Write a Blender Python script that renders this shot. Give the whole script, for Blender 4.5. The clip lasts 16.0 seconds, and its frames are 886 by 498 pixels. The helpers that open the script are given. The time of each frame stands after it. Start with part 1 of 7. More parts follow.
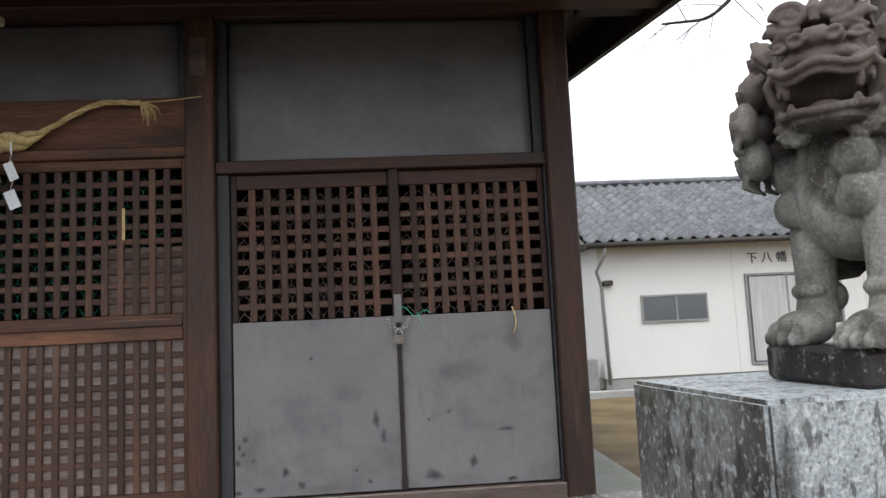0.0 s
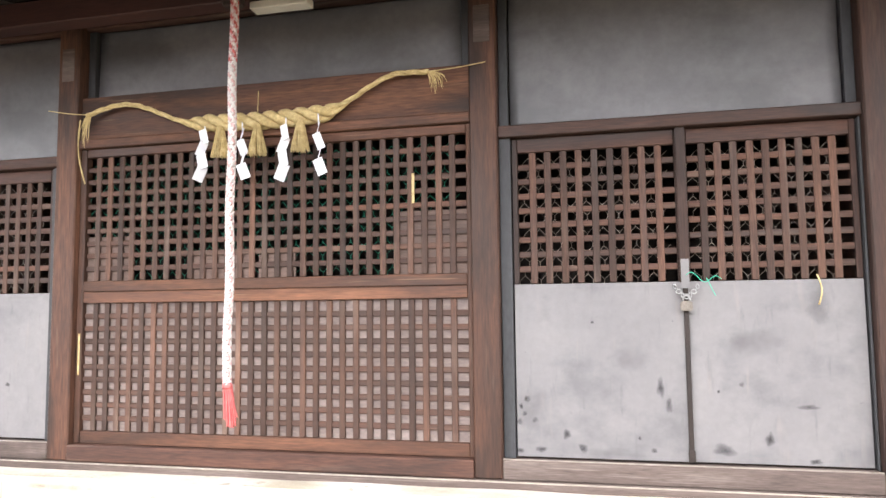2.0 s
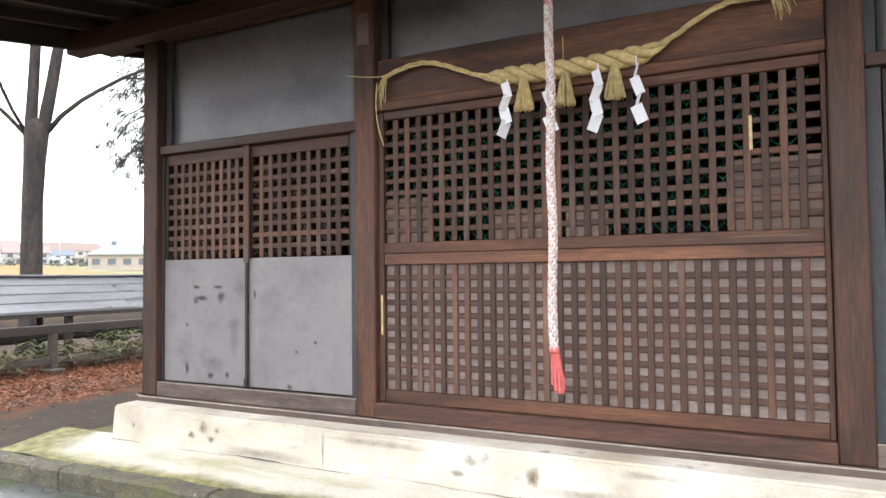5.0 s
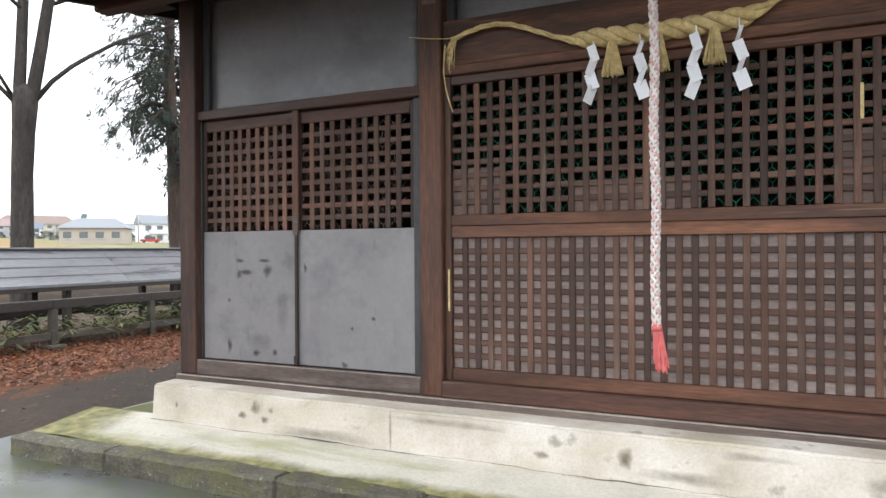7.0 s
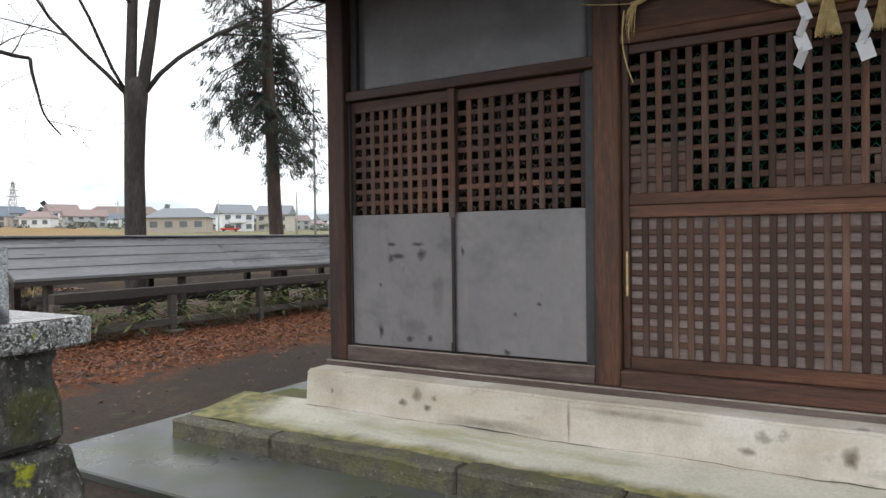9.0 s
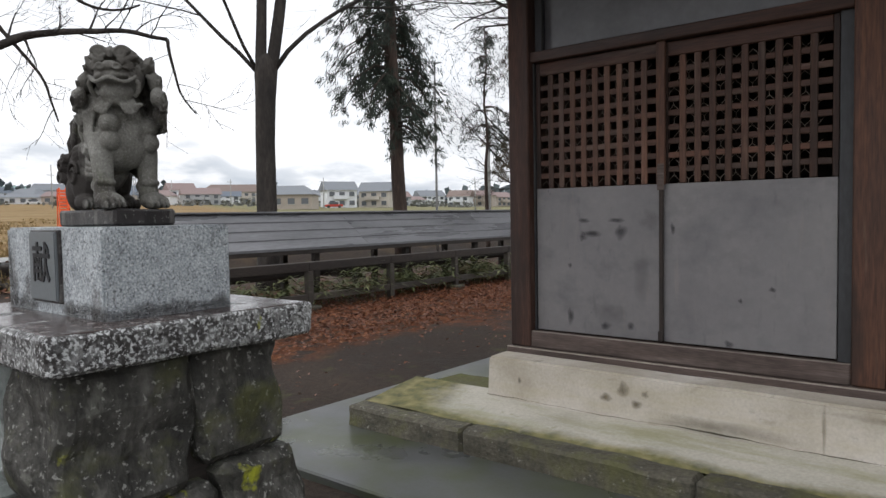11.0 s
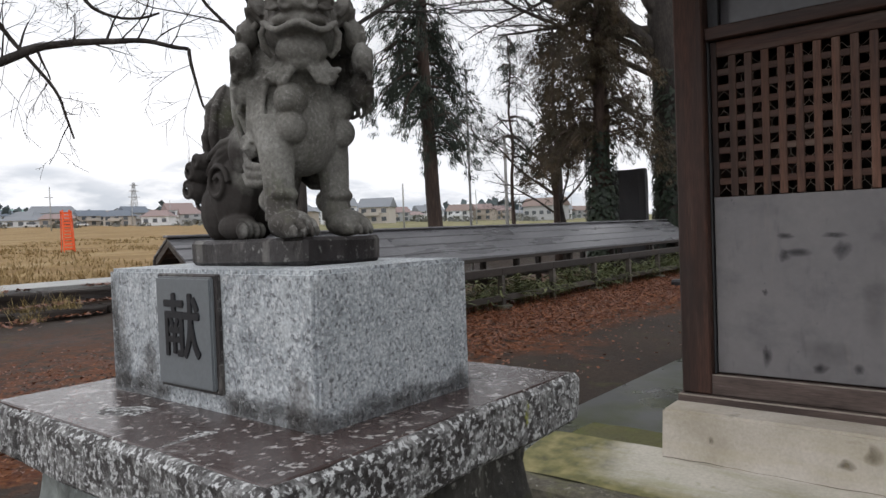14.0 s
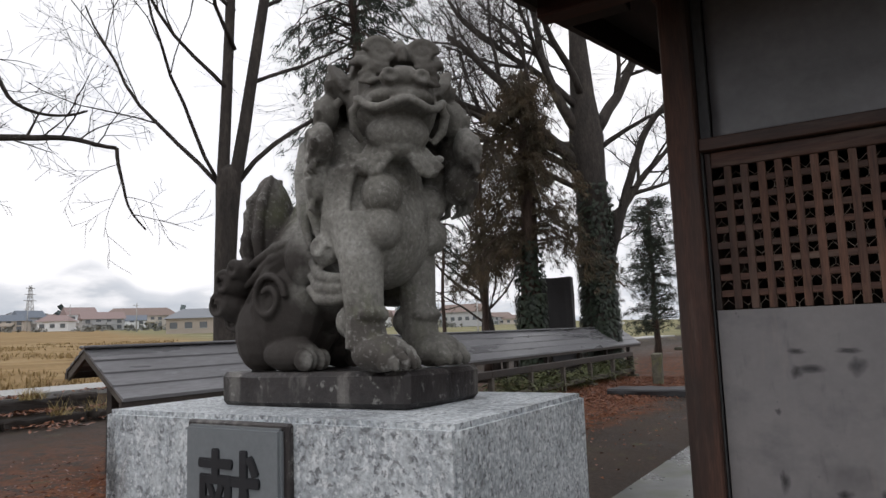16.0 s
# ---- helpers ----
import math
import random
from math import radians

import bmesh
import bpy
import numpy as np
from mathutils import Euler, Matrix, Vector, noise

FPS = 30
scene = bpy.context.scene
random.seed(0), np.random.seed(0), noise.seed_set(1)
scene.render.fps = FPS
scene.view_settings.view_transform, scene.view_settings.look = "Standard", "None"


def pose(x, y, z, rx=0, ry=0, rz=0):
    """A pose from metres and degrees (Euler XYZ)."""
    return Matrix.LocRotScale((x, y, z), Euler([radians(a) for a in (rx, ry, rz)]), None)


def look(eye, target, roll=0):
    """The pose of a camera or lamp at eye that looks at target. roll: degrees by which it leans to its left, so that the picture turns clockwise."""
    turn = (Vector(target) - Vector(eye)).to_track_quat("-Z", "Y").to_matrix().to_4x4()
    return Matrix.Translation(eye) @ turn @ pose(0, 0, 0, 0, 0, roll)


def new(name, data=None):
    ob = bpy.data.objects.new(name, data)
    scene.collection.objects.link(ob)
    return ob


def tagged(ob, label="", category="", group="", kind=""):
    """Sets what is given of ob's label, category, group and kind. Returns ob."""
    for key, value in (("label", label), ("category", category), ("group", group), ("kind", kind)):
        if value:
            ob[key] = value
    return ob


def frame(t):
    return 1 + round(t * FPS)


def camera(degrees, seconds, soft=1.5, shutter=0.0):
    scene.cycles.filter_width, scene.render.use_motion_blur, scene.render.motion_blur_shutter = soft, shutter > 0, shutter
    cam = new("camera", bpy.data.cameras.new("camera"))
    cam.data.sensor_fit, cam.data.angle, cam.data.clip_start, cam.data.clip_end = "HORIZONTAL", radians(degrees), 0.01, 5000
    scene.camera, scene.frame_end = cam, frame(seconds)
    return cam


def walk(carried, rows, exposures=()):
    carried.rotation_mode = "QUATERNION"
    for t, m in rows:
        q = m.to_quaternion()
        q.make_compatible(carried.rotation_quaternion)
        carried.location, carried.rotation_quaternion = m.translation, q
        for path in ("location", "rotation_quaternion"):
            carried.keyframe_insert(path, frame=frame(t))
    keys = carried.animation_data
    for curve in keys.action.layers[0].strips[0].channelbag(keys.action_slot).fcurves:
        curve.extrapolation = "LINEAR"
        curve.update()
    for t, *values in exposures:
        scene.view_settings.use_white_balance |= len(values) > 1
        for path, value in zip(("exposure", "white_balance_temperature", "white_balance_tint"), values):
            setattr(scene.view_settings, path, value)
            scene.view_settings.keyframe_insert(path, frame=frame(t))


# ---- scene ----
cam = camera(64.7, 16.0)
METRES, EYE, TILT, LEAN, TURN = 4.96, 1.46, 0.0, 0.0, -3.9
ROWS = [
    (0.0, 0.0, 0.0, 0.0, 0.28, 5.97, 2.7),
    (0.5, -0.0095, 0.0043, -0.0033, 6.49, 5.24, 2.41),
    (1.0, -0.0319, 0.006, -0.0054, 11.02, 4.77, 1.67),
    (1.5, -0.0565, 0.0042, -0.0075, 13.85, 4.45, 1.0),
    (2.0, -0.0828, -0.0013, -0.0135, 16.78, 4.68, 0.67),
    (2.5, -0.0998, -0.0054, -0.015, 19.34, 4.29, 0.17),
    (3.0, -0.1168, -0.0029, -0.0169, 21.57, 3.96, -0.37),
    (3.5, -0.1349, 0.0034, -0.0174, 23.55, 3.32, -0.16),
    (4.0, -0.1658, 0.0087, -0.0193, 26.29, 2.93, -0.26),
    (4.5, -0.2012, 0.0046, -0.0187, 29.43, 2.51, -0.43),
    (5.0, -0.2428, -0.0086, -0.0184, 31.38, 2.15, 0.58),
    (7.5, -0.3887, -0.0455, -0.0193, 28.72, -0.18, 0.37),
    (8.0, -0.4173, -0.0614, -0.0178, 28.42, -0.33, 0.47),
    (8.5, -0.4474, -0.0643, -0.0213, 31.48, -0.44, 0.76),
    (9.0, -0.4869, -0.0608, -0.0238, 34.94, -0.94, 0.76),
    (9.5, -0.5208, -0.0616, -0.0229, 38.07, -1.41, 0.61),
    (12.0, -0.7329, -0.0681, -0.0211, 43.45, -3.11, 1.2),
    (12.5, -0.785, -0.0682, -0.0171, 42.68, -3.06, 1.23),
    (13.0, -0.8229, -0.06, -0.0182, 42.69, -2.74, 1.87),
    (13.5, -0.8547, -0.0497, -0.0153, 42.18, -2.24, 2.22),
    (14.0, -0.8788, -0.044, -0.013, 42.68, -1.63, 2.15),
    (14.5, -0.9107, -0.0416, -0.0079, 41.97, 2.12, 1.57),
    (15.0, -0.9341, -0.0453, -0.004, 39.48, 4.57, 1.48),
    (15.5, -0.9525, -0.044, -0.0047, 38.23, 5.25, 1.51),
    (16.0, -0.9762, -0.0428, -0.0025, 35.94, 6.79, 2.08),
]
EXPOSURES = [(0.0, 0.26, 6250, 10), (0.5, 0.69, 6300, 10), (1.0, 1.12, 6350, 11), (1.5, 1.72, 6450, 12), (2.0, 2.08, 6500, 13), (3.0, 2.12, 6500, 13), (3.6, 2.1, 6500, 13), (4.5, 1.7, 6450, 12), (5.0, 1.34, 6350, 11),
             (7.3, 0.86, 6250, 9), (8.5, 0.42, 6300, 9), (9.7, -0.1, 6350, 10), (12.0, -0.32, 6350, 11), (14.0, -0.36, 6400, 12), (16.0, -0.46, 6450, 13)]
walk(cam, [(t, pose(0, 0, EYE, TILT, LEAN, TURN) @ pose(METRES * x, METRES * y, METRES * z, 90 + pitch, roll, yaw)) for t, x, y, z, yaw, pitch, roll in ROWS], EXPOSURES)

# ---- overcast daylight ----
world = bpy.data.worlds.new("overcast")
scene.world = world
world.use_nodes = True
wn = world.node_tree.nodes
wl = world.node_tree.links
wn.clear()
sky = wn.new("ShaderNodeTexSky")
sky.sky_type, sky.sun_disc, sky.sun_elevation, sky.sun_rotation = "NISHITA", False, radians(50), radians(198)
sky.dust_density = 4.0
pale = wn.new("ShaderNodeHueSaturation")
pale.inputs["Saturation"].default_value, pale.inputs["Value"].default_value = 0.25, 0.1
cloud_co = wn.new("ShaderNodeTexCoord")
cloud = wn.new("ShaderNodeTexNoise")
cloud.inputs["Scale"].default_value, cloud.inputs["Detail"].default_value = 2.2, 5
cloud_ramp = wn.new("ShaderNodeValToRGB")
cloud_ramp.color_ramp.elements[0].position, cloud_ramp.color_ramp.elements[0].color = 0.3, (0.86, 0.89, 0.93, 1)
cloud_ramp.color_ramp.elements[1].position, cloud_ramp.color_ramp.elements[1].color = 0.65, (1.0, 1.0, 1.0, 1)
veil = wn.new("ShaderNodeMix")
veil.data_type = "RGBA"
veil.inputs["Factor"].default_value = 0.88
glow = wn.new("ShaderNodeBackground")
glow.inputs["Strength"].default_value = 1.25
wout = wn.new("ShaderNodeOutputWorld")
wl.new(sky.outputs["Color"], pale.inputs["Color"])
wl.new(cloud_co.outputs["Generated"], cloud.inputs["Vector"])
wl.new(cloud.outputs["Fac"], cloud_ramp.inputs["Fac"])
wl.new(pale.outputs["Color"], veil.inputs["A"])
wl.new(cloud_ramp.outputs["Color"], veil.inputs["B"])
height = wn.new("ShaderNodeSeparateXYZ")
wl.new(cloud_co.outputs["Generated"], height.inputs[0])
dome = wn.new("ShaderNodeMapRange")
dome.inputs["From Min"].default_value, dome.inputs["From Max"].default_value = 0.0, 1.0
dome.inputs["To Min"].default_value, dome.inputs["To Max"].default_value = 1.25, 1.5
wl.new(height.outputs["Z"], dome.inputs["Value"])
bright = wn.new("ShaderNodeMix")
bright.data_type, bright.blend_type = "RGBA", "MULTIPLY"
bright.inputs["Factor"].default_value = 1.0
wl.new(veil.outputs["Result"], bright.inputs["A"])
wl.new(dome.outputs["Result"], bright.inputs["B"])
wl.new(bright.outputs["Result"], glow.inputs["Color"])
wl.new(glow.outputs["Background"], wout.inputs["Surface"])

sun_data = bpy.data.lights.new("sun", "SUN")
sun_data.energy, sun_data.angle, sun_data.color = 0.5, radians(35), (1.0, 0.97, 0.92)
sun = new("sun", sun_data)
sun.matrix_world = look((0, 0, 30), (8, 24, 0))


# ---- materials ----
def surf(name, stops, scale=3.0, stretch=(1, 1, 1), rough=(0.6, 0.85), bump=0.3, bump_scale=60, rand=0.15, grain=0.35, layers=(), metallic=0.0, detail=6, dist=0.002, spec=0.4):
    """A two-scale procedural surface; stops: colours of the ramp; layers: stains (colour, scale, stretch, low, high, amount)."""
    m = bpy.data.materials.new(name)
    m.use_nodes = True
    n, l = m.node_tree.nodes, m.node_tree.links
    b = n["Principled BSDF"]
    b.inputs["Metallic"].default_value = metallic
    b.inputs["Specular IOR Level"].default_value = spec
    geo = n.new("ShaderNodeNewGeometry")
    info = n.new("ShaderNodeObjectInfo")

    def noisy(sc, st, det=detail, off=True):
        mp = n.new("ShaderNodeMapping")
        mp.inputs["Scale"].default_value = st
        l.new(geo.outputs["Position"], mp.inputs["Vector"])
        if off:
            sh = n.new("ShaderNodeMath")
            sh.operation = "MULTIPLY"
            sh.inputs[1].default_value = 37.0
            l.new(info.outputs["Random"], sh.inputs[0])
            l.new(sh.outputs[0], mp.inputs["Location"])
        t = n.new("ShaderNodeTexNoise")
        t.inputs["Scale"].default_value, t.inputs["Detail"].default_value = sc, det
        t.inputs["Roughness"].default_value = 0.6
        l.new(mp.outputs["Vector"], t.inputs["Vector"])
        return t.outputs["Fac"]

    broad = noisy(scale, stretch)
    ramp = n.new("ShaderNodeValToRGB")
    els = ramp.color_ramp.elements
    for i, c in enumerate(stops):
        p = 0.28 + 0.44 * i / max(1, len(stops) - 1)
        e = els[i] if i < 2 else els.new(p)
        e.position, e.color = p, (*c, 1)
    l.new(broad, ramp.inputs["Fac"])
    col = ramp.outputs["Color"]
    fine = noisy(bump_scale, stretch)
    if grain:
        g = n.new("ShaderNodeMapRange")
        g.inputs["From Min"].default_value, g.inputs["From Max"].default_value = 0.3, 0.7
        g.inputs["To Min"].default_value, g.inputs["To Max"].default_value = 1 - grain, 1 + grain
        l.new(fine, g.inputs["Value"])
        mx = n.new("ShaderNodeMix")
        mx.data_type, mx.blend_type = "RGBA", "MULTIPLY"
        mx.inputs["Factor"].default_value = 1
        l.new(col, mx.inputs["A"])
        l.new(g.outputs["Result"], mx.inputs["B"])
        col = mx.outputs["Result"]
    for c, sc, st, lo, hi, amount in layers:
        f = noisy(sc, st)
        g = n.new("ShaderNodeMapRange")
        g.inputs["From Min"].default_value, g.inputs["From Max"].default_value = lo, hi
        g.inputs["To Max"].default_value = amount
        l.new(f, g.inputs["Value"])
        mx = n.new("ShaderNodeMix")
        mx.data_type = "RGBA"
        l.new(g.outputs["Result"], mx.inputs["Factor"])
        l.new(col, mx.inputs["A"])
        mx.inputs["B"].default_value = (*c, 1)
        col = mx.outputs["Result"]
    if rand:
        g = n.new("ShaderNodeMapRange")
        g.inputs["To Min"].default_value, g.inputs["To Max"].default_value = 1 - rand, 1 + rand
        l.new(info.outputs["Random"], g.inputs["Value"])
        hsv = n.new("ShaderNodeHueSaturation")
        l.new(g.outputs["Result"], hsv.inputs["Value"])
        l.new(col, hsv.inputs["Color"])
        col = hsv.outputs["Color"]
    l.new(col, b.inputs["Base Color"])
    g = n.new("ShaderNodeMapRange")
    g.inputs["From Min"].default_value, g.inputs["From Max"].default_value = 0.3, 0.7
    g.inputs["To Min"].default_value, g.inputs["To Max"].default_value = rough
    l.new(broad, g.inputs["Value"])
    l.new(g.outputs["Result"], b.inputs["Roughness"])
    if bump:
        bp = n.new("ShaderNodeBump")
        bp.inputs["Strength"].default_value, bp.inputs["Distance"].default_value = bump, dist
        l.new(fine, bp.inputs["Height"])
        l.new(bp.outputs["Normal"], b.inputs["Normal"])
    return m


GREYED = (0.14, 0.098, 0.076)
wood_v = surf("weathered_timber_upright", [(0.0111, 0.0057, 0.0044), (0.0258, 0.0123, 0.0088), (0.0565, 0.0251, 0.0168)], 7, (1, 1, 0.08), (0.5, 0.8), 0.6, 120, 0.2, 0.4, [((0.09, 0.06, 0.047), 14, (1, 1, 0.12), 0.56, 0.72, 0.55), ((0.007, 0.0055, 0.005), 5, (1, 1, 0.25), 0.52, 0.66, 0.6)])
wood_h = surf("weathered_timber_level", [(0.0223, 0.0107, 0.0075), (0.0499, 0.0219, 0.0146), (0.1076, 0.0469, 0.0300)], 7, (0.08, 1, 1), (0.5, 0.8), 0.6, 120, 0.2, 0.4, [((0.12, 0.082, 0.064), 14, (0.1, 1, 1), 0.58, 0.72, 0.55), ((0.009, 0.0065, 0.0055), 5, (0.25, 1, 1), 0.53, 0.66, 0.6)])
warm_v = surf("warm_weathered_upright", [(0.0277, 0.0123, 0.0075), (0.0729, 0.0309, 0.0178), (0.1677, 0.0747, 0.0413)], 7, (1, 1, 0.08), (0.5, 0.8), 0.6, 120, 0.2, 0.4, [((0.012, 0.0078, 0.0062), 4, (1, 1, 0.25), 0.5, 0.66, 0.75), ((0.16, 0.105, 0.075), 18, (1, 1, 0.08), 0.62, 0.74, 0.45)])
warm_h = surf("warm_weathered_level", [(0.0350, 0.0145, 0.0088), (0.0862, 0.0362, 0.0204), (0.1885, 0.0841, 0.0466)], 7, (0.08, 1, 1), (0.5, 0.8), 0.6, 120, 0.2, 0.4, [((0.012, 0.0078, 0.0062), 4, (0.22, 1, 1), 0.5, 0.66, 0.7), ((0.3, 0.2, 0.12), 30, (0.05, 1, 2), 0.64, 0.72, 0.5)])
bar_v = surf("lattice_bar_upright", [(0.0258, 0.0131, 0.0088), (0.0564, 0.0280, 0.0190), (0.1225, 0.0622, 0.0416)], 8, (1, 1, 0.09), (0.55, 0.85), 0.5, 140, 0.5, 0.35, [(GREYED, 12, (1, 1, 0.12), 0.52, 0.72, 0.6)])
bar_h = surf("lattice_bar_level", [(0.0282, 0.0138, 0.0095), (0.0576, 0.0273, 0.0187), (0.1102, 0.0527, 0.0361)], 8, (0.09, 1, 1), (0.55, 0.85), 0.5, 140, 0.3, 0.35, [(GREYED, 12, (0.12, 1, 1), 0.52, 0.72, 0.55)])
back_board = surf("pale_backing_board", [(0.1332, 0.1006, 0.0898), (0.1980, 0.1537, 0.1394), (0.2664, 0.2142, 0.1976)], 5, (0.3, 1, 1), (0.6, 0.85), 0.3, 80, 0.1, 0.25)
back_brown = surf("brown_backing_board", [(0.0630, 0.0412, 0.0333), (0.1050, 0.0696, 0.0570), (0.1575, 0.1098, 0.0912)], 4, (0.2, 1, 1), (0.6, 0.85), 0.3, 80, 0.2, 0.25)
red_beam = surf("dull_red_beam", [(0.022, 0.009, 0.0075), (0.042, 0.0145, 0.011), (0.068, 0.025, 0.018)], 4, (0.15, 1, 1), (0.5, 0.7), 0.4, 80, 0.15, 0.25)
dark_wood = surf("dark_eave_timber", [(0.013, 0.009, 0.0078), (0.024, 0.0165, 0.0138), (0.04, 0.028, 0.0235)], 4, (1, 0.15, 1), (0.6, 0.85), 0.4, 70, 0.25, 0.3)
sill_wood = surf("bleached_sill_timber", [(0.0504, 0.0350, 0.0301), (0.0864, 0.0630, 0.0546), (0.1440, 0.1155, 0.1015)], 6, (0.15, 1, 2), (0.6, 0.85), 0.5, 90, 0.15, 0.3, [((0.26, 0.22, 0.19), 14, (0.15, 1, 4), 0.6, 0.74, 0.45), ((0.02, 0.013, 0.011), 3, (0.4, 1, 1), 0.52, 0.66, 0.6)])
grey_panel = surf("grey_painted_sheet", [(0.1477, 0.1404, 0.1435), (0.1716, 0.1633, 0.1654), (0.1934, 0.1830, 0.1830)], 2.2, (1, 1, 1), (0.45, 0.6), 0.12, 25, 0.06, 0.06, [((0.1, 0.098, 0.103), 3.0, (1, 1, 1.4), 0.52, 0.7, 0.65), ((0.085, 0.083, 0.088), 9, (2.2, 1, 0.5), 0.6, 0.75, 0.45), ((0.075, 0.073, 0.078), 22, (1, 1, 1), 0.7, 0.74, 0.6), ((0.23, 0.2, 0.185), 7, (3, 1, 0.35), 0.6, 0.75, 0.4)])
grey_strip = surf("grey_painted_strip", [(0.03, 0.0305, 0.033), (0.05, 0.0505, 0.054)], 6, (1, 1, 0.3), (0.5, 0.7), 0.2, 60, 0.1, 0.2)
sill_pale = surf("bleached_bare_edge", [(0.17, 0.14, 0.12), (0.34, 0.3, 0.26)], 14, (0.2, 1, 1), (0.6, 0.85), 0.3, 90, 0.1, 0.3)
plaster = surf("old_cement_render", [(0.3366, 0.3000, 0.2385), (0.4641, 0.4250, 0.3657), (0.5814, 0.5450, 0.5035)], 2.5, (1, 1, 1), (0.75, 0.92), 0.35, 70, 0.0, 0.1, [((0.16, 0.145, 0.11), 5, (1, 1, 1), 0.62, 0.7, 0.7), ((0.4, 0.35, 0.23), 3, (0.5, 1, 3), 0.52, 0.74, 0.45), ((0.2, 0.17, 0.11), 9, (0.6, 1, 1.4), 0.62, 0.74, 0.5)])
moss_cement = surf("mossy_cement", [(0.0685, 0.0663, 0.0286), (0.0967, 0.0936, 0.0367), (0.1209, 0.1131, 0.0530)], 3, (1, 1, 1), (0.8, 0.95), 0.5, 60, 0.0, 0.25, [((0.09, 0.11, 0.025), 6, (1, 1, 1), 0.5, 0.7, 0.7)], dist=0.005)
apron = surf("wet_concrete", [(0.0608, 0.0624, 0.0616), (0.0842, 0.0874, 0.0866), (0.1131, 0.1170, 0.1154)], 1.2, (1, 1, 1), (0.18, 0.45), 0.15, 50, 0.05, 0.1, [((0.06, 0.07, 0.026), 1.7, (1, 1, 1), 0.44, 0.62, 0.8), ((0.38, 0.37, 0.33), 7, (1, 1, 1), 0.7, 0.74, 0.5)])
kerb_stone = surf("rough_mossy_kerb_stone", [(0.0450, 0.0420, 0.0315), (0.0825, 0.0750, 0.0562), (0.1275, 0.1162, 0.0900)], 8, (1, 1, 1), (0.75, 0.95), 0.9, 45, 0.2, 0.35, [((0.085, 0.088, 0.024), 4, (1, 1, 1), 0.5, 0.66, 0.65), ((0.3, 0.29, 0.25), 34, (1, 1, 1), 0.62, 0.7, 0.6)], dist=0.012)
granite = surf("speckled_granite", [(0.24, 0.262, 0.278), (0.34, 0.366, 0.385), (0.44, 0.466, 0.48)], 14, (1, 1, 1), (0.5, 0.72), 0.5, 130, 0.0, 0.5, [((0.64, 0.66, 0.67), 110, (1, 1, 1), 0.54, 0.61, 0.75), ((0.06, 0.062, 0.068), 95, (1, 1, 1), 0.56, 0.63, 0.75), ((0.13, 0.14, 0.145), 34, (1.2, 1.2, 0.6), 0.56, 0.68, 0.35), ((0.54, 0.57, 0.58), 24, (1, 1, 0.6), 0.56, 0.7, 0.35), ((0.06, 0.05, 0.043), 6, (1.3, 1.3, 0.6), 0.58, 0.68, 0.5)])
granite_streaked = surf("streaked_granite", [(0.24, 0.26, 0.27), (0.33, 0.355, 0.365), (0.41, 0.435, 0.44)], 7, (1, 1, 1), (0.55, 0.75), 0.3, 150, 0.0, 0.4, [((0.58, 0.59, 0.58), 85, (1, 1, 1), 0.54, 0.62, 0.7), ((0.1, 0.095, 0.09), 60, (1, 1, 1), 0.57, 0.64, 0.7), ((0.035, 0.027, 0.025), 34, (1.6, 1.6, 0.6), 0.54, 0.62, 0.75), ((0.05, 0.04, 0.037), 6, (1.6, 1.6, 0.35), 0.56, 0.68, 0.75)])
lichen_granite = surf("black_stained_granite", [(0.13, 0.13, 0.13), (0.22, 0.22, 0.215), (0.33, 0.33, 0.32)], 10, (1, 1, 1), (0.5, 0.8), 1.0, 60, 0.1, 0.55, [((0.026, 0.022, 0.021), 30, (1, 1, 0.8), 0.46, 0.55, 0.85), ((0.024, 0.019, 0.018), 5, (1.5, 1.5, 0.4), 0.53, 0.64, 0.75), ((0.62, 0.63, 0.63), 85, (1, 1, 1), 0.52, 0.58, 0.85), ((0.02, 0.017, 0.016), 110, (1, 1, 1), 0.56, 0.62, 0.75), ((0.3, 0.32, 0.02), 7, (1, 1, 1), 0.69, 0.73, 0.85)], dist=0.014)
black_side = surf("black_lichen_granite", [(0.024, 0.02, 0.018), (0.085, 0.08, 0.076), (0.27, 0.28, 0.28)], 2.6, (1, 1, 0.55), (0.4, 0.7), 0.5, 120, 0.0, 0.45, [((0.022, 0.017, 0.015), 20, (1.6, 1.6, 0.5), 0.5, 0.6, 0.8), ((0.4, 0.42, 0.42), 70, (1, 1, 0.8), 0.55, 0.63, 0.65), ((0.09, 0.1, 0.05), 7, (1, 1, 1), 0.6, 0.72, 0.4)])
wet_top = surf("wet_brown_slab_top", [(0.034, 0.0225, 0.0205), (0.056, 0.039, 0.036), (0.085, 0.066, 0.062)], 5, (1, 1, 1), (0.08, 0.3), 0.4, 70, 0.05, 0.3, [((0.42, 0.41, 0.4), 48, (1, 1, 1), 0.57, 0.63, 0.75), ((0.02, 0.016, 0.015), 90, (1, 1, 1), 0.58, 0.66, 0.6), ((0.3, 0.29, 0.285), 9, (1, 1, 1), 0.58, 0.7, 0.5)], dist=0.003)
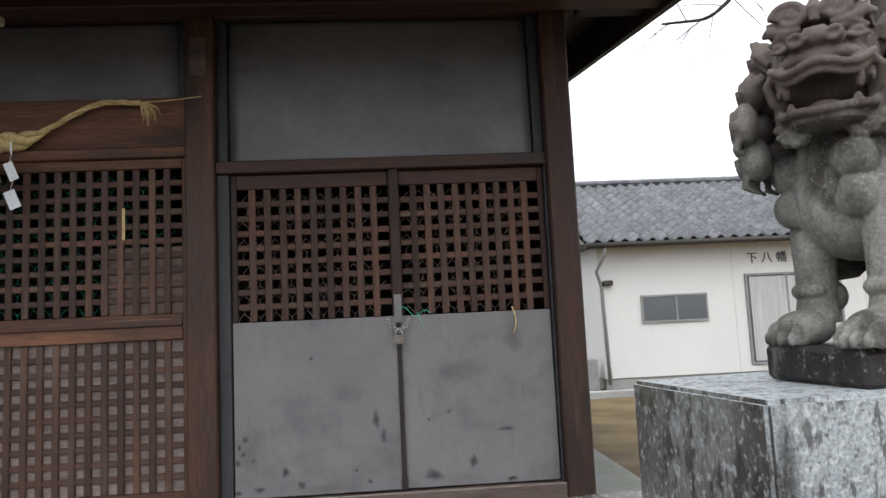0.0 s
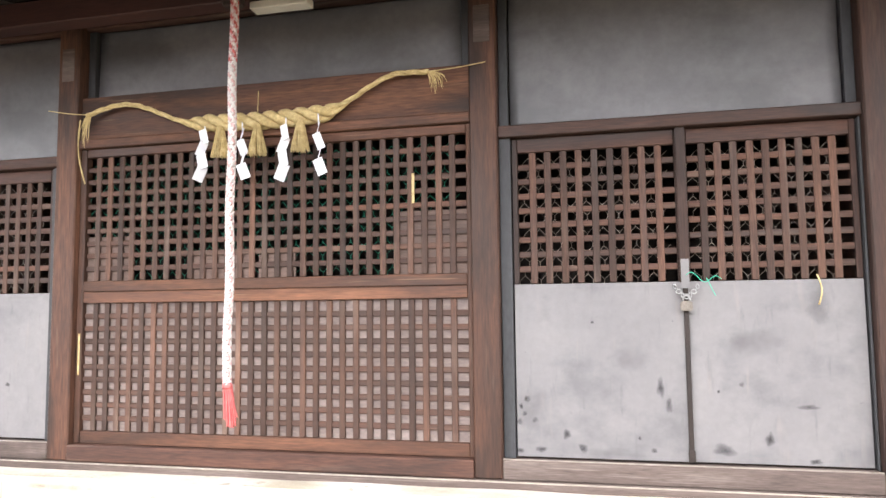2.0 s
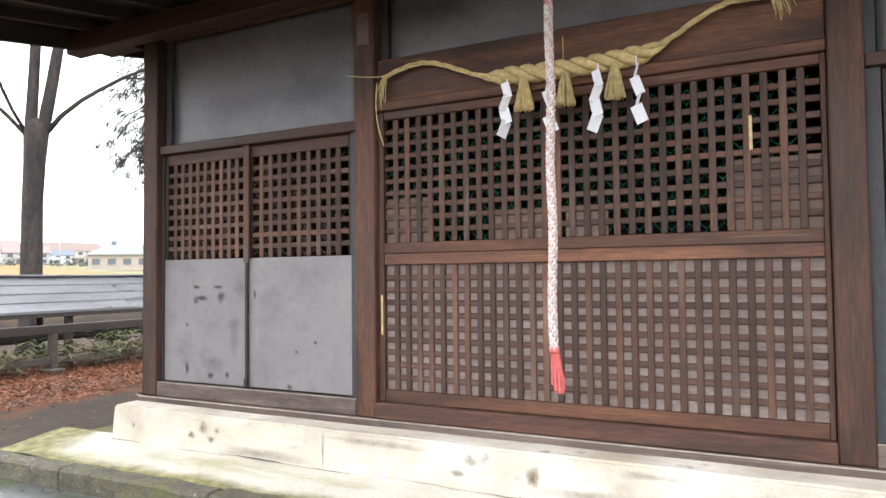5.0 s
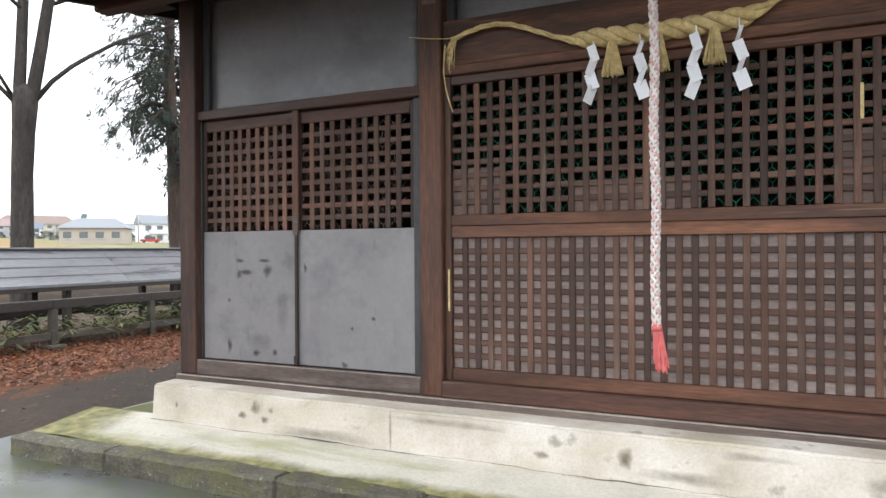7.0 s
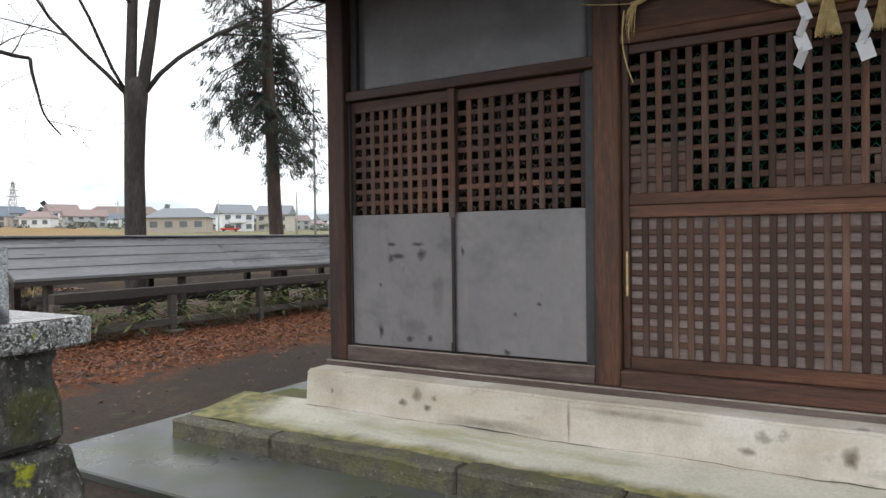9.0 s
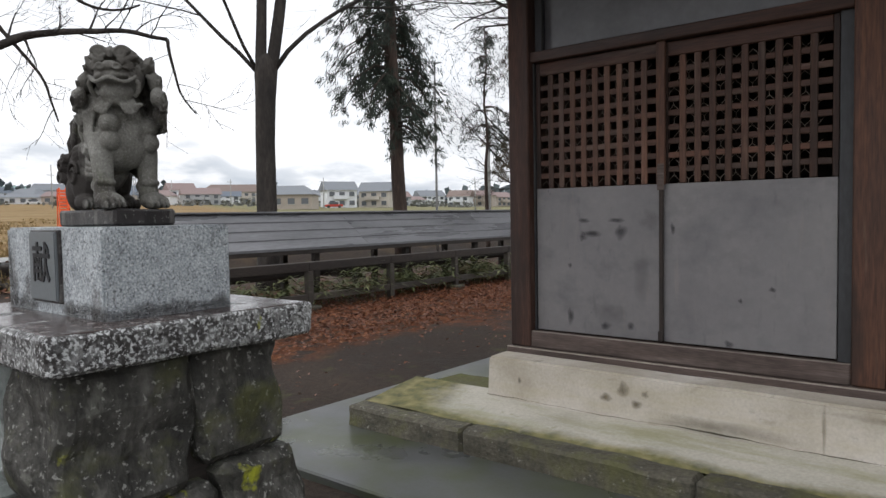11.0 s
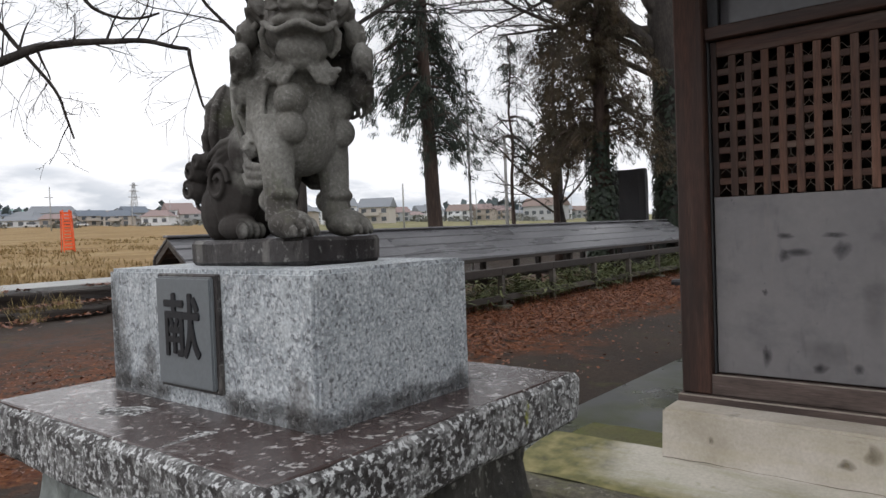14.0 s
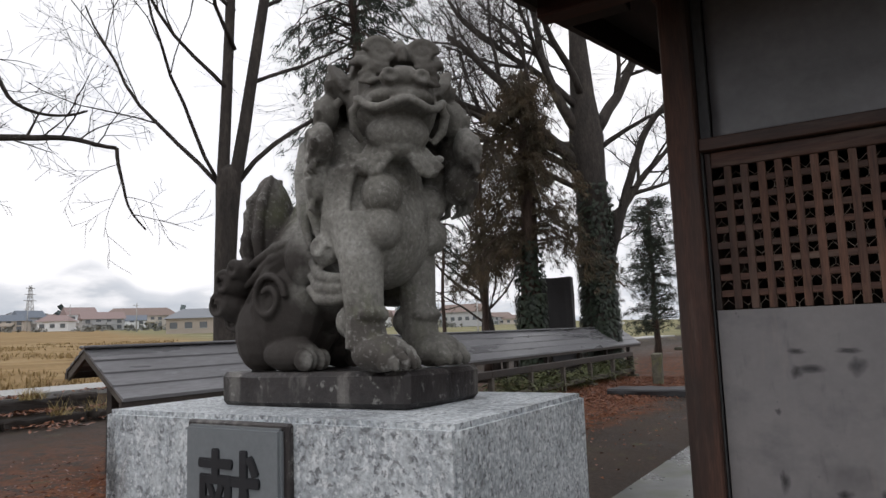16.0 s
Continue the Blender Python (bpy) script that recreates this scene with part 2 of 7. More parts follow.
rubble = surf("dark_mossy_rubble", [(0.02, 0.019, 0.017), (0.05, 0.048, 0.042), (0.12, 0.115, 0.105)], 9, (1, 1, 0.7), (0.55, 0.9), 1.0, 40, 0.3, 0.5, [((0.36, 0.36, 0.33), 46, (1, 1, 1), 0.6, 0.65, 0.7), ((0.2, 0.2, 0.17), 13, (1, 1, 0.6), 0.6, 0.7, 0.45), ((0.1, 0.105, 0.03), 4, (1, 1, 1), 0.54, 0.68, 0.6), ((0.32, 0.33, 0.02), 5, (1, 1, 1), 0.62, 0.68, 0.9)], dist=0.015)
rubble_pale = surf("pale_split_rubble", [(0.1, 0.115, 0.11), (0.19, 0.21, 0.2), (0.3, 0.32, 0.31)], 5, (1, 1, 0.5), (0.55, 0.85), 0.8, 26, 0.2, 0.25, [((0.03, 0.028, 0.026), 5, (1.5, 1.5, 0.5), 0.55, 0.66, 0.85), ((0.42, 0.44, 0.43), 40, (1, 1, 1), 0.6, 0.68, 0.5)], dist=0.015)
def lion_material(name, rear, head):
    """Weathered carved stone; rear: +1 or -1, the end of the body that is darker low down; head: tint of the head. The
    +y side is darker too.
    """
    m = surf(name, [(0.095, 0.09, 0.078), (0.185, 0.18, 0.162), (0.3, 0.296, 0.275)], 6, (1, 1, 1), (0.65, 0.9), 0.4, 140, 0.0, 0.3, [((0.03, 0.024, 0.02), 5.5, (1, 1, 0.8), 0.5, 0.6, 0.85), ((0.42, 0.42, 0.4), 120, (1, 1, 1), 0.55, 0.66, 0.3), ((0.11, 0.125, 0.06), 7, (1, 1, 1), 0.58, 0.72, 0.5)], dist=0.002)
    n, l = m.node_tree.nodes, m.node_tree.links
    b = n["Principled BSDF"]
    old = b.inputs["Base Color"].links[0].from_socket
    co = n.new("ShaderNodeTexCoord")
    sep = n.new("ShaderNodeSeparateXYZ")
    l.new(co.outputs["Object"], sep.inputs[0])
    nz = n.new("ShaderNodeTexNoise")
    nz.inputs["Scale"].default_value, nz.inputs["Detail"].default_value = 14, 5
    l.new(co.outputs["Object"], nz.inputs["Vector"])
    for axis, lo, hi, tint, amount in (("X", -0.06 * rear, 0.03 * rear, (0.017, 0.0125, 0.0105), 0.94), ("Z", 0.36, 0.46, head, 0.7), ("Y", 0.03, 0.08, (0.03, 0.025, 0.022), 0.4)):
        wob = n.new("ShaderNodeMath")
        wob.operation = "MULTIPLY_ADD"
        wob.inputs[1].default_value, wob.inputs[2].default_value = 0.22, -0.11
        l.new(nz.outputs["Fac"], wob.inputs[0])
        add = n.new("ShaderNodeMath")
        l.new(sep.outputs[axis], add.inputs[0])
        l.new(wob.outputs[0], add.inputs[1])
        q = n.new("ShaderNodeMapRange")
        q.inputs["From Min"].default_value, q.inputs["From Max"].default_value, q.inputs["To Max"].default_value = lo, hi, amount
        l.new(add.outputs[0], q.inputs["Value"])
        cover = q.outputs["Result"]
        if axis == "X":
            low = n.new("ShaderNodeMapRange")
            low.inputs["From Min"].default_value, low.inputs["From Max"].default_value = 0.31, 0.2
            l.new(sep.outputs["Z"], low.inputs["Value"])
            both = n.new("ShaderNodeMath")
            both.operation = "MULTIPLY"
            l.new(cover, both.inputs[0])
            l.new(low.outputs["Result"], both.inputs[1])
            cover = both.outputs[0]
        mx = n.new("ShaderNodeMix")
        mx.data_type = "RGBA"
        l.new(cover, mx.inputs["Factor"])
        l.new(old, mx.inputs["A"])
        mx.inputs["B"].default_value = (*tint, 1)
        old = mx.outputs["Result"]
    l.new(old, b.inputs["Base Color"])
    return m


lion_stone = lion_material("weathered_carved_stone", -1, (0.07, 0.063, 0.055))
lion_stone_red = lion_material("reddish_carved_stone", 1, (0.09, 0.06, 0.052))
black_stone = surf("black_wet_plinth_stone", [(0.0117, 0.0097, 0.0097), (0.0195, 0.0163, 0.0163), (0.0358, 0.0306, 0.0292)], 9, (1, 1, 0.6), (0.3, 0.6), 0.6, 60, 0.1, 0.35, [((0.21, 0.2, 0.185), 13, (1.3, 1.3, 0.35), 0.54, 0.64, 0.5), ((0.3, 0.3, 0.28), 70, (1, 1, 1), 0.6, 0.68, 0.5)], dist=0.004)
plaque_stone = surf("honed_dark_slate", [(0.13, 0.145, 0.155), (0.165, 0.18, 0.19)], 6, (1, 1, 1), (0.35, 0.5), 0.1, 120, 0.0, 0.08)
ink = surf("black_lacquer_letters", [(0.008, 0.009, 0.012), (0.014, 0.015, 0.018)], 8, (1, 1, 1), (0.4, 0.6), 0.1, 80, 0.0, 0.1)
straw = surf("rice_straw", [(0.3540, 0.2610, 0.1100), (0.5074, 0.3886, 0.1815), (0.6608, 0.5336, 0.2860)], 30, (1, 1, 1), (0.7, 0.9), 0.5, 220, 0.1, 0.3)
paper = surf("white_folded_paper", [(0.68, 0.69, 0.74), (0.76, 0.77, 0.8)], 20, (1, 1, 1), (0.7, 0.85), 0.1, 100, 0.04, 0.04)
rope_white = surf("white_cotton_strand", [(0.52, 0.47, 0.45), (0.66, 0.62, 0.6)], 30, (1, 1, 1), (0.8, 0.95), 0.4, 250, 0.0, 0.15)
rope_red = surf("faded_red_cotton", [(0.42, 0.09, 0.09), (0.6, 0.16, 0.15)], 30, (1, 1, 1), (0.8, 0.95), 0.4, 250, 0.1, 0.2)
rope_pink = surf("pink_cotton_strand", [(0.5, 0.3, 0.29), (0.6, 0.4, 0.38)], 30, (1, 1, 1), (0.8, 0.95), 0.4, 250, 0.0, 0.15)
steel = surf("worn_steel", [(0.3, 0.3, 0.3), (0.42, 0.42, 0.41)], 20, (1, 1, 1), (0.3, 0.5), 0.2, 120, 0.1, 0.15, metallic=0.9)
lock_metal = surf("dull_brass_padlock", [(0.16, 0.14, 0.12), (0.24, 0.21, 0.18)], 20, (1, 1, 1), (0.4, 0.6), 0.2, 120, 0.0, 0.2, metallic=0.6)
wire_pale = surf("galvanised_wire", [(0.2, 0.165, 0.14), (0.3, 0.26, 0.22)], 20, (1, 1, 1), (0.4, 0.6), 0, 60, 0.0, 0.0, metallic=0.3)
wire_green = surf("green_coated_wire", [(0.0072, 0.1020, 0.0630), (0.0132, 0.1500, 0.0930)], 20, (1, 1, 1), (0.4, 0.6), 0, 60, 0.0, 0.0)
green_cord = surf("green_plastic_cord", [(0.03, 0.35, 0.22), (0.05, 0.45, 0.3)], 20, (1, 1, 1), (0.4, 0.6), 0, 60, 0.0, 0.0)
orange_plastic = surf("orange_mesh_plastic", [(0.8, 0.1, 0.03), (0.9, 0.16, 0.05)], 8, (1, 1, 1), (0.4, 0.6), 0.1, 60, 0.0, 0.1)
cream = surf("cream_lamp_housing", [(0.5, 0.47, 0.4), (0.6, 0.56, 0.48)], 6, (1, 1, 1), (0.4, 0.6), 0.05, 60, 0.0, 0.05)
# near-black timber: the darkness of the closed room is put into the colour
room_shade = surf("shade_dark_room_timber", [(0.015, 0.012, 0.01), (0.03, 0.024, 0.02)], 3, (1, 1, 1), (0.7, 0.9), 0.2, 40, 0.0, 0.2)
roof_metal = surf("dark_roof_sheet", [(0.05, 0.045, 0.043), (0.08, 0.07, 0.066)], 3, (1, 1, 1), (0.4, 0.7), 0.2, 40, 0.0, 0.15)
shed_roof = surf("weathered_roof_plank", [(0.1, 0.1, 0.106), (0.15, 0.15, 0.158), (0.2, 0.2, 0.21)], 2.5, (1, 0.12, 1), (0.2, 0.42), 0.4, 45, 0.15, 0.2, [((0.3, 0.31, 0.32), 9, (1, 0.3, 1), 0.62, 0.72, 0.4)])
fence_wood = surf("greyed_fence_timber", [(0.0540, 0.0446, 0.0374), (0.0792, 0.0684, 0.0576), (0.1152, 0.1008, 0.0864)], 5, (1, 0.2, 1), (0.65, 0.9), 0.5, 60, 0.25, 0.3, [((0.08, 0.1, 0.04), 4, (1, 1, 1), 0.58, 0.7, 0.5)])
fence_dark = surf("blackened_fence_timber", [(0.02, 0.016, 0.014), (0.035, 0.028, 0.024), (0.055, 0.045, 0.038)], 5, (1, 0.2, 1), (0.6, 0.9), 0.5, 60, 0.25, 0.3)
bark = surf("furrowed_grey_bark", [(0.02, 0.017, 0.015), (0.04, 0.034, 0.03), (0.07, 0.06, 0.052)], 5, (1, 1, 0.3), (0.8, 0.95), 1.0, 26, 0.1, 0.4, dist=0.03)
bark_red = surf("reddish_cedar_bark", [(0.03, 0.02, 0.016), (0.055, 0.037, 0.029), (0.085, 0.06, 0.047)], 6, (1, 1, 0.15), (0.8, 0.95), 1.0, 30, 0.1, 0.4, dist=0.03)
needles = surf("dark_cedar_needles", [(0.012, 0.02, 0.014), (0.025, 0.036, 0.024), (0.045, 0.058, 0.036)], 1.5, (1, 1, 1), (0.6, 0.8), 0, 60, 0.1, 0.2)
needles_brown = surf("bronzed_cedar_needles", [(0.026, 0.025, 0.013), (0.06, 0.045, 0.023), (0.105, 0.07, 0.036)], 1.2, (1, 1, 1), (0.6, 0.8), 0, 60, 0.1, 0.2)
ivy_leaf = surf("dark_ivy_leaves", [(0.006, 0.012, 0.006), (0.013, 0.023, 0.011), (0.024, 0.037, 0.018)], 3, (1, 1, 1), (0.4, 0.65), 0, 60, 0.1, 0.3)
sasa_leaf = surf("bamboo_grass_leaves", [(0.0360, 0.0544, 0.0195), (0.1040, 0.1200, 0.0450), (0.2080, 0.2080, 0.0975)], 5, (1, 1, 1), (0.45, 0.7), 0, 60, 0.1, 0.3)
fallen_leaf = surf("wet_russet_leaves", [(0.0690, 0.0200, 0.0072), (0.1472, 0.0448, 0.0151), (0.2484, 0.1000, 0.0331)], 9, (1, 1, 1), (0.3, 0.6), 0, 60, 0.2, 0.5)
white_wall = surf("cream_white_siding", [(0.7, 0.7, 0.68), (0.75, 0.75, 0.73)], 1.0, (1, 1, 0.4), (0.5, 0.7), 0.1, 30, 0.0, 0.02, [((0.55, 0.54, 0.51), 2, (2, 1, 0.5), 0.62, 0.75, 0.2)])
tile_grey = surf("grey_glazed_roof_tile", [(0.07, 0.072, 0.08), (0.12, 0.124, 0.132), (0.19, 0.194, 0.202)], 4, (1, 1, 1), (0.18, 0.4), 0.1, 40, 0.2, 0.2)
dark_trim = surf("dark_gutter_plastic", [(0.03, 0.026, 0.024), (0.05, 0.044, 0.04)], 4, (1, 1, 1), (0.35, 0.55), 0.1, 40, 0.1, 0.1)
grey_trim = surf("grey_pipe_plastic", [(0.22, 0.22, 0.22), (0.3, 0.3, 0.3)], 4, (1, 1, 1), (0.35, 0.55), 0.1, 40, 0.1, 0.1)
concrete = surf("plain_concrete", [(0.26, 0.26, 0.25), (0.34, 0.34, 0.33), (0.4, 0.4, 0.385)], 1.5, (1, 1, 1), (0.6, 0.85), 0.3, 30, 0.05, 0.15)
monument_stone = surf("dark_monument_stone", [(0.02, 0.02, 0.023), (0.034, 0.034, 0.038)], 3, (1, 1, 1), (0.45, 0.7), 0.3, 30, 0.0, 0.2)


def glassy(name, color, rough):
    m = bpy.data.materials.new(name)
    m.use_nodes = True
    b = m.node_tree.nodes["Principled BSDF"]
    b.inputs["Base Color"].default_value, b.inputs["Roughness"].default_value = (*color, 1), rough
    b.inputs["Specular IOR Level"].default_value = 0.6
    return m


window_glass = glassy("dim_window_glass", (0.09, 0.1, 0.11), 0.12)
curtain = surf("pale_drawn_curtain", [(0.42, 0.42, 0.41), (0.55, 0.55, 0.54)], 5, (6, 6, 0.1), (0.7, 0.9), 0.3, 20, 0.0, 0.15)


# ---- building helpers ----
def world_of(o):
    return world_of(o.parent) @ o.matrix_parent_inverse @ o.matrix_basis if o.parent else o.matrix_basis.copy()


def under(ob, parent):
    ob.parent = parent
    ob.matrix_parent_inverse = world_of(parent).inverted()
    return ob


def thing(name, base, label, category, group="", kind=""):
    e = new(name)
    e.empty_display_size = 0.1
    e.location = base
    return tagged(e, label, category, group, kind)


def smooth(me, angle=None):
    for p in me.polygons:
        p.use_smooth = True
    return me


def finish(name, bm, material, soft=False):
    me = bpy.data.meshes.new(name)
    bmesh.ops.recalc_face_normals(bm, faces=bm.faces)
    bm.to_mesh(me)
    bm.free()
    me.materials.append(material)
    return smooth(me) if soft else me


def part(name, bm, material, parent, label="", soft=False):
    ob = new(name, finish(name, bm, material, soft))
    if parent:
        under(ob, parent)
    return tagged(ob, label)


def box_bm(lo, hi, bev=0.004, seg=1):
    bm = bmesh.new()
    bmesh.ops.create_cube(bm, size=1)
    for v in bm.verts:
        v.co = Vector([lo[i] + (v.co[i] + 0.5) * (hi[i] - lo[i]) for i in range(3)])
    if bev:
        bmesh.ops.bevel(bm, geom=bm.edges, offset=bev, segments=seg, affect="EDGES")
    return bm


def box(name, lo, hi, material, parent=None, bev=0.004, label="", seg=1):
    return part(name, box_bm(lo, hi, bev, seg), material, parent, label)


def structure(name, lo, hi, material, label, category, bev=0.004):
    return tagged(box(name, lo, hi, material, None, bev), label, category, "", "structure")


shared = {}


def piece(name, size, at, material, parent, bev=0.003):
    """A small box piece on a shared mesh, centred at a place."""
    key = (name, material.name, *[round(s, 4) for s in size])
    if key not in shared:
        h = [s / 2 for s in size]
        shared[key] = finish(name, box_bm([-a for a in h], h, bev), material)
    ob = new(name, shared[key])
    ob.location = at
    return under(ob, parent)


def mesh_of(name, verts, faces, material, soft=False):
    me = bpy.data.meshes.new(name)
    me.from_pydata(verts, [], faces)
    me.materials.append(material)
    return smooth(me) if soft else me


def tube(bm, pts, radii, sides=8, cap=True):
    """A round tube along points."""
    pts = [Vector(p) for p in pts]
    rings = []
    up = Vector((0.13, 0.27, 0.95))
    for i, p in enumerate(pts):
        d = (pts[min(i + 1, len(pts) - 1)] - pts[max(i - 1, 0)])
        if d.length < 1e-9:
            d = Vector((0, 0, 1))
        d.normalize()
        a = d.cross(up)
        if a.length < 0.05:
            a = d.cross(Vector((1, 0, 0)))
        a.normalize()
        b = d.cross(a)
        r = radii[i] if hasattr(radii, "__len__") else radii
        rings.append([bm.verts.new(p + r * (math.cos(2 * math.pi * k / sides) * a + math.sin(2 * math.pi * k / sides) * b)) for k in range(sides)])
    for u, v in zip(rings, rings[1:]):
        for k in range(sides):
            bm.faces.new((u[k], u[(k + 1) % sides], v[(k + 1) % sides], v[k]))
    if cap:
        bm.faces.new(rings[0][::-1])
        bm.faces.new(rings[-1])


def rough_block(lo, hi, cut=4, amount=0.012, seed=0, bev=0.01, flare=0.0):
    """A hewn stone: a bevelled box with uneven faces; flare widens its foot."""
    bm = box_bm(lo, hi, bev)
    bmesh.ops.subdivide_edges(bm, edges=[e for e in bm.edges if e.calc_length() > 0.05], cuts=cut, use_grid_fill=True)
    c = (Vector(lo) + Vector(hi)) / 2
    for v in bm.verts:
        k = v.co * 6 + Vector((seed * 3.1, seed * 1.7, seed))
        f = 1 + flare * (hi[2] - v.co.z) / (hi[2] - lo[2])
        v.co.x = c.x + (v.co.x - c.x) * f
        v.co.y = c.y + (v.co.y - c.y) * f
        v.co += amount * Vector((noise.noise(k), noise.noise(k + Vector((9, 0, 0))), noise.noise(k + Vector((0, 9, 0))) * 0.5)) * 2
    return bm


def ellipsoid(bm, c, r, turn=None, seg=14):
    m = Matrix.Translation(c) @ (turn.to_4x4() if turn else Matrix()) @ Matrix.Diagonal((*r, 1))
    bmesh.ops.create_uvsphere(bm, u_segments=seg, v_segments=max(6, seg * 2 // 3), radius=1, matrix=m)


# ---- shrine hall: plan ----
COLUMNS = (-5.63, -3.675, -1.022, 0.925)
FACE = 3.72            # front of the columns
SILL = 0.5             # top of the ground sill
hall_x0, hall_x1, hall_back = COLUMNS[0] - 0.075, COLUMNS[3] + 0.075, 9.2

# foundation and steps
bm = box_bm((-5.735, 3.5, 0.1), (0.99, 9.3, 0.445), 0.0)
for v in bm.verts:
    if v.co.z < 0.2 and v.co.y < 4:
        v.co.y -= 0.03
bmesh.ops.subdivide_edges(bm, edges=[e for e in bm.edges if e.calc_length() > 5], cuts=40, use_grid_fill=True)
for v in bm.verts:
    if v.co.y < 4:
        v.co.z += 0.006 * noise.noise(v.co * 2.3)
        v.co.y += 0.008 * noise.noise(v.co * 1.7 + Vector((0, 0, 5)))
bmesh.ops.bevel(bm, geom=[e for e in bm.edges if e.calc_face_angle(0) > 0.9], offset=0.014, segments=2, affect="EDGES")
tagged(part("foundation", bm, plaster, None), "cream cement-rendered foundation wall with patched stains", "foundation", "", "structure")

FOUNDATION = bpy.data.objects["foundation"]
# platform: a cement bed that falls gently to the kerb stones
verts, faces = [], []
NX, NY = 90, 12
for j in range(NY + 1):
    for i in range(NX + 1):
        x = -6.42 + 8.12 * i / NX
        y = 3.08 + 0.5 * j / NY
        z = 0.146 + 0.066 * (j / NY) + 0.008 * noise.noise(Vector((x * 3, y * 3, 2)))
        verts.append((x, y, z))
faces = [(j * (NX + 1) + i, j * (NX + 1) + i + 1, (j + 1) * (NX + 1) + i + 1, (j + 1) * (NX + 1) + i) for j in range(NY) for i in range(NX)]
bed = surf("cement_bed", [(0.3570, 0.3366, 0.2808), (0.4410, 0.4182, 0.3588), (0.5040, 0.4743, 0.4160)], 2.5, (1, 1, 1), (0.7, 0.9), 0.35, 60, 0.0, 0.12, [((0.24, 0.235, 0.1), 2.6, (0.35, 1.6, 1), 0.54, 0.68, 0.6), ((0.13, 0.14, 0.03), 7, (1, 1, 1), 0.64, 0.74, 0.6)])


def mossed(m, front, west, east):
    """Moss creeps in from the kerb and from both ends of the bed."""
    n, l = m.node_tree.nodes, m.node_tree.links
    b = n["Principled BSDF"]
    old = b.inputs["Base Color"].links[0].from_socket
    geo = n.new("ShaderNodeNewGeometry")
    sep = n.new("ShaderNodeSeparateXYZ")
    l.new(geo.outputs["Position"], sep.inputs[0])

    def span(sock, lo, hi):
        q = n.new("ShaderNodeMapRange")
        q.inputs["From Min"].default_value, q.inputs["From Max"].default_value = lo, hi
        l.new(sock, q.inputs["Value"])
        return q.outputs["Result"]

    def calc(op, a, c):
        q = n.new("ShaderNodeMath")
        q.operation = op
        for i, v in enumerate((a, c)):
            if isinstance(v, (int, float)):
                q.inputs[i].default_value = v
            else:
                l.new(v, q.inputs[i])
        return q.outputs[0]

    def blur(sc):
        t = n.new("ShaderNodeTexNoise")
        t.inputs["Scale"].default_value, t.inputs["Detail"].default_value = sc, 6
        l.new(geo.outputs["Position"], t.inputs["Vector"])
        return t.outputs["Fac"]

    edge = calc("MAXIMUM", span(sep.outputs["Y"], *front), calc("MAXIMUM", span(sep.outputs["X"], *west), span(sep.outputs["X"], *east)))
    cover = calc("ADD", edge, calc("MULTIPLY", calc("SUBTRACT", blur(3.2), 0.5), 0.9))
    cover = calc("ADD", cover, calc("MULTIPLY", calc("SUBTRACT", blur(30), 0.5), 0.35))
    ramp = n.new("ShaderNodeValToRGB")
    for i, (p, c) in enumerate(((0.3, (0.052, 0.054, 0.016)), (0.5, (0.14, 0.13, 0.036)), (0.68, (0.24, 0.21, 0.085)))):
        e = ramp.color_ramp.elements[i] if i < 2 else ramp.color_ramp.elements.new(p)
        e.position, e.color = p, (*c, 1)
    l.new(blur(11), ramp.inputs["Fac"])
    mx = n.new("ShaderNodeMix")
    mx.data_type = "RGBA"
    f = span(cover, 0.25, 0.8)
    l.new(calc("MULTIPLY", f, 0.92), mx.inputs["Factor"])
    l.new(old, mx.inputs["A"])
    l.new(ramp.outputs["Color"], mx.inputs["B"])
    l.new(mx.outputs["Result"], b.inputs["Base Color"])
    return m


mossed(bed, (3.25, 3.09), (-5.74, -6.2), (1.05, 1.5))
platform = tagged(new("platform", mesh_of("platform", verts, faces, bed, True)), "cream cement platform edged with yellow-green moss", "platform", "", "structure")
tagged(box("platform_body", (-6.42, 3.06, -0.05), (1.7, 3.58, 0.125), moss_cement, platform, 0.0))
tagged(part("platform_end", rough_block((-6.43, 3.1, 0.0), (-5.78, 4.1, 0.135), 5, 0.01, 3), moss_cement, platform))
tagged(part("platform_end", rough_block((1.0, 3.1, 0.0), (1.72, 4.1, 0.135), 5, 0.01, 4), moss_cement, platform))
kerb_at = -6.47
for i, w in enumerate((0.93, 1.3, 0.85, 1.45, 1.1, 1.25, 0.95, 0.4)):
    under(part("kerb_stone", rough_block((kerb_at + 0.006, 2.945, -0.02), (kerb_at + w - 0.006, 3.11, 0.147 + 0.006 * (i % 3 - 1)), 6, 0.012, i + 11, 0.018), kerb_stone, None), platform)
    kerb_at += w
under(part("kerb_stone", rough_block((-6.47, 3.115, -0.02), (-6.3, 3.47, 0.145), 4, 0.012, 31, 0.018), kerb_stone, None), platform)

apron_ob = tagged(box("apron", (-6.93, 2.25, -0.1), (2.08, 9.9, 0.012), apron, None, 0.01), "wet grey concrete apron with moss film and puddles", "pavement", "", "structure")
path_ob = tagged(box("path", (-4.3, -6.0, -0.1), (-0.4, 2.244, 0.01), apron, None, 0.01), "wet grey concrete approach path", "pavement", "", "structure")

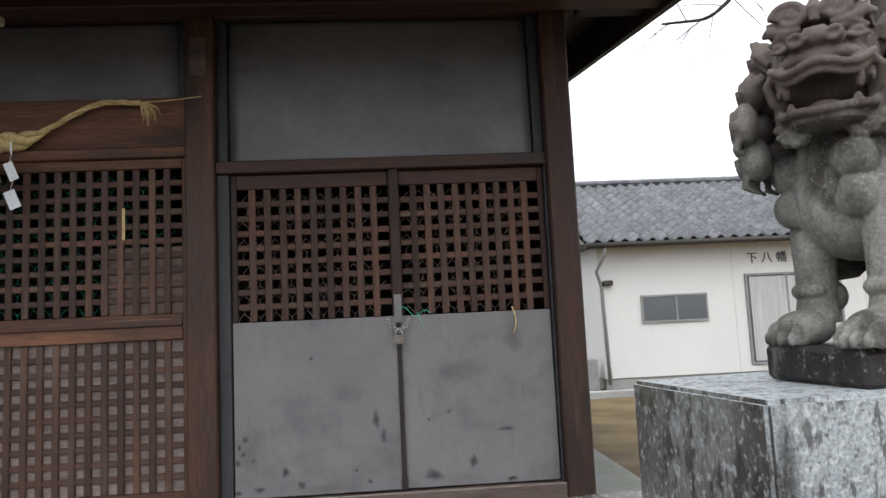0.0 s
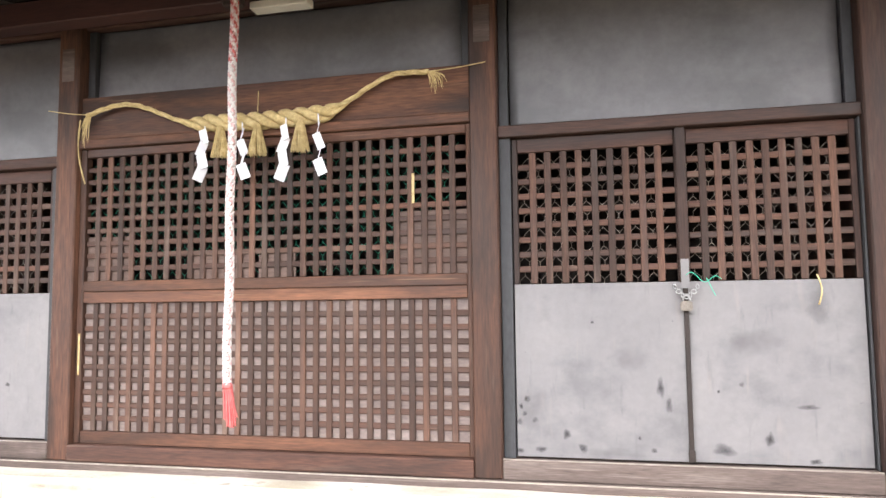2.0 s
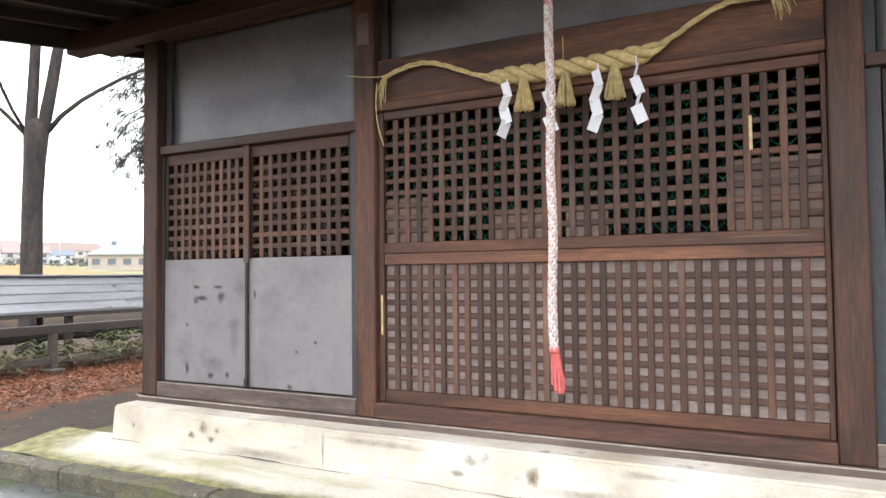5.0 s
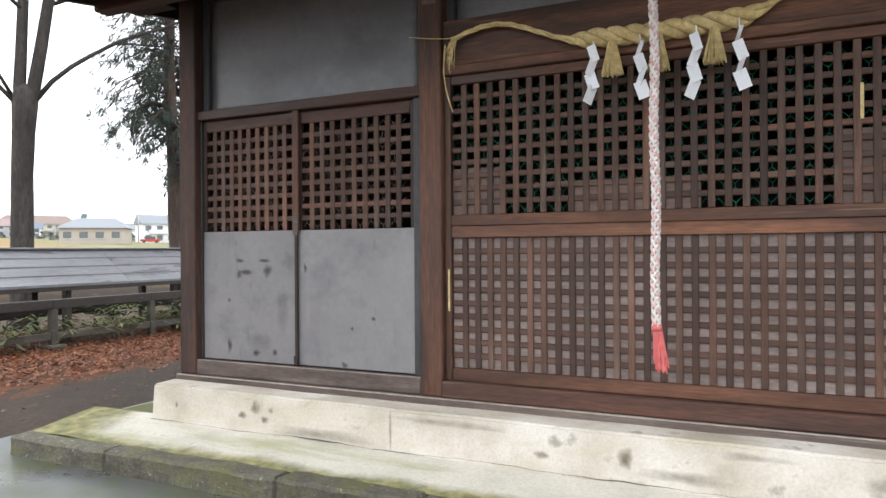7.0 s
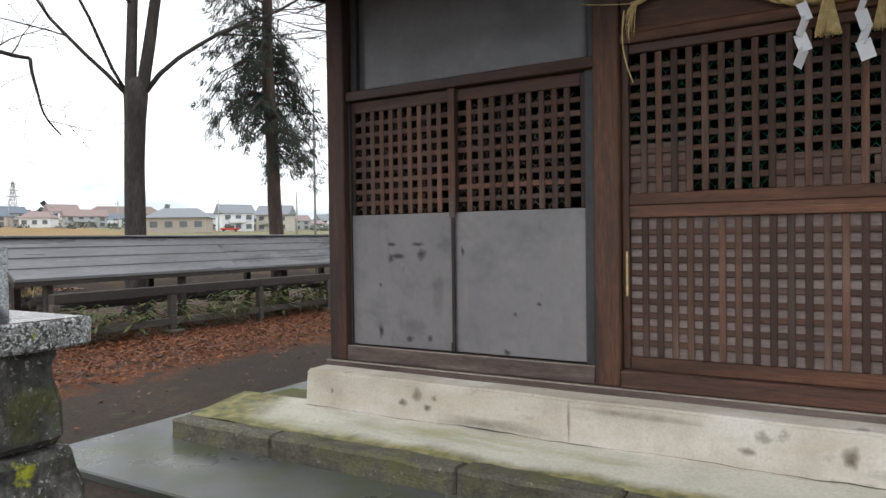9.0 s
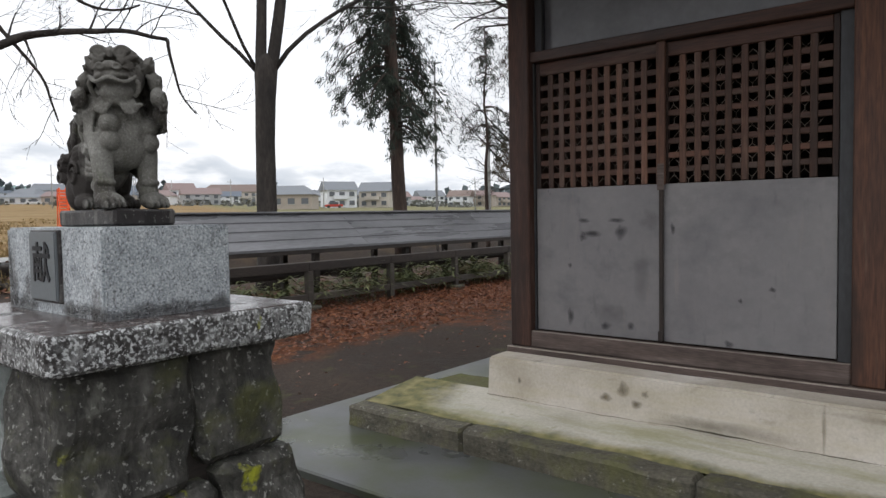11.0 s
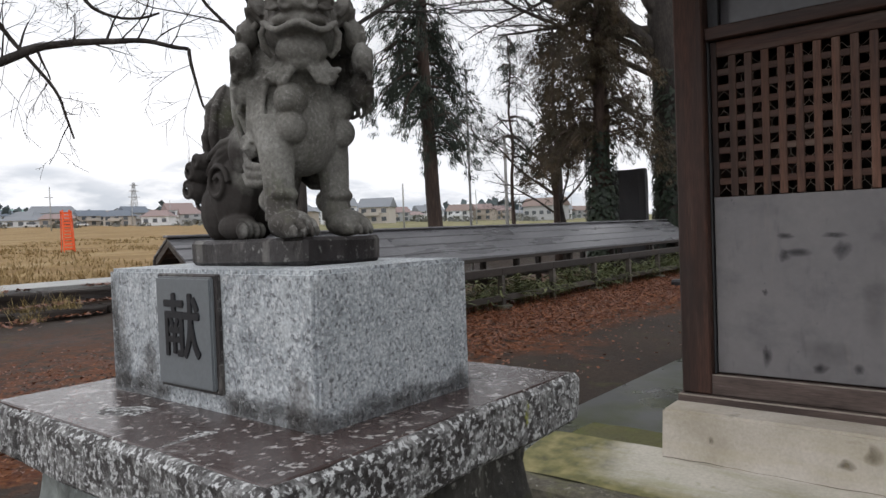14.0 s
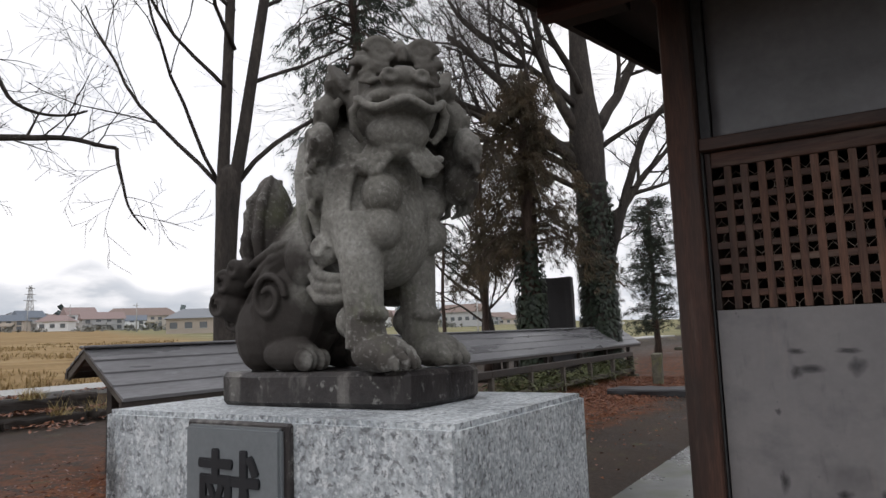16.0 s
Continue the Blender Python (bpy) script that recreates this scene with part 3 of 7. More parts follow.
# ---- hall frame ----
hall = thing("shrine_hall", (-2.39, 6.0, 0.44), "brown timber shrine hall with grey painted panels and lattice front", "shrine building")
for x in COLUMNS:
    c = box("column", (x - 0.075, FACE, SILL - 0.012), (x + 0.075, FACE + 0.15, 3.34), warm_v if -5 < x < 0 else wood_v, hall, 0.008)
for x in COLUMNS[1:3]:
    box("pale_patch", (x - 0.045, FACE - 0.006, 2.84), (x + 0.045, FACE - 0.0005, 3.05), sill_wood, hall, 0.002, "pale scraped timber patch")
bm = box_bm((-5.72, 3.69, 0.437), (1.02, 3.88, SILL - 0.013), 0.006)
part("ground_sill", bm, sill_wood, hall, "bleached grey-brown ground sill")
box("sill_arris", (-5.715, 3.6875, 0.481), (1.015, 3.6915, 0.4885), sill_pale, hall, 0.001, "pale worn sill edge")
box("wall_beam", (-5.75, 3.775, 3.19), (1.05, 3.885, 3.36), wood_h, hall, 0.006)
box("eave_beam", (-6.28, 3.47, 3.115), (1.5, 3.6, 3.27), red_beam, hall, 0.008, "dull red painted eave beam")
# closed body; the room surfaces carry interior shade in a near-black colour
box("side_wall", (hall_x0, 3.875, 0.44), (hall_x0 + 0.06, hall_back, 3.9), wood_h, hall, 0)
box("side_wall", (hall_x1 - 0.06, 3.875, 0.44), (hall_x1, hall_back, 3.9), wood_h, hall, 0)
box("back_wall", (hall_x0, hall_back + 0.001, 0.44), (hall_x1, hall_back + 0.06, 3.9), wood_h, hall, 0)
box("inner_floor", (hall_x0 + 0.061, 3.9, 0.447), (hall_x1 - 0.061, hall_back, 0.52), room_shade, hall, 0)
box("inner_ceiling", (hall_x0 + 0.061, 3.9, 3.0), (hall_x1 - 0.061, hall_back, 3.04), room_shade, hall, 0)
box("inner_partition", (hall_x0 + 0.061, 6.1, 0.52), (hall_x1 - 0.061, 6.14, 3.0), room_shade, hall, 0)
box("offering_table", (-3.3, 5.2, 0.52), (-1.5, 5.7, 1.25), room_shade, hall, 0.01)


# darker copy of the door-panel grey: shade under the eaves put into the colour
eave_shade_grey = surf("eave_shaded_grey_sheet", [(0.082, 0.0795, 0.084), (0.112, 0.1085, 0.113), (0.145, 0.14, 0.144)], 2.0, (1, 1, 1), (0.3, 0.5), 0.12, 25, 0.06, 0.08, [((0.06, 0.058, 0.061), 1.6, (1, 1, 1.6), 0.5, 0.66, 0.6), ((0.17, 0.166, 0.17), 2.6, (1, 1, 1.2), 0.58, 0.72, 0.4), ((0.15, 0.145, 0.145), 18, (2.5, 1, 0.25), 0.64, 0.75, 0.35)])


# upper panels, framed by grey strips
def upper_panel(x0, x1, z0):
    bm = box_bm((x0 + 0.06, 3.835, z0), (x1 - 0.06, 3.86, 3.185), 0)
    bmesh.ops.subdivide_edges(bm, edges=[e for e in bm.edges if e.calc_length() > 0.1], cuts=26, use_grid_fill=True)
    for v in bm.verts:
        if v.co.y < 3.84 and z0 + 0.02 < v.co.z < 3.17:
            k = Vector((v.co.x * 2.4, 0, v.co.z * 3.1))
            v.co.y += 0.007 * noise.noise(k) + 0.003 * noise.noise(k * 2.7 + Vector((4, 0, 0)))
    part("upper_panel", bm, eave_shade_grey, hall, "grey painted sheet panel, darkened in colour for the eave shade", True)
    for a in (x0, x1 - 0.055):
        box("panel_strip", (a + 0.002, 3.805, z0), (a + 0.053, 3.86, 3.185), grey_strip, hall, 0.003)


bays = [(COLUMNS[i] + 0.075, COLUMNS[i + 1] - 0.075) for i in range(3)]
upper_panel(*bays[0], 2.372)
upper_panel(*bays[1], 2.745)
upper_panel(*bays[2], 2.372)


def hex_wire(name, x0, x1, z0, z1, y, material, parent, cell=0.05, r=0.0011, seed=1):
    """Hexagonal wire netting, a little uneven."""
    rng = random.Random(seed)
    verts, faces = [], []

    def seg(a, b):
        a, b = Vector(a), Vector(b)
        d = (b - a).normalized()
        s = Vector((0, 1, 0))
        u = d.cross(s) * r
        s = s * r
        n0 = len(verts)
        for p in (a, b):
            verts.extend([tuple(p + u), tuple(p + s), tuple(p - u), tuple(p - s)])
        for k in range(4):
            faces.append((n0 + k, n0 + (k + 1) % 4, n0 + 4 + (k + 1) % 4, n0 + 4 + k))

    w, h = cell, cell * 0.88
    rows = int((z1 - z0) / h) + 1
    cols = int((x1 - x0) / w) + 1
    wob = lambda x, z: (x + 0.006 * noise.noise(Vector((x * 9, z * 9, seed))), y + 0.006 * noise.noise(Vector((x * 4, z * 4, seed + 3))), z + 0.006 * noise.noise(Vector((x * 9, z * 9, seed + 7))))
    for j in range(rows):
        for i in range(cols):
            x = x0 + (i + 0.5 * (j % 2)) * w
            z = z0 + j * h
            if x + w > x1 or z + h > z1:
                continue
            a, b, c, d = wob(x, z), wob(x, z + h * 0.42), wob(x - w / 2, z + h), wob(x + w / 2, z + h)
            seg(a, b)
            if x - w / 2 > x0:
                seg(b, c)
            seg(b, d)
    ob = new(name, mesh_of(name, verts, faces, material))
    tagged(ob, "", "", "", "stuff")
    return under(ob, parent)


def lattice(parent, x0, x1, z0, z1, nx, nz, y, bw=0.035, bh=0.032):
    """Half-lapped bars within an opening; the uprights stand a little proud."""
    for i in range(1, nx):
        x = x0 + (x1 - x0) * i / nx
        piece("upright_bar", (bw, 0.016, z1 - z0 - 0.002), (x + random.uniform(-0.002, 0.002), y + 0.008, (z0 + z1) / 2), bar_v, parent)
    for j in range(1, nz):
        z = z0 + (z1 - z0) * j / nz
        piece("level_bar", (x1 - x0 - 0.002, 0.014, bh), ((x0 + x1) / 2, y + 0.011, z + random.uniform(-0.0015, 0.0015)), bar_h, parent)


# ---- side bays: sliding lattice doors with grey lower panels ----
def side_bay(x0, x1, split, front_left, tag):
    box("lintel", (x0 + 0.001, 3.745, 2.305), (x1 - 0.001, 3.86, 2.37), wood_h, hall, 0.005)
    box("threshold", (x0 + 0.001, 3.725, SILL - 0.012), (x1 - 0.001, 3.86, 0.588), sill_wood, hall, 0.006)
    end = 0.07 if x0 < -3 else 0.018
    box("track_strip", (x0 + 0.003, 3.732, 0.5885), (x1 - 0.003, 3.744, 0.594), sill_pale, hall, 0.001, "pale worn edge of the door track")
    near = 0.016 if x0 < -3 else 0.07
    for a, w in ((x0 + 0.002, near - 0.007), (x1 - end + 0.005, end - 0.007)):
        box("jamb_strip", (a, 3.775, 0.589), (a + w, 3.86, 2.304), grey_strip, hall, 0.003)
    a0, a1 = x0 + near, x1 - end
    for k, (l, r) in enumerate(((a0, split + 0.0), (split + 0.0, a1))):
        y = 3.79 if (k == 0) == front_left else 3.80
        door = thing("lattice_door", ((l + r) / 2, y, 0.59), tag[k], "door", "side bay doors")
        lo, hi, mid = 0.592, 2.3, 1.505
        st = 0.03
        box("lower_panel", (l + 0.002, y - 0.004, lo + 0.006), (r - 0.002, y + 0.014, mid), grey_panel, door, 0.003, "grey painted sheet metal panel")
        box("stile", (l + 0.001, y, mid + 0.002), (l + st, y + 0.036, hi), wood_v, door, 0.003)
        box("stile", (r - st, y, mid + 0.002), (r - 0.001, y + 0.036, hi), wood_v, door, 0.003)
        box("top_rail", (l + st + 0.001, y, 2.222), (r - st - 0.001, y + 0.036, hi), wood_h, door, 0.003)
        box("back_frame", (l + 0.003, y + 0.016, lo), (r - 0.003, y + 0.034, mid - 0.01), wood_h, door, 0.002)
        lattice(door, l + st, r - st, mid + 0.002, 2.221, 10, 9, y, 0.036, 0.033)
        hex_wire("wire_netting", l + st, r - st, mid, 2.225, y + 0.026, wire_pale, door, 0.056, 0.0015, 5 + k)
    # meeting post over the joint
    return a0, a1


random.seed(4)
side_bay(*bays[0], -4.71, True, ("closed sliding lattice door with grey panel marked by dark smudges", "closed sliding lattice door with plain grey lower panel"))
side_bay(*bays[2], 0.0, True, ("padlocked sliding lattice door with stained grey lower panel", "sliding lattice door with grey lower panel beside corner column"))

for x in (-4.71, 0.0):
    cover = thing("meeting_post", (x, 3.77, 0.59), "narrow dark timber post over the joint of two doors", "door post", "door joints")
    box("post", (x - 0.026, 3.768, 1.5), (x + 0.026, 3.7855, 2.32), wood_v if x == 0 else warm_v, cover, 0.004)
    box("joint_strip", (x - 0.012, 3.772, 0.595), (x + 0.012, 3.7855, 1.499), dark_wood, cover, 0.003)
    box("pale_foot", (x - 0.02, 3.7665, 1.47), (x + 0.02, 3.7679, 1.62), grey_panel if x == 0 else sill_wood, cover, 0.0)
    box("bolt_plate", (x - 0.016, 3.764, 0.6), (x + 0.016, 3.7715, 0.66), dark_wood, cover, 0.002)



def soft_edge(m):
    """Lets a stain thin out to nothing towards its rim."""
    n, l = m.node_tree.nodes, m.node_tree.links
    out = next(q for q in n if q.bl_idname == "ShaderNodeOutputMaterial")
    at_ = n.new("ShaderNodeAttribute")
    at_.attribute_name = "cover"
    geo = n.new("ShaderNodeNewGeometry")
    nz = n.new("ShaderNodeTexNoise")
    nz.inputs["Scale"].default_value, nz.inputs["Detail"].default_value = 18, 4
    l.new(geo.outputs["Position"], nz.inputs["Vector"])
    q = n.new("ShaderNodeMapRange")
    q.inputs["From Min"].default_value, q.inputs["From Max"].default_value = 0.3, 0.62
    q.inputs["To Min"].default_value, q.inputs["To Max"].default_value = 0.6, 1.0
    l.new(nz.outputs["Fac"], q.inputs["Value"])
    k = n.new("ShaderNodeMath")
    k.operation = "MULTIPLY"
    l.new(q.outputs["Result"], k.inputs[0])
    l.new(at_.outputs["Fac"], k.inputs[1])
    tr = n.new("ShaderNodeBsdfTransparent")
    mix = n.new("ShaderNodeMixShader")
    l.new(k.outputs[0], mix.inputs["Fac"])
    l.new(tr.outputs[0], mix.inputs[1])
    l.new(n["Principled BSDF"].outputs[0], mix.inputs[2])
    l.new(mix.outputs[0], out.inputs["Surface"])
    return m


stain = soft_edge(surf("grey_water_stain", [(0.05, 0.049, 0.055), (0.08, 0.077, 0.083)], 40, (1, 1, 1), (0.45, 0.6), 0.1, 60, 0.3, 0.2))
brown_stain = soft_edge(surf("brown_damp_stain", [(0.1, 0.08, 0.05), (0.17, 0.14, 0.09)], 30, (1, 1, 1), (0.7, 0.9), 0.1, 60, 0.2, 0.3))
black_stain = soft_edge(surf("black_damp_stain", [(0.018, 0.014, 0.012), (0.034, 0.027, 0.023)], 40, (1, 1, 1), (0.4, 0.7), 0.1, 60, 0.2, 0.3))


def blot(x, z, rx, rz, y=3.7852, seed=0, material=None, strength=0.85, along="x", owner=None, label="dark dried stain on the grey door panel"):
    """A blotch of dried stain lying on an upright face, thinning out to its rim."""
    R, N = 5, 20
    put_at = (lambda u, w: (u, y, w)) if along == "x" else (lambda u, w: (y, u, w))
    if material is None and rx * rz > 0.002:
        strength = 0.26
    verts, cover = [put_at(x, z)], [strength]
    for r in range(1, R + 1):
        f = r / R
        for i in range(N):
            a = 2 * math.pi * i / N
            k = 1 + 0.5 * noise.noise(Vector((math.cos(a) * 1.3, math.sin(a) * 1.3, seed * 2.7 + x * 9)))
            verts.append(put_at(x + 1.25 * rx * f * k * math.cos(a), z + 1.25 * rz * f * k * math.sin(a)))
            cover.append(strength * (1 - f ** 1.5))
    faces = [(0, 1 + i, 1 + (i + 1) % N) for i in range(N)]
    for r in range(R - 1):
        a = 1 + r * N
        faces += [(a + i, a + N + i, a + N + (i + 1) % N, a + (i + 1) % N) for i in range(N)]
    me = mesh_of("panel_stain", verts, faces, material or stain)
    me.attributes.new("cover", "FLOAT", "POINT").data.foreach_set("value", cover)
    o = new("stain" if owner else "panel_stain", me)
    o.visible_shadow = False
    if owner:
        return under(o, owner)
    return tagged(o, label, "stain", "panel stains")


for k, (x, z, rx, rz) in enumerate(((-0.86, 0.78, 0.012, 0.014), (-0.82, 0.9, 0.016, 0.016), (-0.85, 0.86, 0.01, 0.014), (-0.83, 0.82, 0.012, 0.01), (-0.78, 0.79, 0.013, 0.013), (-0.615, 0.722, 0.02, 0.022), (-0.535, 0.655, 0.021, 0.021), (-0.75, 0.64, 0.025, 0.015), (-0.86, 0.63, 0.02, 0.012), (-0.47, 1.3, 0.01, 0.008), (-0.25, 0.71, 0.008, 0.008), (-0.18, 0.65, 0.014, 0.012),
                                    (-0.14, 0.97, 0.018, 0.05), (-0.1, 0.88, 0.015, 0.035), (-0.8, 0.84, 0.09, 0.09), (-0.4, 0.63, 0.14, 0.03), (-0.3, 1.1, 0.1, 0.05))):
    blot(x, z, rx, rz, seed=k)
for k, (x, z, rx, rz) in enumerate(((0.25, 0.985, 0.011, 0.011), (0.14, 0.95, 0.008, 0.008), (0.37, 0.72, 0.02, 0.034), (0.55, 0.88, 0.04, 0.012), (0.57, 0.62, 0.03, 0.012), (0.3, 1.2, 0.14, 0.06), (0.62, 1.36, 0.05, 0.08), (0.16, 0.66, 0.05, 0.03))):
    blot(x, z, rx, rz, 3.7952, k + 30)
for k, (x, z, rx, rz) in enumerate(((-5.21, 1.2, 0.022, 0.028), (-5.15, 1.22, 0.06, 0.016), (-4.96, 1.23, 0.032, 0.045), (-4.99, 1.3, 0.05, 0.012), (-5.2, 1.3, 0.035, 0.014), (-4.83, 0.97, 0.05, 0.13), (-5.02, 0.74, 0.12, 0.06), (-4.78, 1.3, 0.05, 0.05), (-5.3, 0.7, 0.02, 0.05), (-5.06, 0.66, 0.03, 0.02), (-4.9, 0.67, 0.022, 0.022), (-5.3, 1.02, 0.012, 0.016))):
    blot(x, z, rx, rz, seed=k + 50)
for k, (x, z, rx, rz) in enumerate(((-4.12, 0.93, 0.014, 0.014), (-4.28, 0.86, 0.012, 0.012), (-4.34, 0.62, 0.022, 0.02), (-4.65, 1.25, 0.012, 0.03))):
    blot(x, z, rx, rz, 3.7952, k + 70)

# damp stains and hairline joints on the foundation
for k, (x, z, rx, rz, m, f) in enumerate(((-4.908, 0.312, 0.03, 0.022, brown_stain, 0.9), (-4.81, 0.37, 0.032, 0.04, brown_stain, 0.85), (-4.73, 0.3, 0.028, 0.02, brown_stain, 0.9), (-4.68, 0.36, 0.02, 0.02, brown_stain, 0.6), (-2.92, 0.295, 0.035, 0.018, brown_stain, 0.8), (-2.48, 0.325, 0.035, 0.045, brown_stain, 0.95), (-5.48, 0.33, 0.012, 0.02, brown_stain, 0.7),
                                           (-3.816, 0.32, 0.008, 0.1, brown_stain, 0.6), (-2.2, 0.27, 0.2, 0.03, brown_stain, 0.5), (-3.4, 0.4, 0.3, 0.02, brown_stain, 0.4), (-4.3, 0.25, 0.3, 0.035, brown_stain, 0.5), (-1.4, 0.33, 0.06, 0.05, brown_stain, 0.5), (-0.5, 0.28, 0.1, 0.04, brown_stain, 0.5), (-0.9, 0.36, 0.007, 0.08, brown_stain, 0.6), (-1.9, 0.4, 0.16, 0.02, brown_stain, 0.4))):
    blot(x, z, rx, rz, 3.461 + 0.1 * max(0.0, z - 0.25), 90 + k, m, f, "x", FOUNDATION)
gap_v, gap_f = [], []
for i in range(241):
    x = -5.72 + 6.68 * i / 240
    z = 0.214 + 0.012 * noise.noise(Vector((x * 1.7, 0, 4))) + 0.005 * noise.noise(Vector((x * 9, 0, 4)))
    w = 0.0008 + 0.007 * max(0.0, noise.noise(Vector((x * 2.2, 3, 0))) + 0.1)
    gap_v += [(x, 3.462, z - w), (x, 3.462, z + w)]
    if i:
        gap_f.append((2 * i - 2, 2 * i, 2 * i + 1, 2 * i - 1))
under(new("open_joint", mesh_of("open_joint", gap_v, gap_f, kerb_stone)), FOUNDATION)

# padlock and chain on the right bay
lock = thing("padlock", (0.0, 3.745, 1.38), "dull grey padlock hanging from a steel chain", "padlock")
box("lock_body", (-0.03, 3.738, 1.355), (0.028, 3.76, 1.405), lock_metal, lock, 0.006, "", 2)
bm = bmesh.new()
tube(bm, [(-0.018 + 0.018 * (1 - math.cos(a)), 3.749, 1.403 + 0.03 * math.sin(a)) for a in [math.pi * i / 10 for i in range(11)]], 0.0045, 6)
part("shackle", bm, steel, lock, "", True)
for k in range(7):
    f = k / 6
    cx, cz = -0.055 + 0.11 * f, 1.478 - 0.05 * math.sin(math.pi * f)
    bm = bmesh.new()
    pts = [(cx + 0.013 * math.cos(a) * (1 if k % 2 else 0.5), 3.752 + 0.006 * math.sin(a) * (0.3 if k % 2 else 1), cz + 0.012 * math.sin(a)) for a in [2 * math.pi * i / 10 for i in range(11)]]
    tube(bm, pts, 0.0035, 6)
    part("chain_link", bm, steel, lock, "", True)
cord = thing("green_cord", (0.06, 3.75, 1.47), "loose green plastic cord tied at the chain", "cord")
bm = bmesh.new()
tube(bm, [(0.0 + 0.17 * f, 3.755 - 0.008 * math.sin(7 * f), 1.535 - 0.03 * f + 0.02 * math.sin(9 * f)) for f in [i / 16 for i in range(17)]], 0.0022, 5)
tube(bm, [(0.1 + 0.04 * f, 3.752, 1.52 - 0.09 * f) for f in [i / 6 for i in range(7)]], 0.0018, 5)
part("cord", bm, green_cord, cord, "", True)
string = thing("straw_string", (0.62, 3.78, 1.5), "short tan string hanging on the grey door panel", "string")
bm = bmesh.new()
tube(bm, [(0.615 + 0.02 * math.sin(3 * f), 3.778, 1.53 - 0.15 * f) for f in [i / 8 for i in range(9)]], 0.004, 5)
part("strand", bm, straw, string, "", True)

# ---- middle bay: wide fixed lattice ----
cx0, cx1 = bays[1]
box("tie_board", (cx0 + 0.001, 3.755, 2.462), (cx1 - 0.001, 3.86, 2.735), warm_h, hall, 0.006, "dark grained tie board")
box("lintel", (cx0 + 0.001, 3.735, 2.405), (cx1 - 0.001, 3.86, 2.46), warm_h, hall, 0.005)
box("threshold", (cx0 + 0.001, 3.71, SILL - 0.012), (cx1 - 0.001, 3.86, 0.585), wood_h, hall, 0.006)
screen = thing("lattice_screen", (-2.375, 3.8, 0.585), "wide brown wooden lattice screen backed with boards and green netting", "lattice screen")
lx0, lx1 = -3.555, -1.126
for a, b in ((cx0 + 0.004, lx0), (lx1, cx1 - 0.004)):
    box("stile", (a, 3.76, 0.587), (b, 3.82, 2.403), warm_v, screen, 0.004)
box("bottom_rail", (lx0 + 0.001, 3.765, 0.587), (lx1 - 0.001, 3.815, 0.66), warm_h, screen, 0.004)
box("middle_rail", (lx0 + 0.001, 3.762, 1.437), (lx1 - 0.001, 3.815, 1.506), warm_h, screen, 0.004)
box("middle_rail", (lx0 + 0.001, 3.758, 1.508), (lx1 - 0.001, 3.815, 1.572), warm_h, screen, 0.004)
box("top_rail", (lx0 + 0.001, 3.765, 2.35), (lx1 - 0.001, 3.815, 2.403), warm_h, screen, 0.004)
lattice(screen, lx0, lx1, 0.661, 1.436, 30, 10, 3.775)
lattice(screen, lx0, lx1, 1.573, 2.349, 30, 10, 3.775)
box("backing_board", (lx0, 3.7945, 0.661), (lx1, 3.812, 1.436), back_board, screen, 0.0, "pale weathered backing board")
box("backing_patch", (lx0, 3.7945, 1.573), (lx0 + 0.3, 3.8055, 1.85), back_brown, screen, 0.002)
box("backing_patch", (-2.84, 3.7945, 1.573), (-2.42, 3.8055, 1.74), back_brown, screen, 0.002)
box("backing_patch", (-2.385, 3.7945, 1.573), (-2.15, 3.8055, 1.74), back_brown, screen, 0.002)
box("backing_patch", (-1.55, 3.7945, 1.573), (lx1, 3.8055, 1.93), back_brown, screen, 0.002)
hex_wire("green_netting", lx0, lx1, 1.573, 2.35, 3.808, wire_green, screen, 0.056, 0.002, 2)
box("pale_sliver", (-1.44, 3.771, 1.97), (-1.425, 3.7745, 2.14), straw, screen, 0.0, "split strip of pale bare wood")
box("pale_sliver", (-3.575, 3.755, 1.0), (-3.565, 3.7595, 1.25), straw, screen, 0.0, "split strip of pale bare wood")

# ---- roof ----
def soffit(y):
    return 3.245 + 0.165 * (y - 3.18)


roof = thing("roof", (-2.39, 5.8, 3.3), "dark low-pitched roof with exposed rafters and deep eaves", "roof")
EX0, EX1, EY0, EY1 = -6.28, 1.5, 2.45, 6.1
bm = bmesh.new()
vs = [bm.verts.new(p) for p in ((EX0, EY0, soffit(EY0) + 0.05), (EX1, EY0, soffit(EY0) + 0.05), (EX1, EY1, soffit(EY1) + 0.05), (EX0, EY1, soffit(EY1) + 0.05), (EX0, 10.2, soffit(EY0) + 0.05), (EX1, 10.2, soffit(EY0) + 0.05))]
bm.faces.new(vs[:4])
bm.faces.new((vs[3], vs[2], vs[5], vs[4]))
g = bmesh.ops.extrude_face_region(bm, geom=bm.faces[:])
for v in g["geom"]:
    if isinstance(v, bmesh.types.BMVert):
        v.co.z += 0.09
part("roof_deck", bm, dark_wood, roof)
box("ridge_cap", (EX0 - 0.02, EY1 - 0.15, soffit(EY1) + 0.12), (EX1 + 0.02, EY1 + 0.15, soffit(EY1) + 0.26), roof_metal, roof, 0.02)


def sloped(name, x0, x1, y0, y1, drop0, drop1, material, parent):
    bm = box_bm((x0, y0, -1), (x1, y1, 0), 0)
    for v in bm.verts:
        v.co.z = soffit(v.co.y) + (drop1 if v.co.z > -0.5 else drop0)
    return part(name, bm, material, parent)


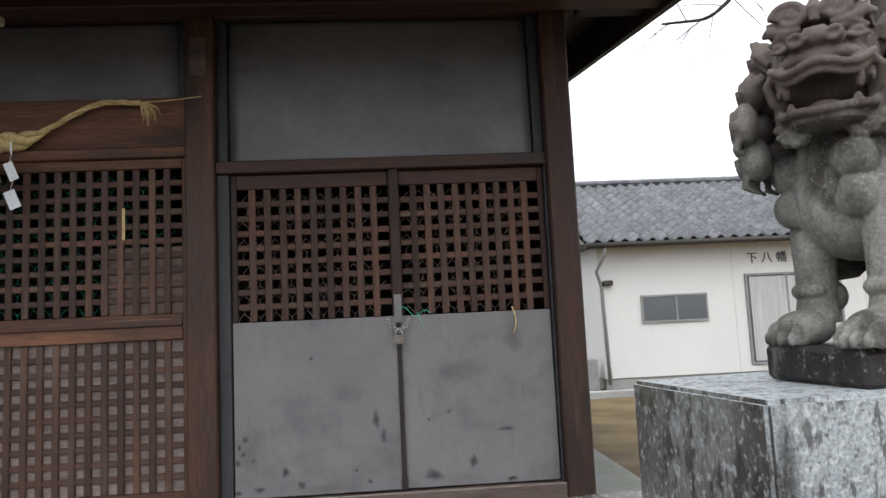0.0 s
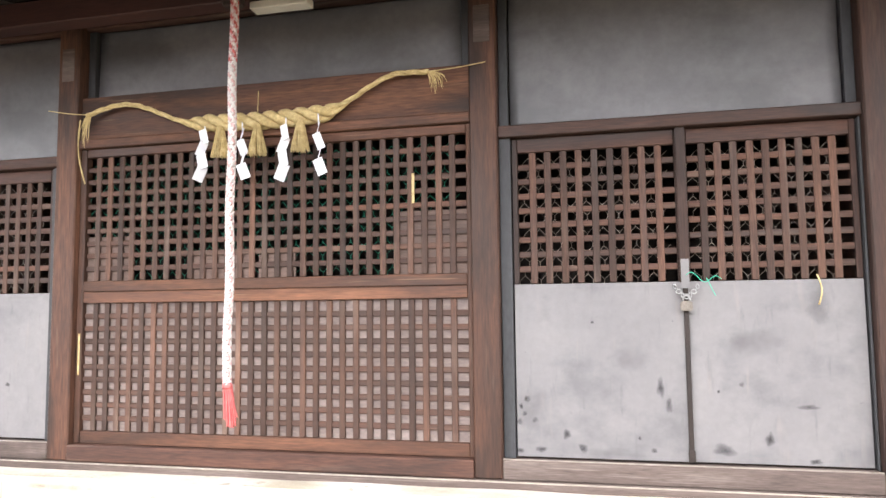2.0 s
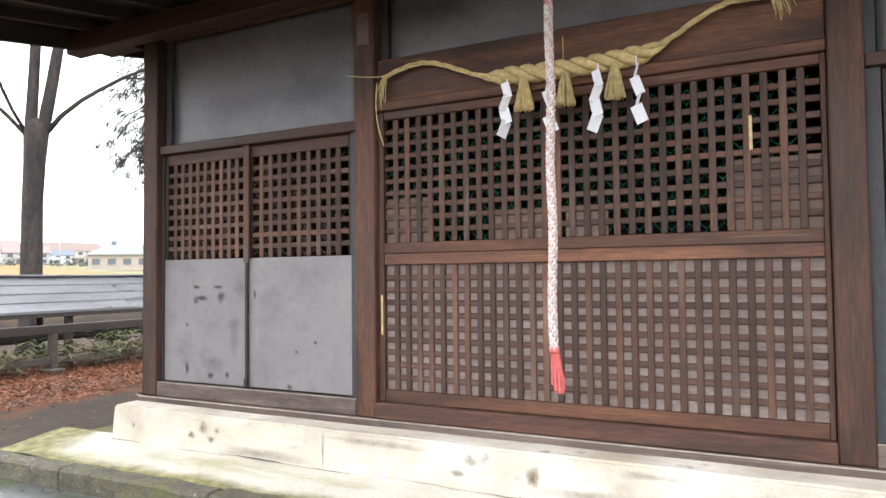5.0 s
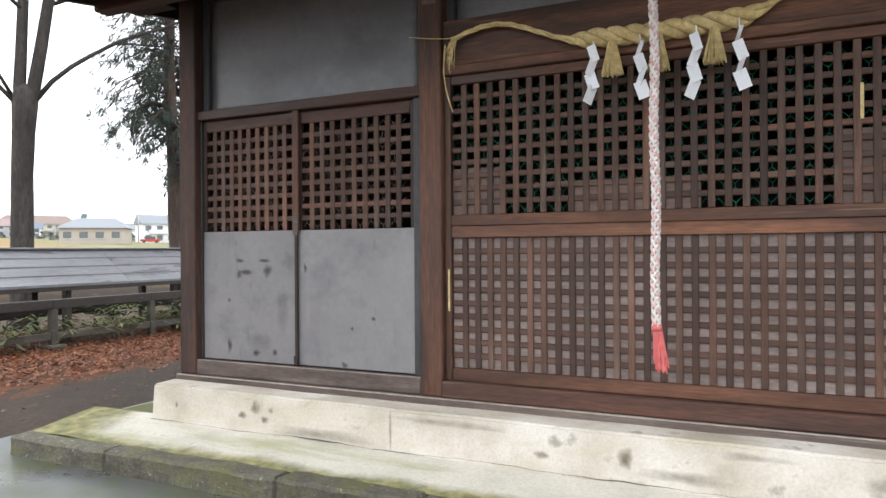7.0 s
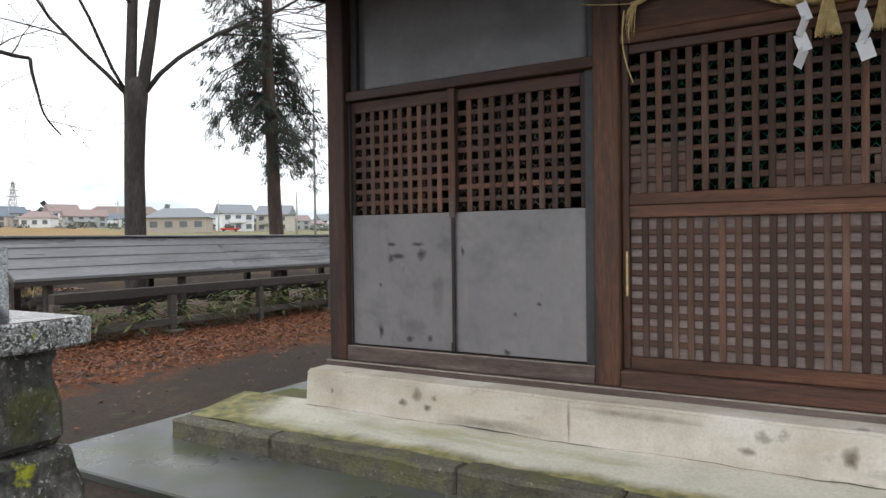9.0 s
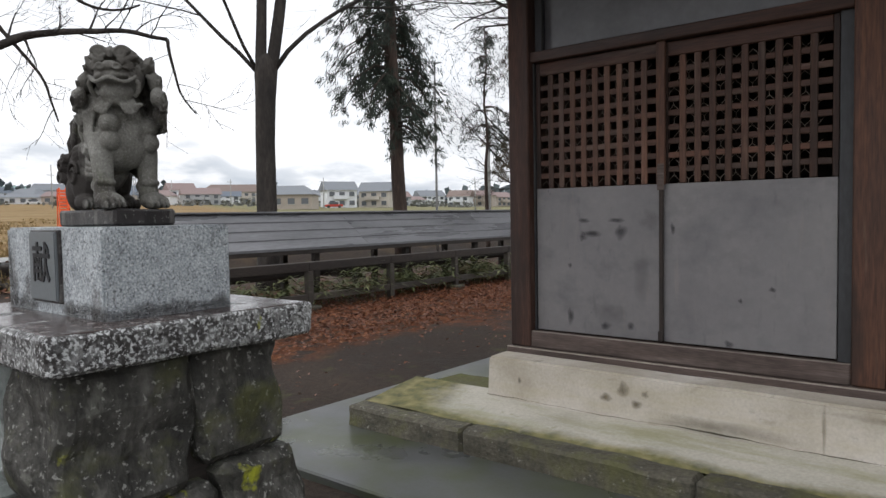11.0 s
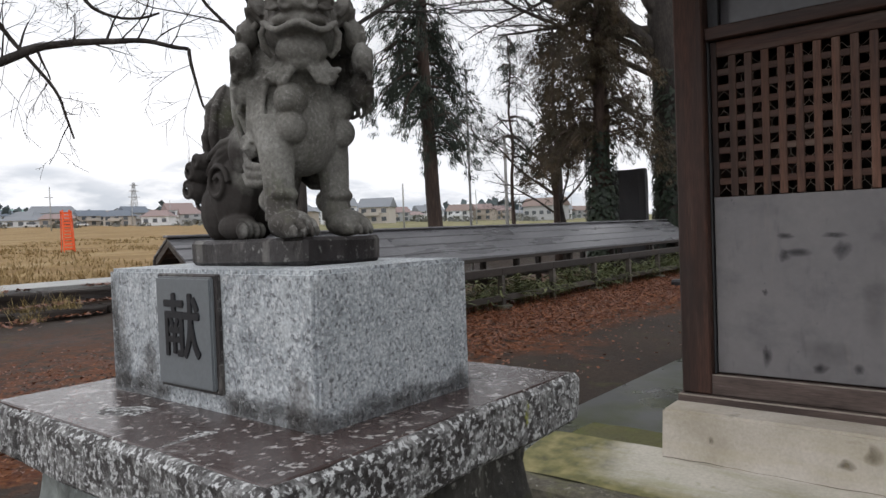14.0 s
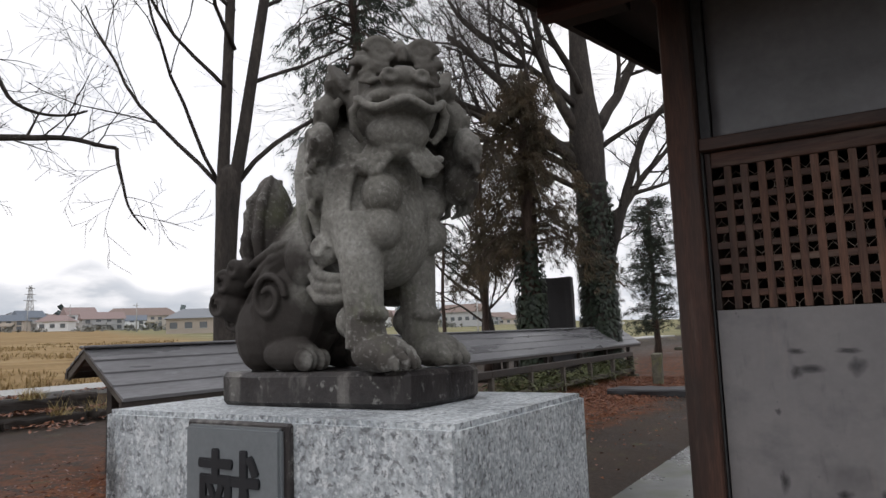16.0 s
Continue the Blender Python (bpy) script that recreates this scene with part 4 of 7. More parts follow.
for i in range(18):
    x = EX0 + 0.25 + (EX1 - EX0 - 0.5) * i / 17
    sloped("rafter", x - 0.03, x + 0.03, EY0 + 0.05, 4.2, -0.03, 0.048, dark_wood, roof)
for x0, x1, drop in ((EX0 - 0.03, EX0 + 0.015, -0.13), (EX1 - 0.015, EX1 + 0.03, -0.22)):
    sloped("barge_board", x0, x1, EY0, EY1, drop, 0.15, dark_wood, roof)
box("fascia", (EX0, EY0 - 0.03, soffit(EY0) - 0.06), (EX1, EY0 - 0.002, soffit(EY0) + 0.15), dark_wood, roof, 0.004)
bm = bmesh.new()
tube(bm, [(EX0 - 0.05, EY0 - 0.09, soffit(EY0) - 0.02), (EX1 + 0.05, EY0 - 0.09, soffit(EY0) - 0.02)], 0.055, 10)
part("gutter", bm, grey_trim, roof, "grey half-round gutter", True)
for x in (EX0 + 0.2, EX1 - 0.2):
    box("purlin_end", (x - 0.2, 3.76, 3.2), (x + 0.2, 3.88, 3.33), dark_wood, roof, 0.006)

# strip lamp and bell bracket under the eave beam
lamp = thing("strip_lamp", (-2.12, 3.53, 3.08), "unlit cream strip lamp fixed under the eave beam", "lamp")
box("lamp_body", (-2.3, 3.49, 3.068), (-1.95, 3.58, 3.114), cream, lamp, 0.006)
bracket = thing("rope_bracket", (-2.32, 3.44, 3.15), "dark wooden bracket that holds the bell rope", "bracket")
box("bracket_block", (-2.42, 3.4, 3.06), (-2.31, 3.469, 3.2), dark_wood, bracket, 0.01)

# ---- bell rope ----
bell_rope = thing("bell_rope", (-2.31, 3.37, 3.1), "twisted white and pink bell rope ending in a red tassel", "rope")
def strand(phase, z0, z1, way, r=0.0074, off=0.0145, turns=13.0):
    """One strand of a round braid; those of the other way cross over it."""
    bm = bmesh.new()
    n = int((z1 - z0) / 0.009)
    pts = []
    for i in range(n + 1):
        z = z0 + (z1 - z0) * i / n
        turn = 2 * math.pi * turns * (z - 1.0) / 2.1
        a = phase + way * turn
        f = (3.1 - z) / 2.1
        o = off + 0.0035 * way * math.sin(4 * turn)
        pts.append((-2.317 + 0.004 * math.sin(z * 9) + 0.012 * f + o * math.cos(a), 3.36 - 0.045 * f + o * math.sin(a), z))
    tube(bm, pts, r, 6)
    return bm


for k in range(4):
    part("white_strand", strand(k * math.pi / 2, 0.99, 2.72, 1), rope_white, bell_rope, "", True)
    part("pink_strand" if k % 2 else "white_strand", strand(k * math.pi / 2 + 0.4, 0.99, 2.72, -1), rope_pink if k % 2 else rope_white, bell_rope, "", True)
    part("pink_strand", strand(k * math.pi / 2, 2.715, 3.1, 1), rope_pink, bell_rope, "faded red upper rope", True)
    part("red_strand" if k % 2 else "white_strand", strand(k * math.pi / 2 + 0.4, 2.715, 3.1, -1), rope_red if k % 2 else rope_white, bell_rope, "faded red upper rope", True)
bm = bmesh.new()
rng = random.Random(8)
for k in range(60):
    a = rng.uniform(0, 6.28)
    r0, r1 = rng.uniform(0.004, 0.022), rng.uniform(0.008, 0.034)
    L = rng.uniform(0.16, 0.22)
    tube(bm, [(-2.303 + (r0 + (r1 - r0) * f) * math.cos(a) + 0.02 * f, 3.315 + (r0 + (r1 - r0) * f) * math.sin(a), 1.01 - L * f) for f in (0, 0.35, 0.7, 1)], 0.0035, 4)
part("tassel", bm, rope_red, bell_rope, "frayed faded red tassel")
bm = bmesh.new()
bmesh.ops.create_cone(bm, cap_ends=True, segments=12, radius1=0.026, radius2=0.022, depth=0.03, matrix=Matrix.Translation((-2.303, 3.315, 1.0)))
part("tassel_collar", bm, rope_red, bell_rope, "", True)

# ---- sacred straw rope ----
straw_rope = thing("straw_rope", (-2.35, 3.7, 2.6), "twisted rice-straw rope with tassels and frayed ends", "straw rope")


def rope_line(f):
    """The line of the rope from its west end (0) to its east end (1)."""
    x = -3.52 + 2.2 * f
    if f < 0.12:
        z = 2.60 + 0.055 * math.sin(f / 0.12 * math.pi / 2)
    elif f < 0.36:
        k = (f - 0.12) / 0.24
        z = 2.655 - 0.155 * (k * k * (3 - 2 * k))
    elif f < 0.7:
        z = 2.5 - 0.012 * math.sin((f - 0.36) / 0.34 * math.pi)
    elif f < 0.93:
        k = (f - 0.7) / 0.23
        z = 2.5 + 0.2 * (k * k * (3 - 2 * k))
    else:
        z = 2.7 - 0.1 * (f - 0.93)
    return Vector((x, 3.705, z))


def rope_thick(f):
    k = min(1.0, max(0.0, (0.25 - abs(f - 0.545)) / 0.09))
    return 0.0135 + 0.034 * k * k * (3 - 2 * k)


for ph in range(3):
    bm = bmesh.new()
    pts, rad = [], []
    n = 200
    for i in range(n + 1):
        f = i / n
        c = rope_line(f)
        t = rope_thick(f)
        a = 2 * math.pi * (ph / 3 + 7.6 * f)
        pts.append(c + Vector((0, math.cos(a), math.sin(a))) * t * 0.6)
        rad.append(t * 0.56)
    tube(bm, pts, rad, 10)
    for v in bm.verts:
        v.co += 0.0018 * noise.noise_vector(v.co * 90)
    part("strand", bm, straw, straw_rope, "", True)
rng = random.Random(3)
for side, base, dx in ((-1, rope_line(0.015), -0.13), (1, rope_line(0.99), 0.13)):
    bm = bmesh.new()
    for k in range(18):
        L = rng.uniform(0.05, 0.2) if side < 0 else rng.uniform(0.08, 0.2)
        sp = rng.uniform(0.15, 1.0)
        pts = []
        for i in range(6):
            f = i / 5
            pts.append(base + Vector((dx * sp * (1 - (1 - f) ** 1.7) * (0.7 if side < 0 else 1.0), rng.uniform(-0.004, 0.004) + 0.012 * (rng.random() - 0.5), -L * f ** (2.2 if side > 0 else 1.4) * (1.1 - 0.7 * sp * (side > 0)) + rng.uniform(-0.004, 0.004))))
        tube(bm, pts, [0.0028, 0.0026, 0.0024, 0.002, 0.0016, 0.001], 4)
    if side < 0:
        tube(bm, [rope_line(0.02) + Vector((-0.08 - 0.02 * math.sin(3 * f) + 0.05 * f * f, -0.01, -0.04 - 0.4 * f)) for f in [i / 8 for i in range(9)]], 0.004, 5)
    tagged(part("frayed_end", bm, straw, straw_rope), "", "", "", "stuff")
for k, f in enumerate((0.43, 0.538, 0.66)):
    c = rope_line(f)
    bm = bmesh.new()
    for q in range(130):
        a = rng.uniform(0, 6.283)
        u = math.sqrt(rng.random())
        L = rng.uniform(0.165, 0.19)
        pts = [c + Vector((0, -0.035, -0.03)) + Vector(((0.018 + (0.06 - 0.018) * g) * u * math.cos(a), (0.014 + 0.026 * g) * u * math.sin(a), -L * g)) for g in (0, 0.2, 0.55, 1)]
        tube(bm, pts, [0.0035, 0.003, 0.003, 0.0024], 4)
    tas = part("straw_tassel", bm, straw, straw_rope)
    bm = bmesh.new()
    for z in (-0.052, -0.06):
        tube(bm, [c + Vector((0.021 * math.cos(a), -0.035 + 0.016 * math.sin(a), z)) for a in [6.283 * i / 12 for i in range(13)]], 0.003, 5)
    part("binding", bm, straw, tas)
for k, (p, q) in enumerate((((-3.8, 3.705, 2.655), rope_line(0.01)), ((-1.0, 3.705, 2.72), rope_line(0.985)), ((-2.37, 3.745, 2.68), rope_line(0.53)))):
    bm = bmesh.new()
    p, q = Vector(p), Vector(q)
    tube(bm, [p.lerp(q, i / 6) + Vector((0, -0.002, -0.006 * math.sin(math.pi * i / 6))) for i in range(7)], 0.0028, 5)
    part("tie_cord", bm, straw, straw_rope, "thin pale tie cord")

# zigzag paper streamers
for k, (f, tilt, L) in enumerate(((0.385, 0.16, 1.05), (0.495, -0.12, 1.0), (0.62, 0.1, 1.1), (0.71, -0.18, 1.05))):
    c = rope_line(f)
    top = c.z - 0.03
    streamer = thing("paper_streamer", (c.x, 3.66, top), "white zigzag folded paper streamer hanging from the straw rope", "paper streamer", "paper streamers")
    x, z = c.x, top
    bm = bmesh.new()
    tube(bm, [(x, 3.665, top + 0.02), (x + 0.004, 3.663, top - 0.045)], 0.004, 5)
    part("hanger", bm, paper, streamer)
    z -= 0.02
    for s in range(4):
        w, h = 0.046 + 0.006 * s, 0.09 * L
        dx = 0.013 * (1 if (s + k) % 2 else -1)
        bm = box_bm((-w / 2, -0.0008, -h), (w / 2, 0.0008, 0), 0)
        m = pose(x + dx, 3.66 - 0.007 * (s % 2), z, 12 * (1 if s % 2 else -1), 17 * (1 if (s + k) % 2 else -1), 35 * tilt * 6 + (26 if s % 2 else -26))
        bm.transform(m)
        part("paper_fold", bm, paper, streamer)
        z -= h * 0.78
        x += 0.004 * (1 if k % 2 else -1)


# ---- guardian lions on granite pedestals ----
def lion_mesh(open_mouth):
    """One carved seated lion: body along +x, head turned to -y; base at z = 0."""
    bm = bmesh.new()
    rng = random.Random(21)
    E = lambda c, r, turn=None, seg=14: ellipsoid(bm, Vector(c), r, turn, seg)
    # trunk, chest and haunches
    E((0.09, -0.008, 0.25), (0.094, 0.106, 0.115), None, 20)
    E((0.03, 0.0, 0.27), (0.11, 0.082, 0.13))
    E((0.065, -0.01, 0.36), (0.09, 0.104, 0.085), None, 18)
    E((0.1, -0.015, 0.315), (0.076, 0.092, 0.085), None, 18)
    E((-0.05, 0.0, 0.18), (0.12, 0.078, 0.12))
    E((-0.11, 0.0, 0.12), (0.1, 0.085, 0.12))
    for s in (-1, 1):
        E((-0.085, 0.055 * s, 0.115), (0.085, 0.045, 0.1), Euler((0, 0.35, 0)).to_matrix())
        E((-0.15, 0.05 * s, 0.07), (0.06, 0.045, 0.075))
        E((-0.06, 0.07 * s, 0.03), (0.062, 0.034, 0.031))
        tube(bm, [(-0.085 + 0.042 * (1 - g / 13) * math.cos(g), 0.102 * s * (1 - 0.01 * g / 8), 0.13 + 0.046 * (1 - g / 13) * math.sin(g)) for g in [0.42 * i for i in range(22)]], 0.007, 7)
        for k in range(4):
            tube(bm, [(-0.02 - 0.012 * k, 0.082 * s, 0.235 - 0.012 * k), (-0.075 - 0.01 * k, 0.088 * s, 0.222 - 0.02 * k), (-0.13, 0.084 * s, 0.2 - 0.026 * k), (-0.175, 0.07 * s, 0.19 - 0.032 * k)], [0.006, 0.011, 0.01, 0.004], 8)
        for k in range(4):
            E((-0.012 + 0.004 * (k % 2), (0.07 + 0.016 * (k - 1.5)) * s, 0.02), (0.022, 0.0095, 0.02), None, 10)
        # front leg: upper arm, knee, shin, paw and toes
        y = -0.09 if s < 0 else 0.068
        tube(bm, [(0.105, y * 0.9, 0.25), (0.118, y, 0.18), (0.121, y, 0.13), (0.123, y, 0.08), (0.127, y, 0.04)], [0.05, 0.038, 0.034, 0.032, 0.036], 14)
        E((0.155, y * 0.86, 0.29), (0.034, 0.036, 0.036), None, 16)
        E((0.158, y * 0.88, 0.232), (0.031, 0.034, 0.034), None, 16)
        E((0.137, y, 0.092), (0.026, 0.034, 0.018))
        E((0.094, y, 0.082), (0.022, 0.03, 0.028))
        E((0.154, y, 0.03), (0.05, 0.045, 0.031), None, 16)
        for k in range(4):
            E((0.194 - 0.007 * abs(k - 1.5), y + 0.0195 * (k - 1.5), 0.022), (0.021, 0.0105, 0.021), None, 10)
            E((0.213 - 0.007 * abs(k - 1.5), y + 0.0195 * (k - 1.5), 0.014), (0.009, 0.006, 0.012), None, 8)
        # elbow scroll with three bands below it
        E((0.052, y * 1.12, 0.205), (0.027, 0.02, 0.028), None, 16)
        tube(bm, [(0.052 + 0.019 * (1 - g / 11) * math.cos(g), y * 1.12 + 0.018 * (1 if s > 0 else -1), 0.205 + 0.019 * (1 - g / 11) * math.sin(g)) for g in [0.45 * i for i in range(18)]], 0.0055, 7)
        for k in range(3):
            tube(bm, [(0.012 - 0.004 * k, y * 1.02, 0.188 - 0.022 * k), (0.035, y * 1.12, 0.162 - 0.02 * k), (0.068, y * 1.1, 0.155 - 0.018 * k), (0.1, y * 1.02, 0.158 - 0.018 * k)], [0.007, 0.0105, 0.0105, 0.006], 8)
        # long mane locks that fall from jaw to shoulder
        for k in range(5):
            x0 = 0.0 + 0.027 * k
            yy = (0.1 - 0.004 * abs(k - 1)) * s
            tube(bm, [(x0 - 0.005, yy * 0.85, 0.4), (x0 - 0.002, yy * 1.02, 0.34), (x0 + 0.004, yy * 1.06, 0.27), (x0 + 0.012, yy * 1.0, 0.21 + 0.008 * k)], [0.0145, 0.0155, 0.0125, 0.005], 8)
        E((-0.02, 0.08 * s, 0.2), (0.04, 0.022, 0.05))
        for k in range(4):
            a = 0.012 * k
            tube(bm, [(0.085 - 0.4 * a, (0.078 + 0.3 * a) * s - 0.012, 0.385 - a), (0.122 - a, (0.1 + 0.2 * a) * s - 0.012, 0.33), (0.112 - 1.2 * a, (0.112 - 0.1 * a) * s - 0.008, 0.255), (0.07 - a, (0.108 - 0.3 * a) * s, 0.19 - 0.6 * a)], [0.008, 0.0115, 0.0105, 0.004], 8)
    # spine
    tube(bm, [(-0.02, 0.0, 0.4), (-0.07, 0, 0.31), (-0.13, 0, 0.23), (-0.17, 0, 0.18)], [0.045, 0.03, 0.026, 0.03], 10)
    # upright flame tail and its curls
    E((-0.158, -0.012, 0.265), (0.04, 0.05, 0.115), Euler((0, -0.1, 0)).to_matrix(), 18)
    for k, y in enumerate((-0.045, -0.015, 0.018)):
        tube(bm, [(-0.16, y * 1.25, 0.16), (-0.194, y * 1.2, 0.23), (-0.192, y * 1.05, 0.3), (-0.16, y * 0.5, 0.375)], [0.009, 0.013, 0.012, 0.005], 8)
    for k, x in enumerate((-0.175, -0.145)):
        tube(bm, [(x, -0.056, 0.18), (x - 0.004, -0.066, 0.25), (x - 0.002, -0.056, 0.32), (-0.155, -0.02, 0.378)], [0.009, 0.012, 0.011, 0.004], 8)
    for c, r in (((-0.225, -0.05, 0.125), 0.036), ((-0.205, -0.06, 0.168), 0.032), ((-0.215, 0.03, 0.14), 0.036), ((-0.2, -0.02, 0.1), 0.045), ((-0.19, 0.05, 0.1), 0.04), ((-0.175, -0.07, 0.19), 0.024)):
        E(c, (r, r, r * 0.9))
        tube(bm, [Vector(c) + Vector((-0.4 * r + r * 0.75 * math.cos(a) * (1 - a / 14), -0.85 * r, r * 0.75 * math.sin(a) * (1 - a / 14))) for a in [0.5 * i for i in range(18)]], 0.0055, 6)
    # head, in its own frame: forward f, sideways r, up
    H = Vector((0.15, -0.035, 0.455))
    fa, ra = Vector((0.73, -0.683, 0)), Vector((0.683, 0.73, 0))
    P = lambda f, r, u: H + f * fa + r * ra + Vector((0, 0, u))
    turn = Matrix((fa, ra, Vector((0, 0, 1)))).transposed()
    K = lambda f, r, u, rad, seg=14: ellipsoid(bm, P(f, r, u), rad, turn, seg)
    K(-0.005, 0, -0.005, (0.08, 0.08, 0.08), 20)

    def slab(f, r, u, size, bev):
        g = bmesh.ops.create_cube(bm, size=1.0, matrix=Matrix.Translation(P(f, r, u)) @ turn.to_4x4() @ Matrix.Diagonal((*size, 1)))
        es = list({e for v in g["verts"] for e in v.link_edges})
        bmesh.ops.bevel(bm, geom=es, offset=bev, segments=3, affect="EDGES")

    # flat crown and brow, cheeks, muzzle and nose
    slab(0.022, 0, 0.054, (0.128, 0.142, 0.052), 0.016)
    slab(0.02, 0, 0.0, (0.1, 0.13, 0.1), 0.025)
    K(0.05, 0, -0.012, (0.05, 0.064, 0.034), 18)
    K(0.07, 0, -0.016, (0.046, 0.058, 0.018), 18)
    K(0.1, 0, 0.012, (0.022, 0.026, 0.018))
    slab(0.098, 0, 0.016, (0.04, 0.05, 0.026), 0.01)
    tube(bm, [P(0.08, 0, 0.078), P(0.094, 0, 0.06), P(0.095, 0, 0.04)], [0.0075, 0.0095, 0.0075], 8)

    def spiral(f, r, u, size, thick, s, turns=9.5):
        tube(bm, [P(f - 0.002 * a / turns, r + s * size * (1 - a / (turns + 2)) * math.cos(a), u + size * 0.86 * (1 - a / (turns + 2)) * math.sin(a)) for a in [turns * i / 30 for i in range(31)]], thick, 8)

    for s in (-1, 1):
        # nostril rim round a pit
        K(0.105, 0.024 * s, 0.008, (0.014, 0.017, 0.014))
        tube(bm, [P(0.118 - 0.002 * math.cos(g), 0.026 * s + 0.0105 * math.cos(g), 0.008 + 0.009 * math.sin(g)) for g in [0.6283 * i for i in range(11)]], 0.0048, 7)
        # eye under a heavy lid, and the crease beside the nose
        K(0.074, 0.05 * s, 0.018, (0.014, 0.014, 0.009))
        tube(bm, [P(0.088, 0.03 * s, 0.022), P(0.086, 0.05 * s, 0.031), P(0.07, 0.068 * s, 0.024)], [0.005, 0.0062, 0.004], 7)
        tube(bm, [P(0.092, 0.034 * s, 0.012), P(0.084, 0.052 * s, 0.007), P(0.068, 0.068 * s, 0.014)], [0.0045, 0.005, 0.004], 7)
        # brow curl that runs out to the temple
        spiral(0.089, 0.034 * s, 0.058, 0.0265, 0.0068, s, 10.5)
        K(0.087, 0.034 * s, 0.058, (0.008, 0.007, 0.007))
        tube(bm, [P(0.088, 0.02 * s, 0.034), P(0.088, 0.042 * s, 0.034), P(0.076, 0.066 * s, 0.046), P(0.05, 0.078 * s, 0.05)], [0.005, 0.008, 0.009, 0.005], 8)
        # folded ear pointing outwards
        tube(bm, [P(-0.01, 0.07 * s, 0.012), P(-0.005, 0.092 * s, 0.034), P(-0.01, 0.104 * s, 0.066)], [0.022, 0.02, 0.007], 9)
        tube(bm, [P(0.014, 0.08 * s, 0.014), P(0.012, 0.098 * s, 0.034), P(0.0, 0.108 * s, 0.064)], [0.006, 0.007, 0.004], 7)
        tube(bm, [P(0.01, 0.09 * s, 0.0), P(0.008, 0.104 * s, -0.012), P(0.0, 0.096 * s, -0.03)], [0.008, 0.012, 0.006], 8)
        # jowl fold at the corner of the mouth
        tube(bm, [P(0.075, 0.066 * s, -0.022), P(0.062, 0.078 * s, -0.036), P(0.05, 0.074 * s, -0.062), P(0.04, 0.06 * s, -0.08)], [0.006, 0.0085, 0.0085, 0.005], 8)

    def lip(u, f, w, r, dip):
        tube(bm, [P(f - 0.05 * k * k, w * k, u - dip * math.sin(math.pi * min(1, abs(k) * 1.1)) * abs(k) + 0.012 * k ** 4) for k in [i / 12 - 1 for i in range(25)]], r, 8)

    if open_mouth:
        lip(-0.028, 0.118, 0.072, 0.0072, 0.016)
        lip(-0.041, 0.112, 0.068, 0.0055, 0.016)
        K(0.045, 0, -0.108, (0.056, 0.056, 0.016))
        lip(-0.098, 0.1, 0.066, 0.0078, -0.006)
        K(0.06, 0, -0.088, (0.034, 0.026, 0.012))
        for s in (-1, 1):
            K(0.08, 0.05 * s, -0.055, (0.007, 0.007, 0.016))
            K(0.08, 0.045 * s, -0.088, (0.007, 0.007, 0.013))
            K(0.02, 0.066 * s, -0.075, (0.03, 0.012, 0.042))
    else:
        lip(-0.029, 0.118, 0.074, 0.0072, 0.022)
        K(0.04, 0, -0.066, (0.048, 0.054, 0.034), 20)
        K(0.035, 0, -0.09, (0.04, 0.04, 0.02), 16)
    # beard: two swept tufts of grooved locks with curled ends
    for s in (-1, 1):
        for k in range(4):
            o = 0.013 * k
            tube(bm, [P(0.045 - 0.5 * o, (0.008 + o) * s, -0.085), P(0.058 - 0.5 * o, (0.02 + o) * s, -0.108), P(0.054 - 0.5 * o, (0.036 + 0.9 * o) * s, -0.132 + 0.7 * o), P(0.046 - 0.5 * o, (0.052 + 0.7 * o) * s, -0.136 + 0.9 * o)], [0.007, 0.0085, 0.0085, 0.005], 8)
        spiral(0.05, 0.06 * s, -0.124, 0.0125, 0.0045, s, 8)
        K(0.04, 0.058 * s, -0.124, (0.014, 0.013, 0.013))
    # broad flattened mane curls round the head, with grooved tails falling below them
    rows = [(0.035, 0.092, (1.8, 2.35, 2.95)), (-0.02, 0.112, (1.55, 2.05, 2.6, 3.1)), (-0.078, 0.126, (1.45, 1.95, 2.45, 2.95)), (-0.134, 0.122, (1.65, 2.15, 2.7))]
    for j, (u, rad, angles) in enumerate(rows):
        for a in angles:
            for s in (-1, 1):
                b = a + 0.12 * (j % 2)
                n = math.cos(b) * fa + s * math.sin(b) * ra
                c = H + n * rad + Vector((0, 0, u))
                q = 0.031 + 0.0022 * j
                side = Vector((-n.y, n.x, 0))
                ellipsoid(bm, c, (q * 0.62, q, q), Matrix((n, side, Vector((0, 0, 1)))).transposed(), 14)
                tube(bm, [c + n * (q * 0.52) - side * s * (q * 0.95 * (1 - g / 11.5) * math.cos(g)) + Vector((0, 0, -q * 0.95 * (1 - g / 11.5) * math.sin(g))) for g in [0.4 * i for i in range(24)]], 0.0058, 7)
                for w in (-0.5, 0.1, 0.7):
                    tube(bm, [c + n * (q * 0.3) + side * s * (q * w) + Vector((0, 0, -q * 0.6)), c + n * (q * 0.5) + side * s * (q * (w + 0.15)) + Vector((0, 0, -q * 1.25)), c + n * (q * 0.2) + side * s * (q * (w + 0.5)) + Vector((0, 0, -q * 1.5))], [0.006, 0.007, 0.003], 7)
    bmesh.ops.recalc_face_normals(bm, faces=bm.faces)
    me = bpy.data.meshes.new("guardian_lion")
    bm.to_mesh(me)
    bm.free()
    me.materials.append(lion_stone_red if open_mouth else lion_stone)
    return me


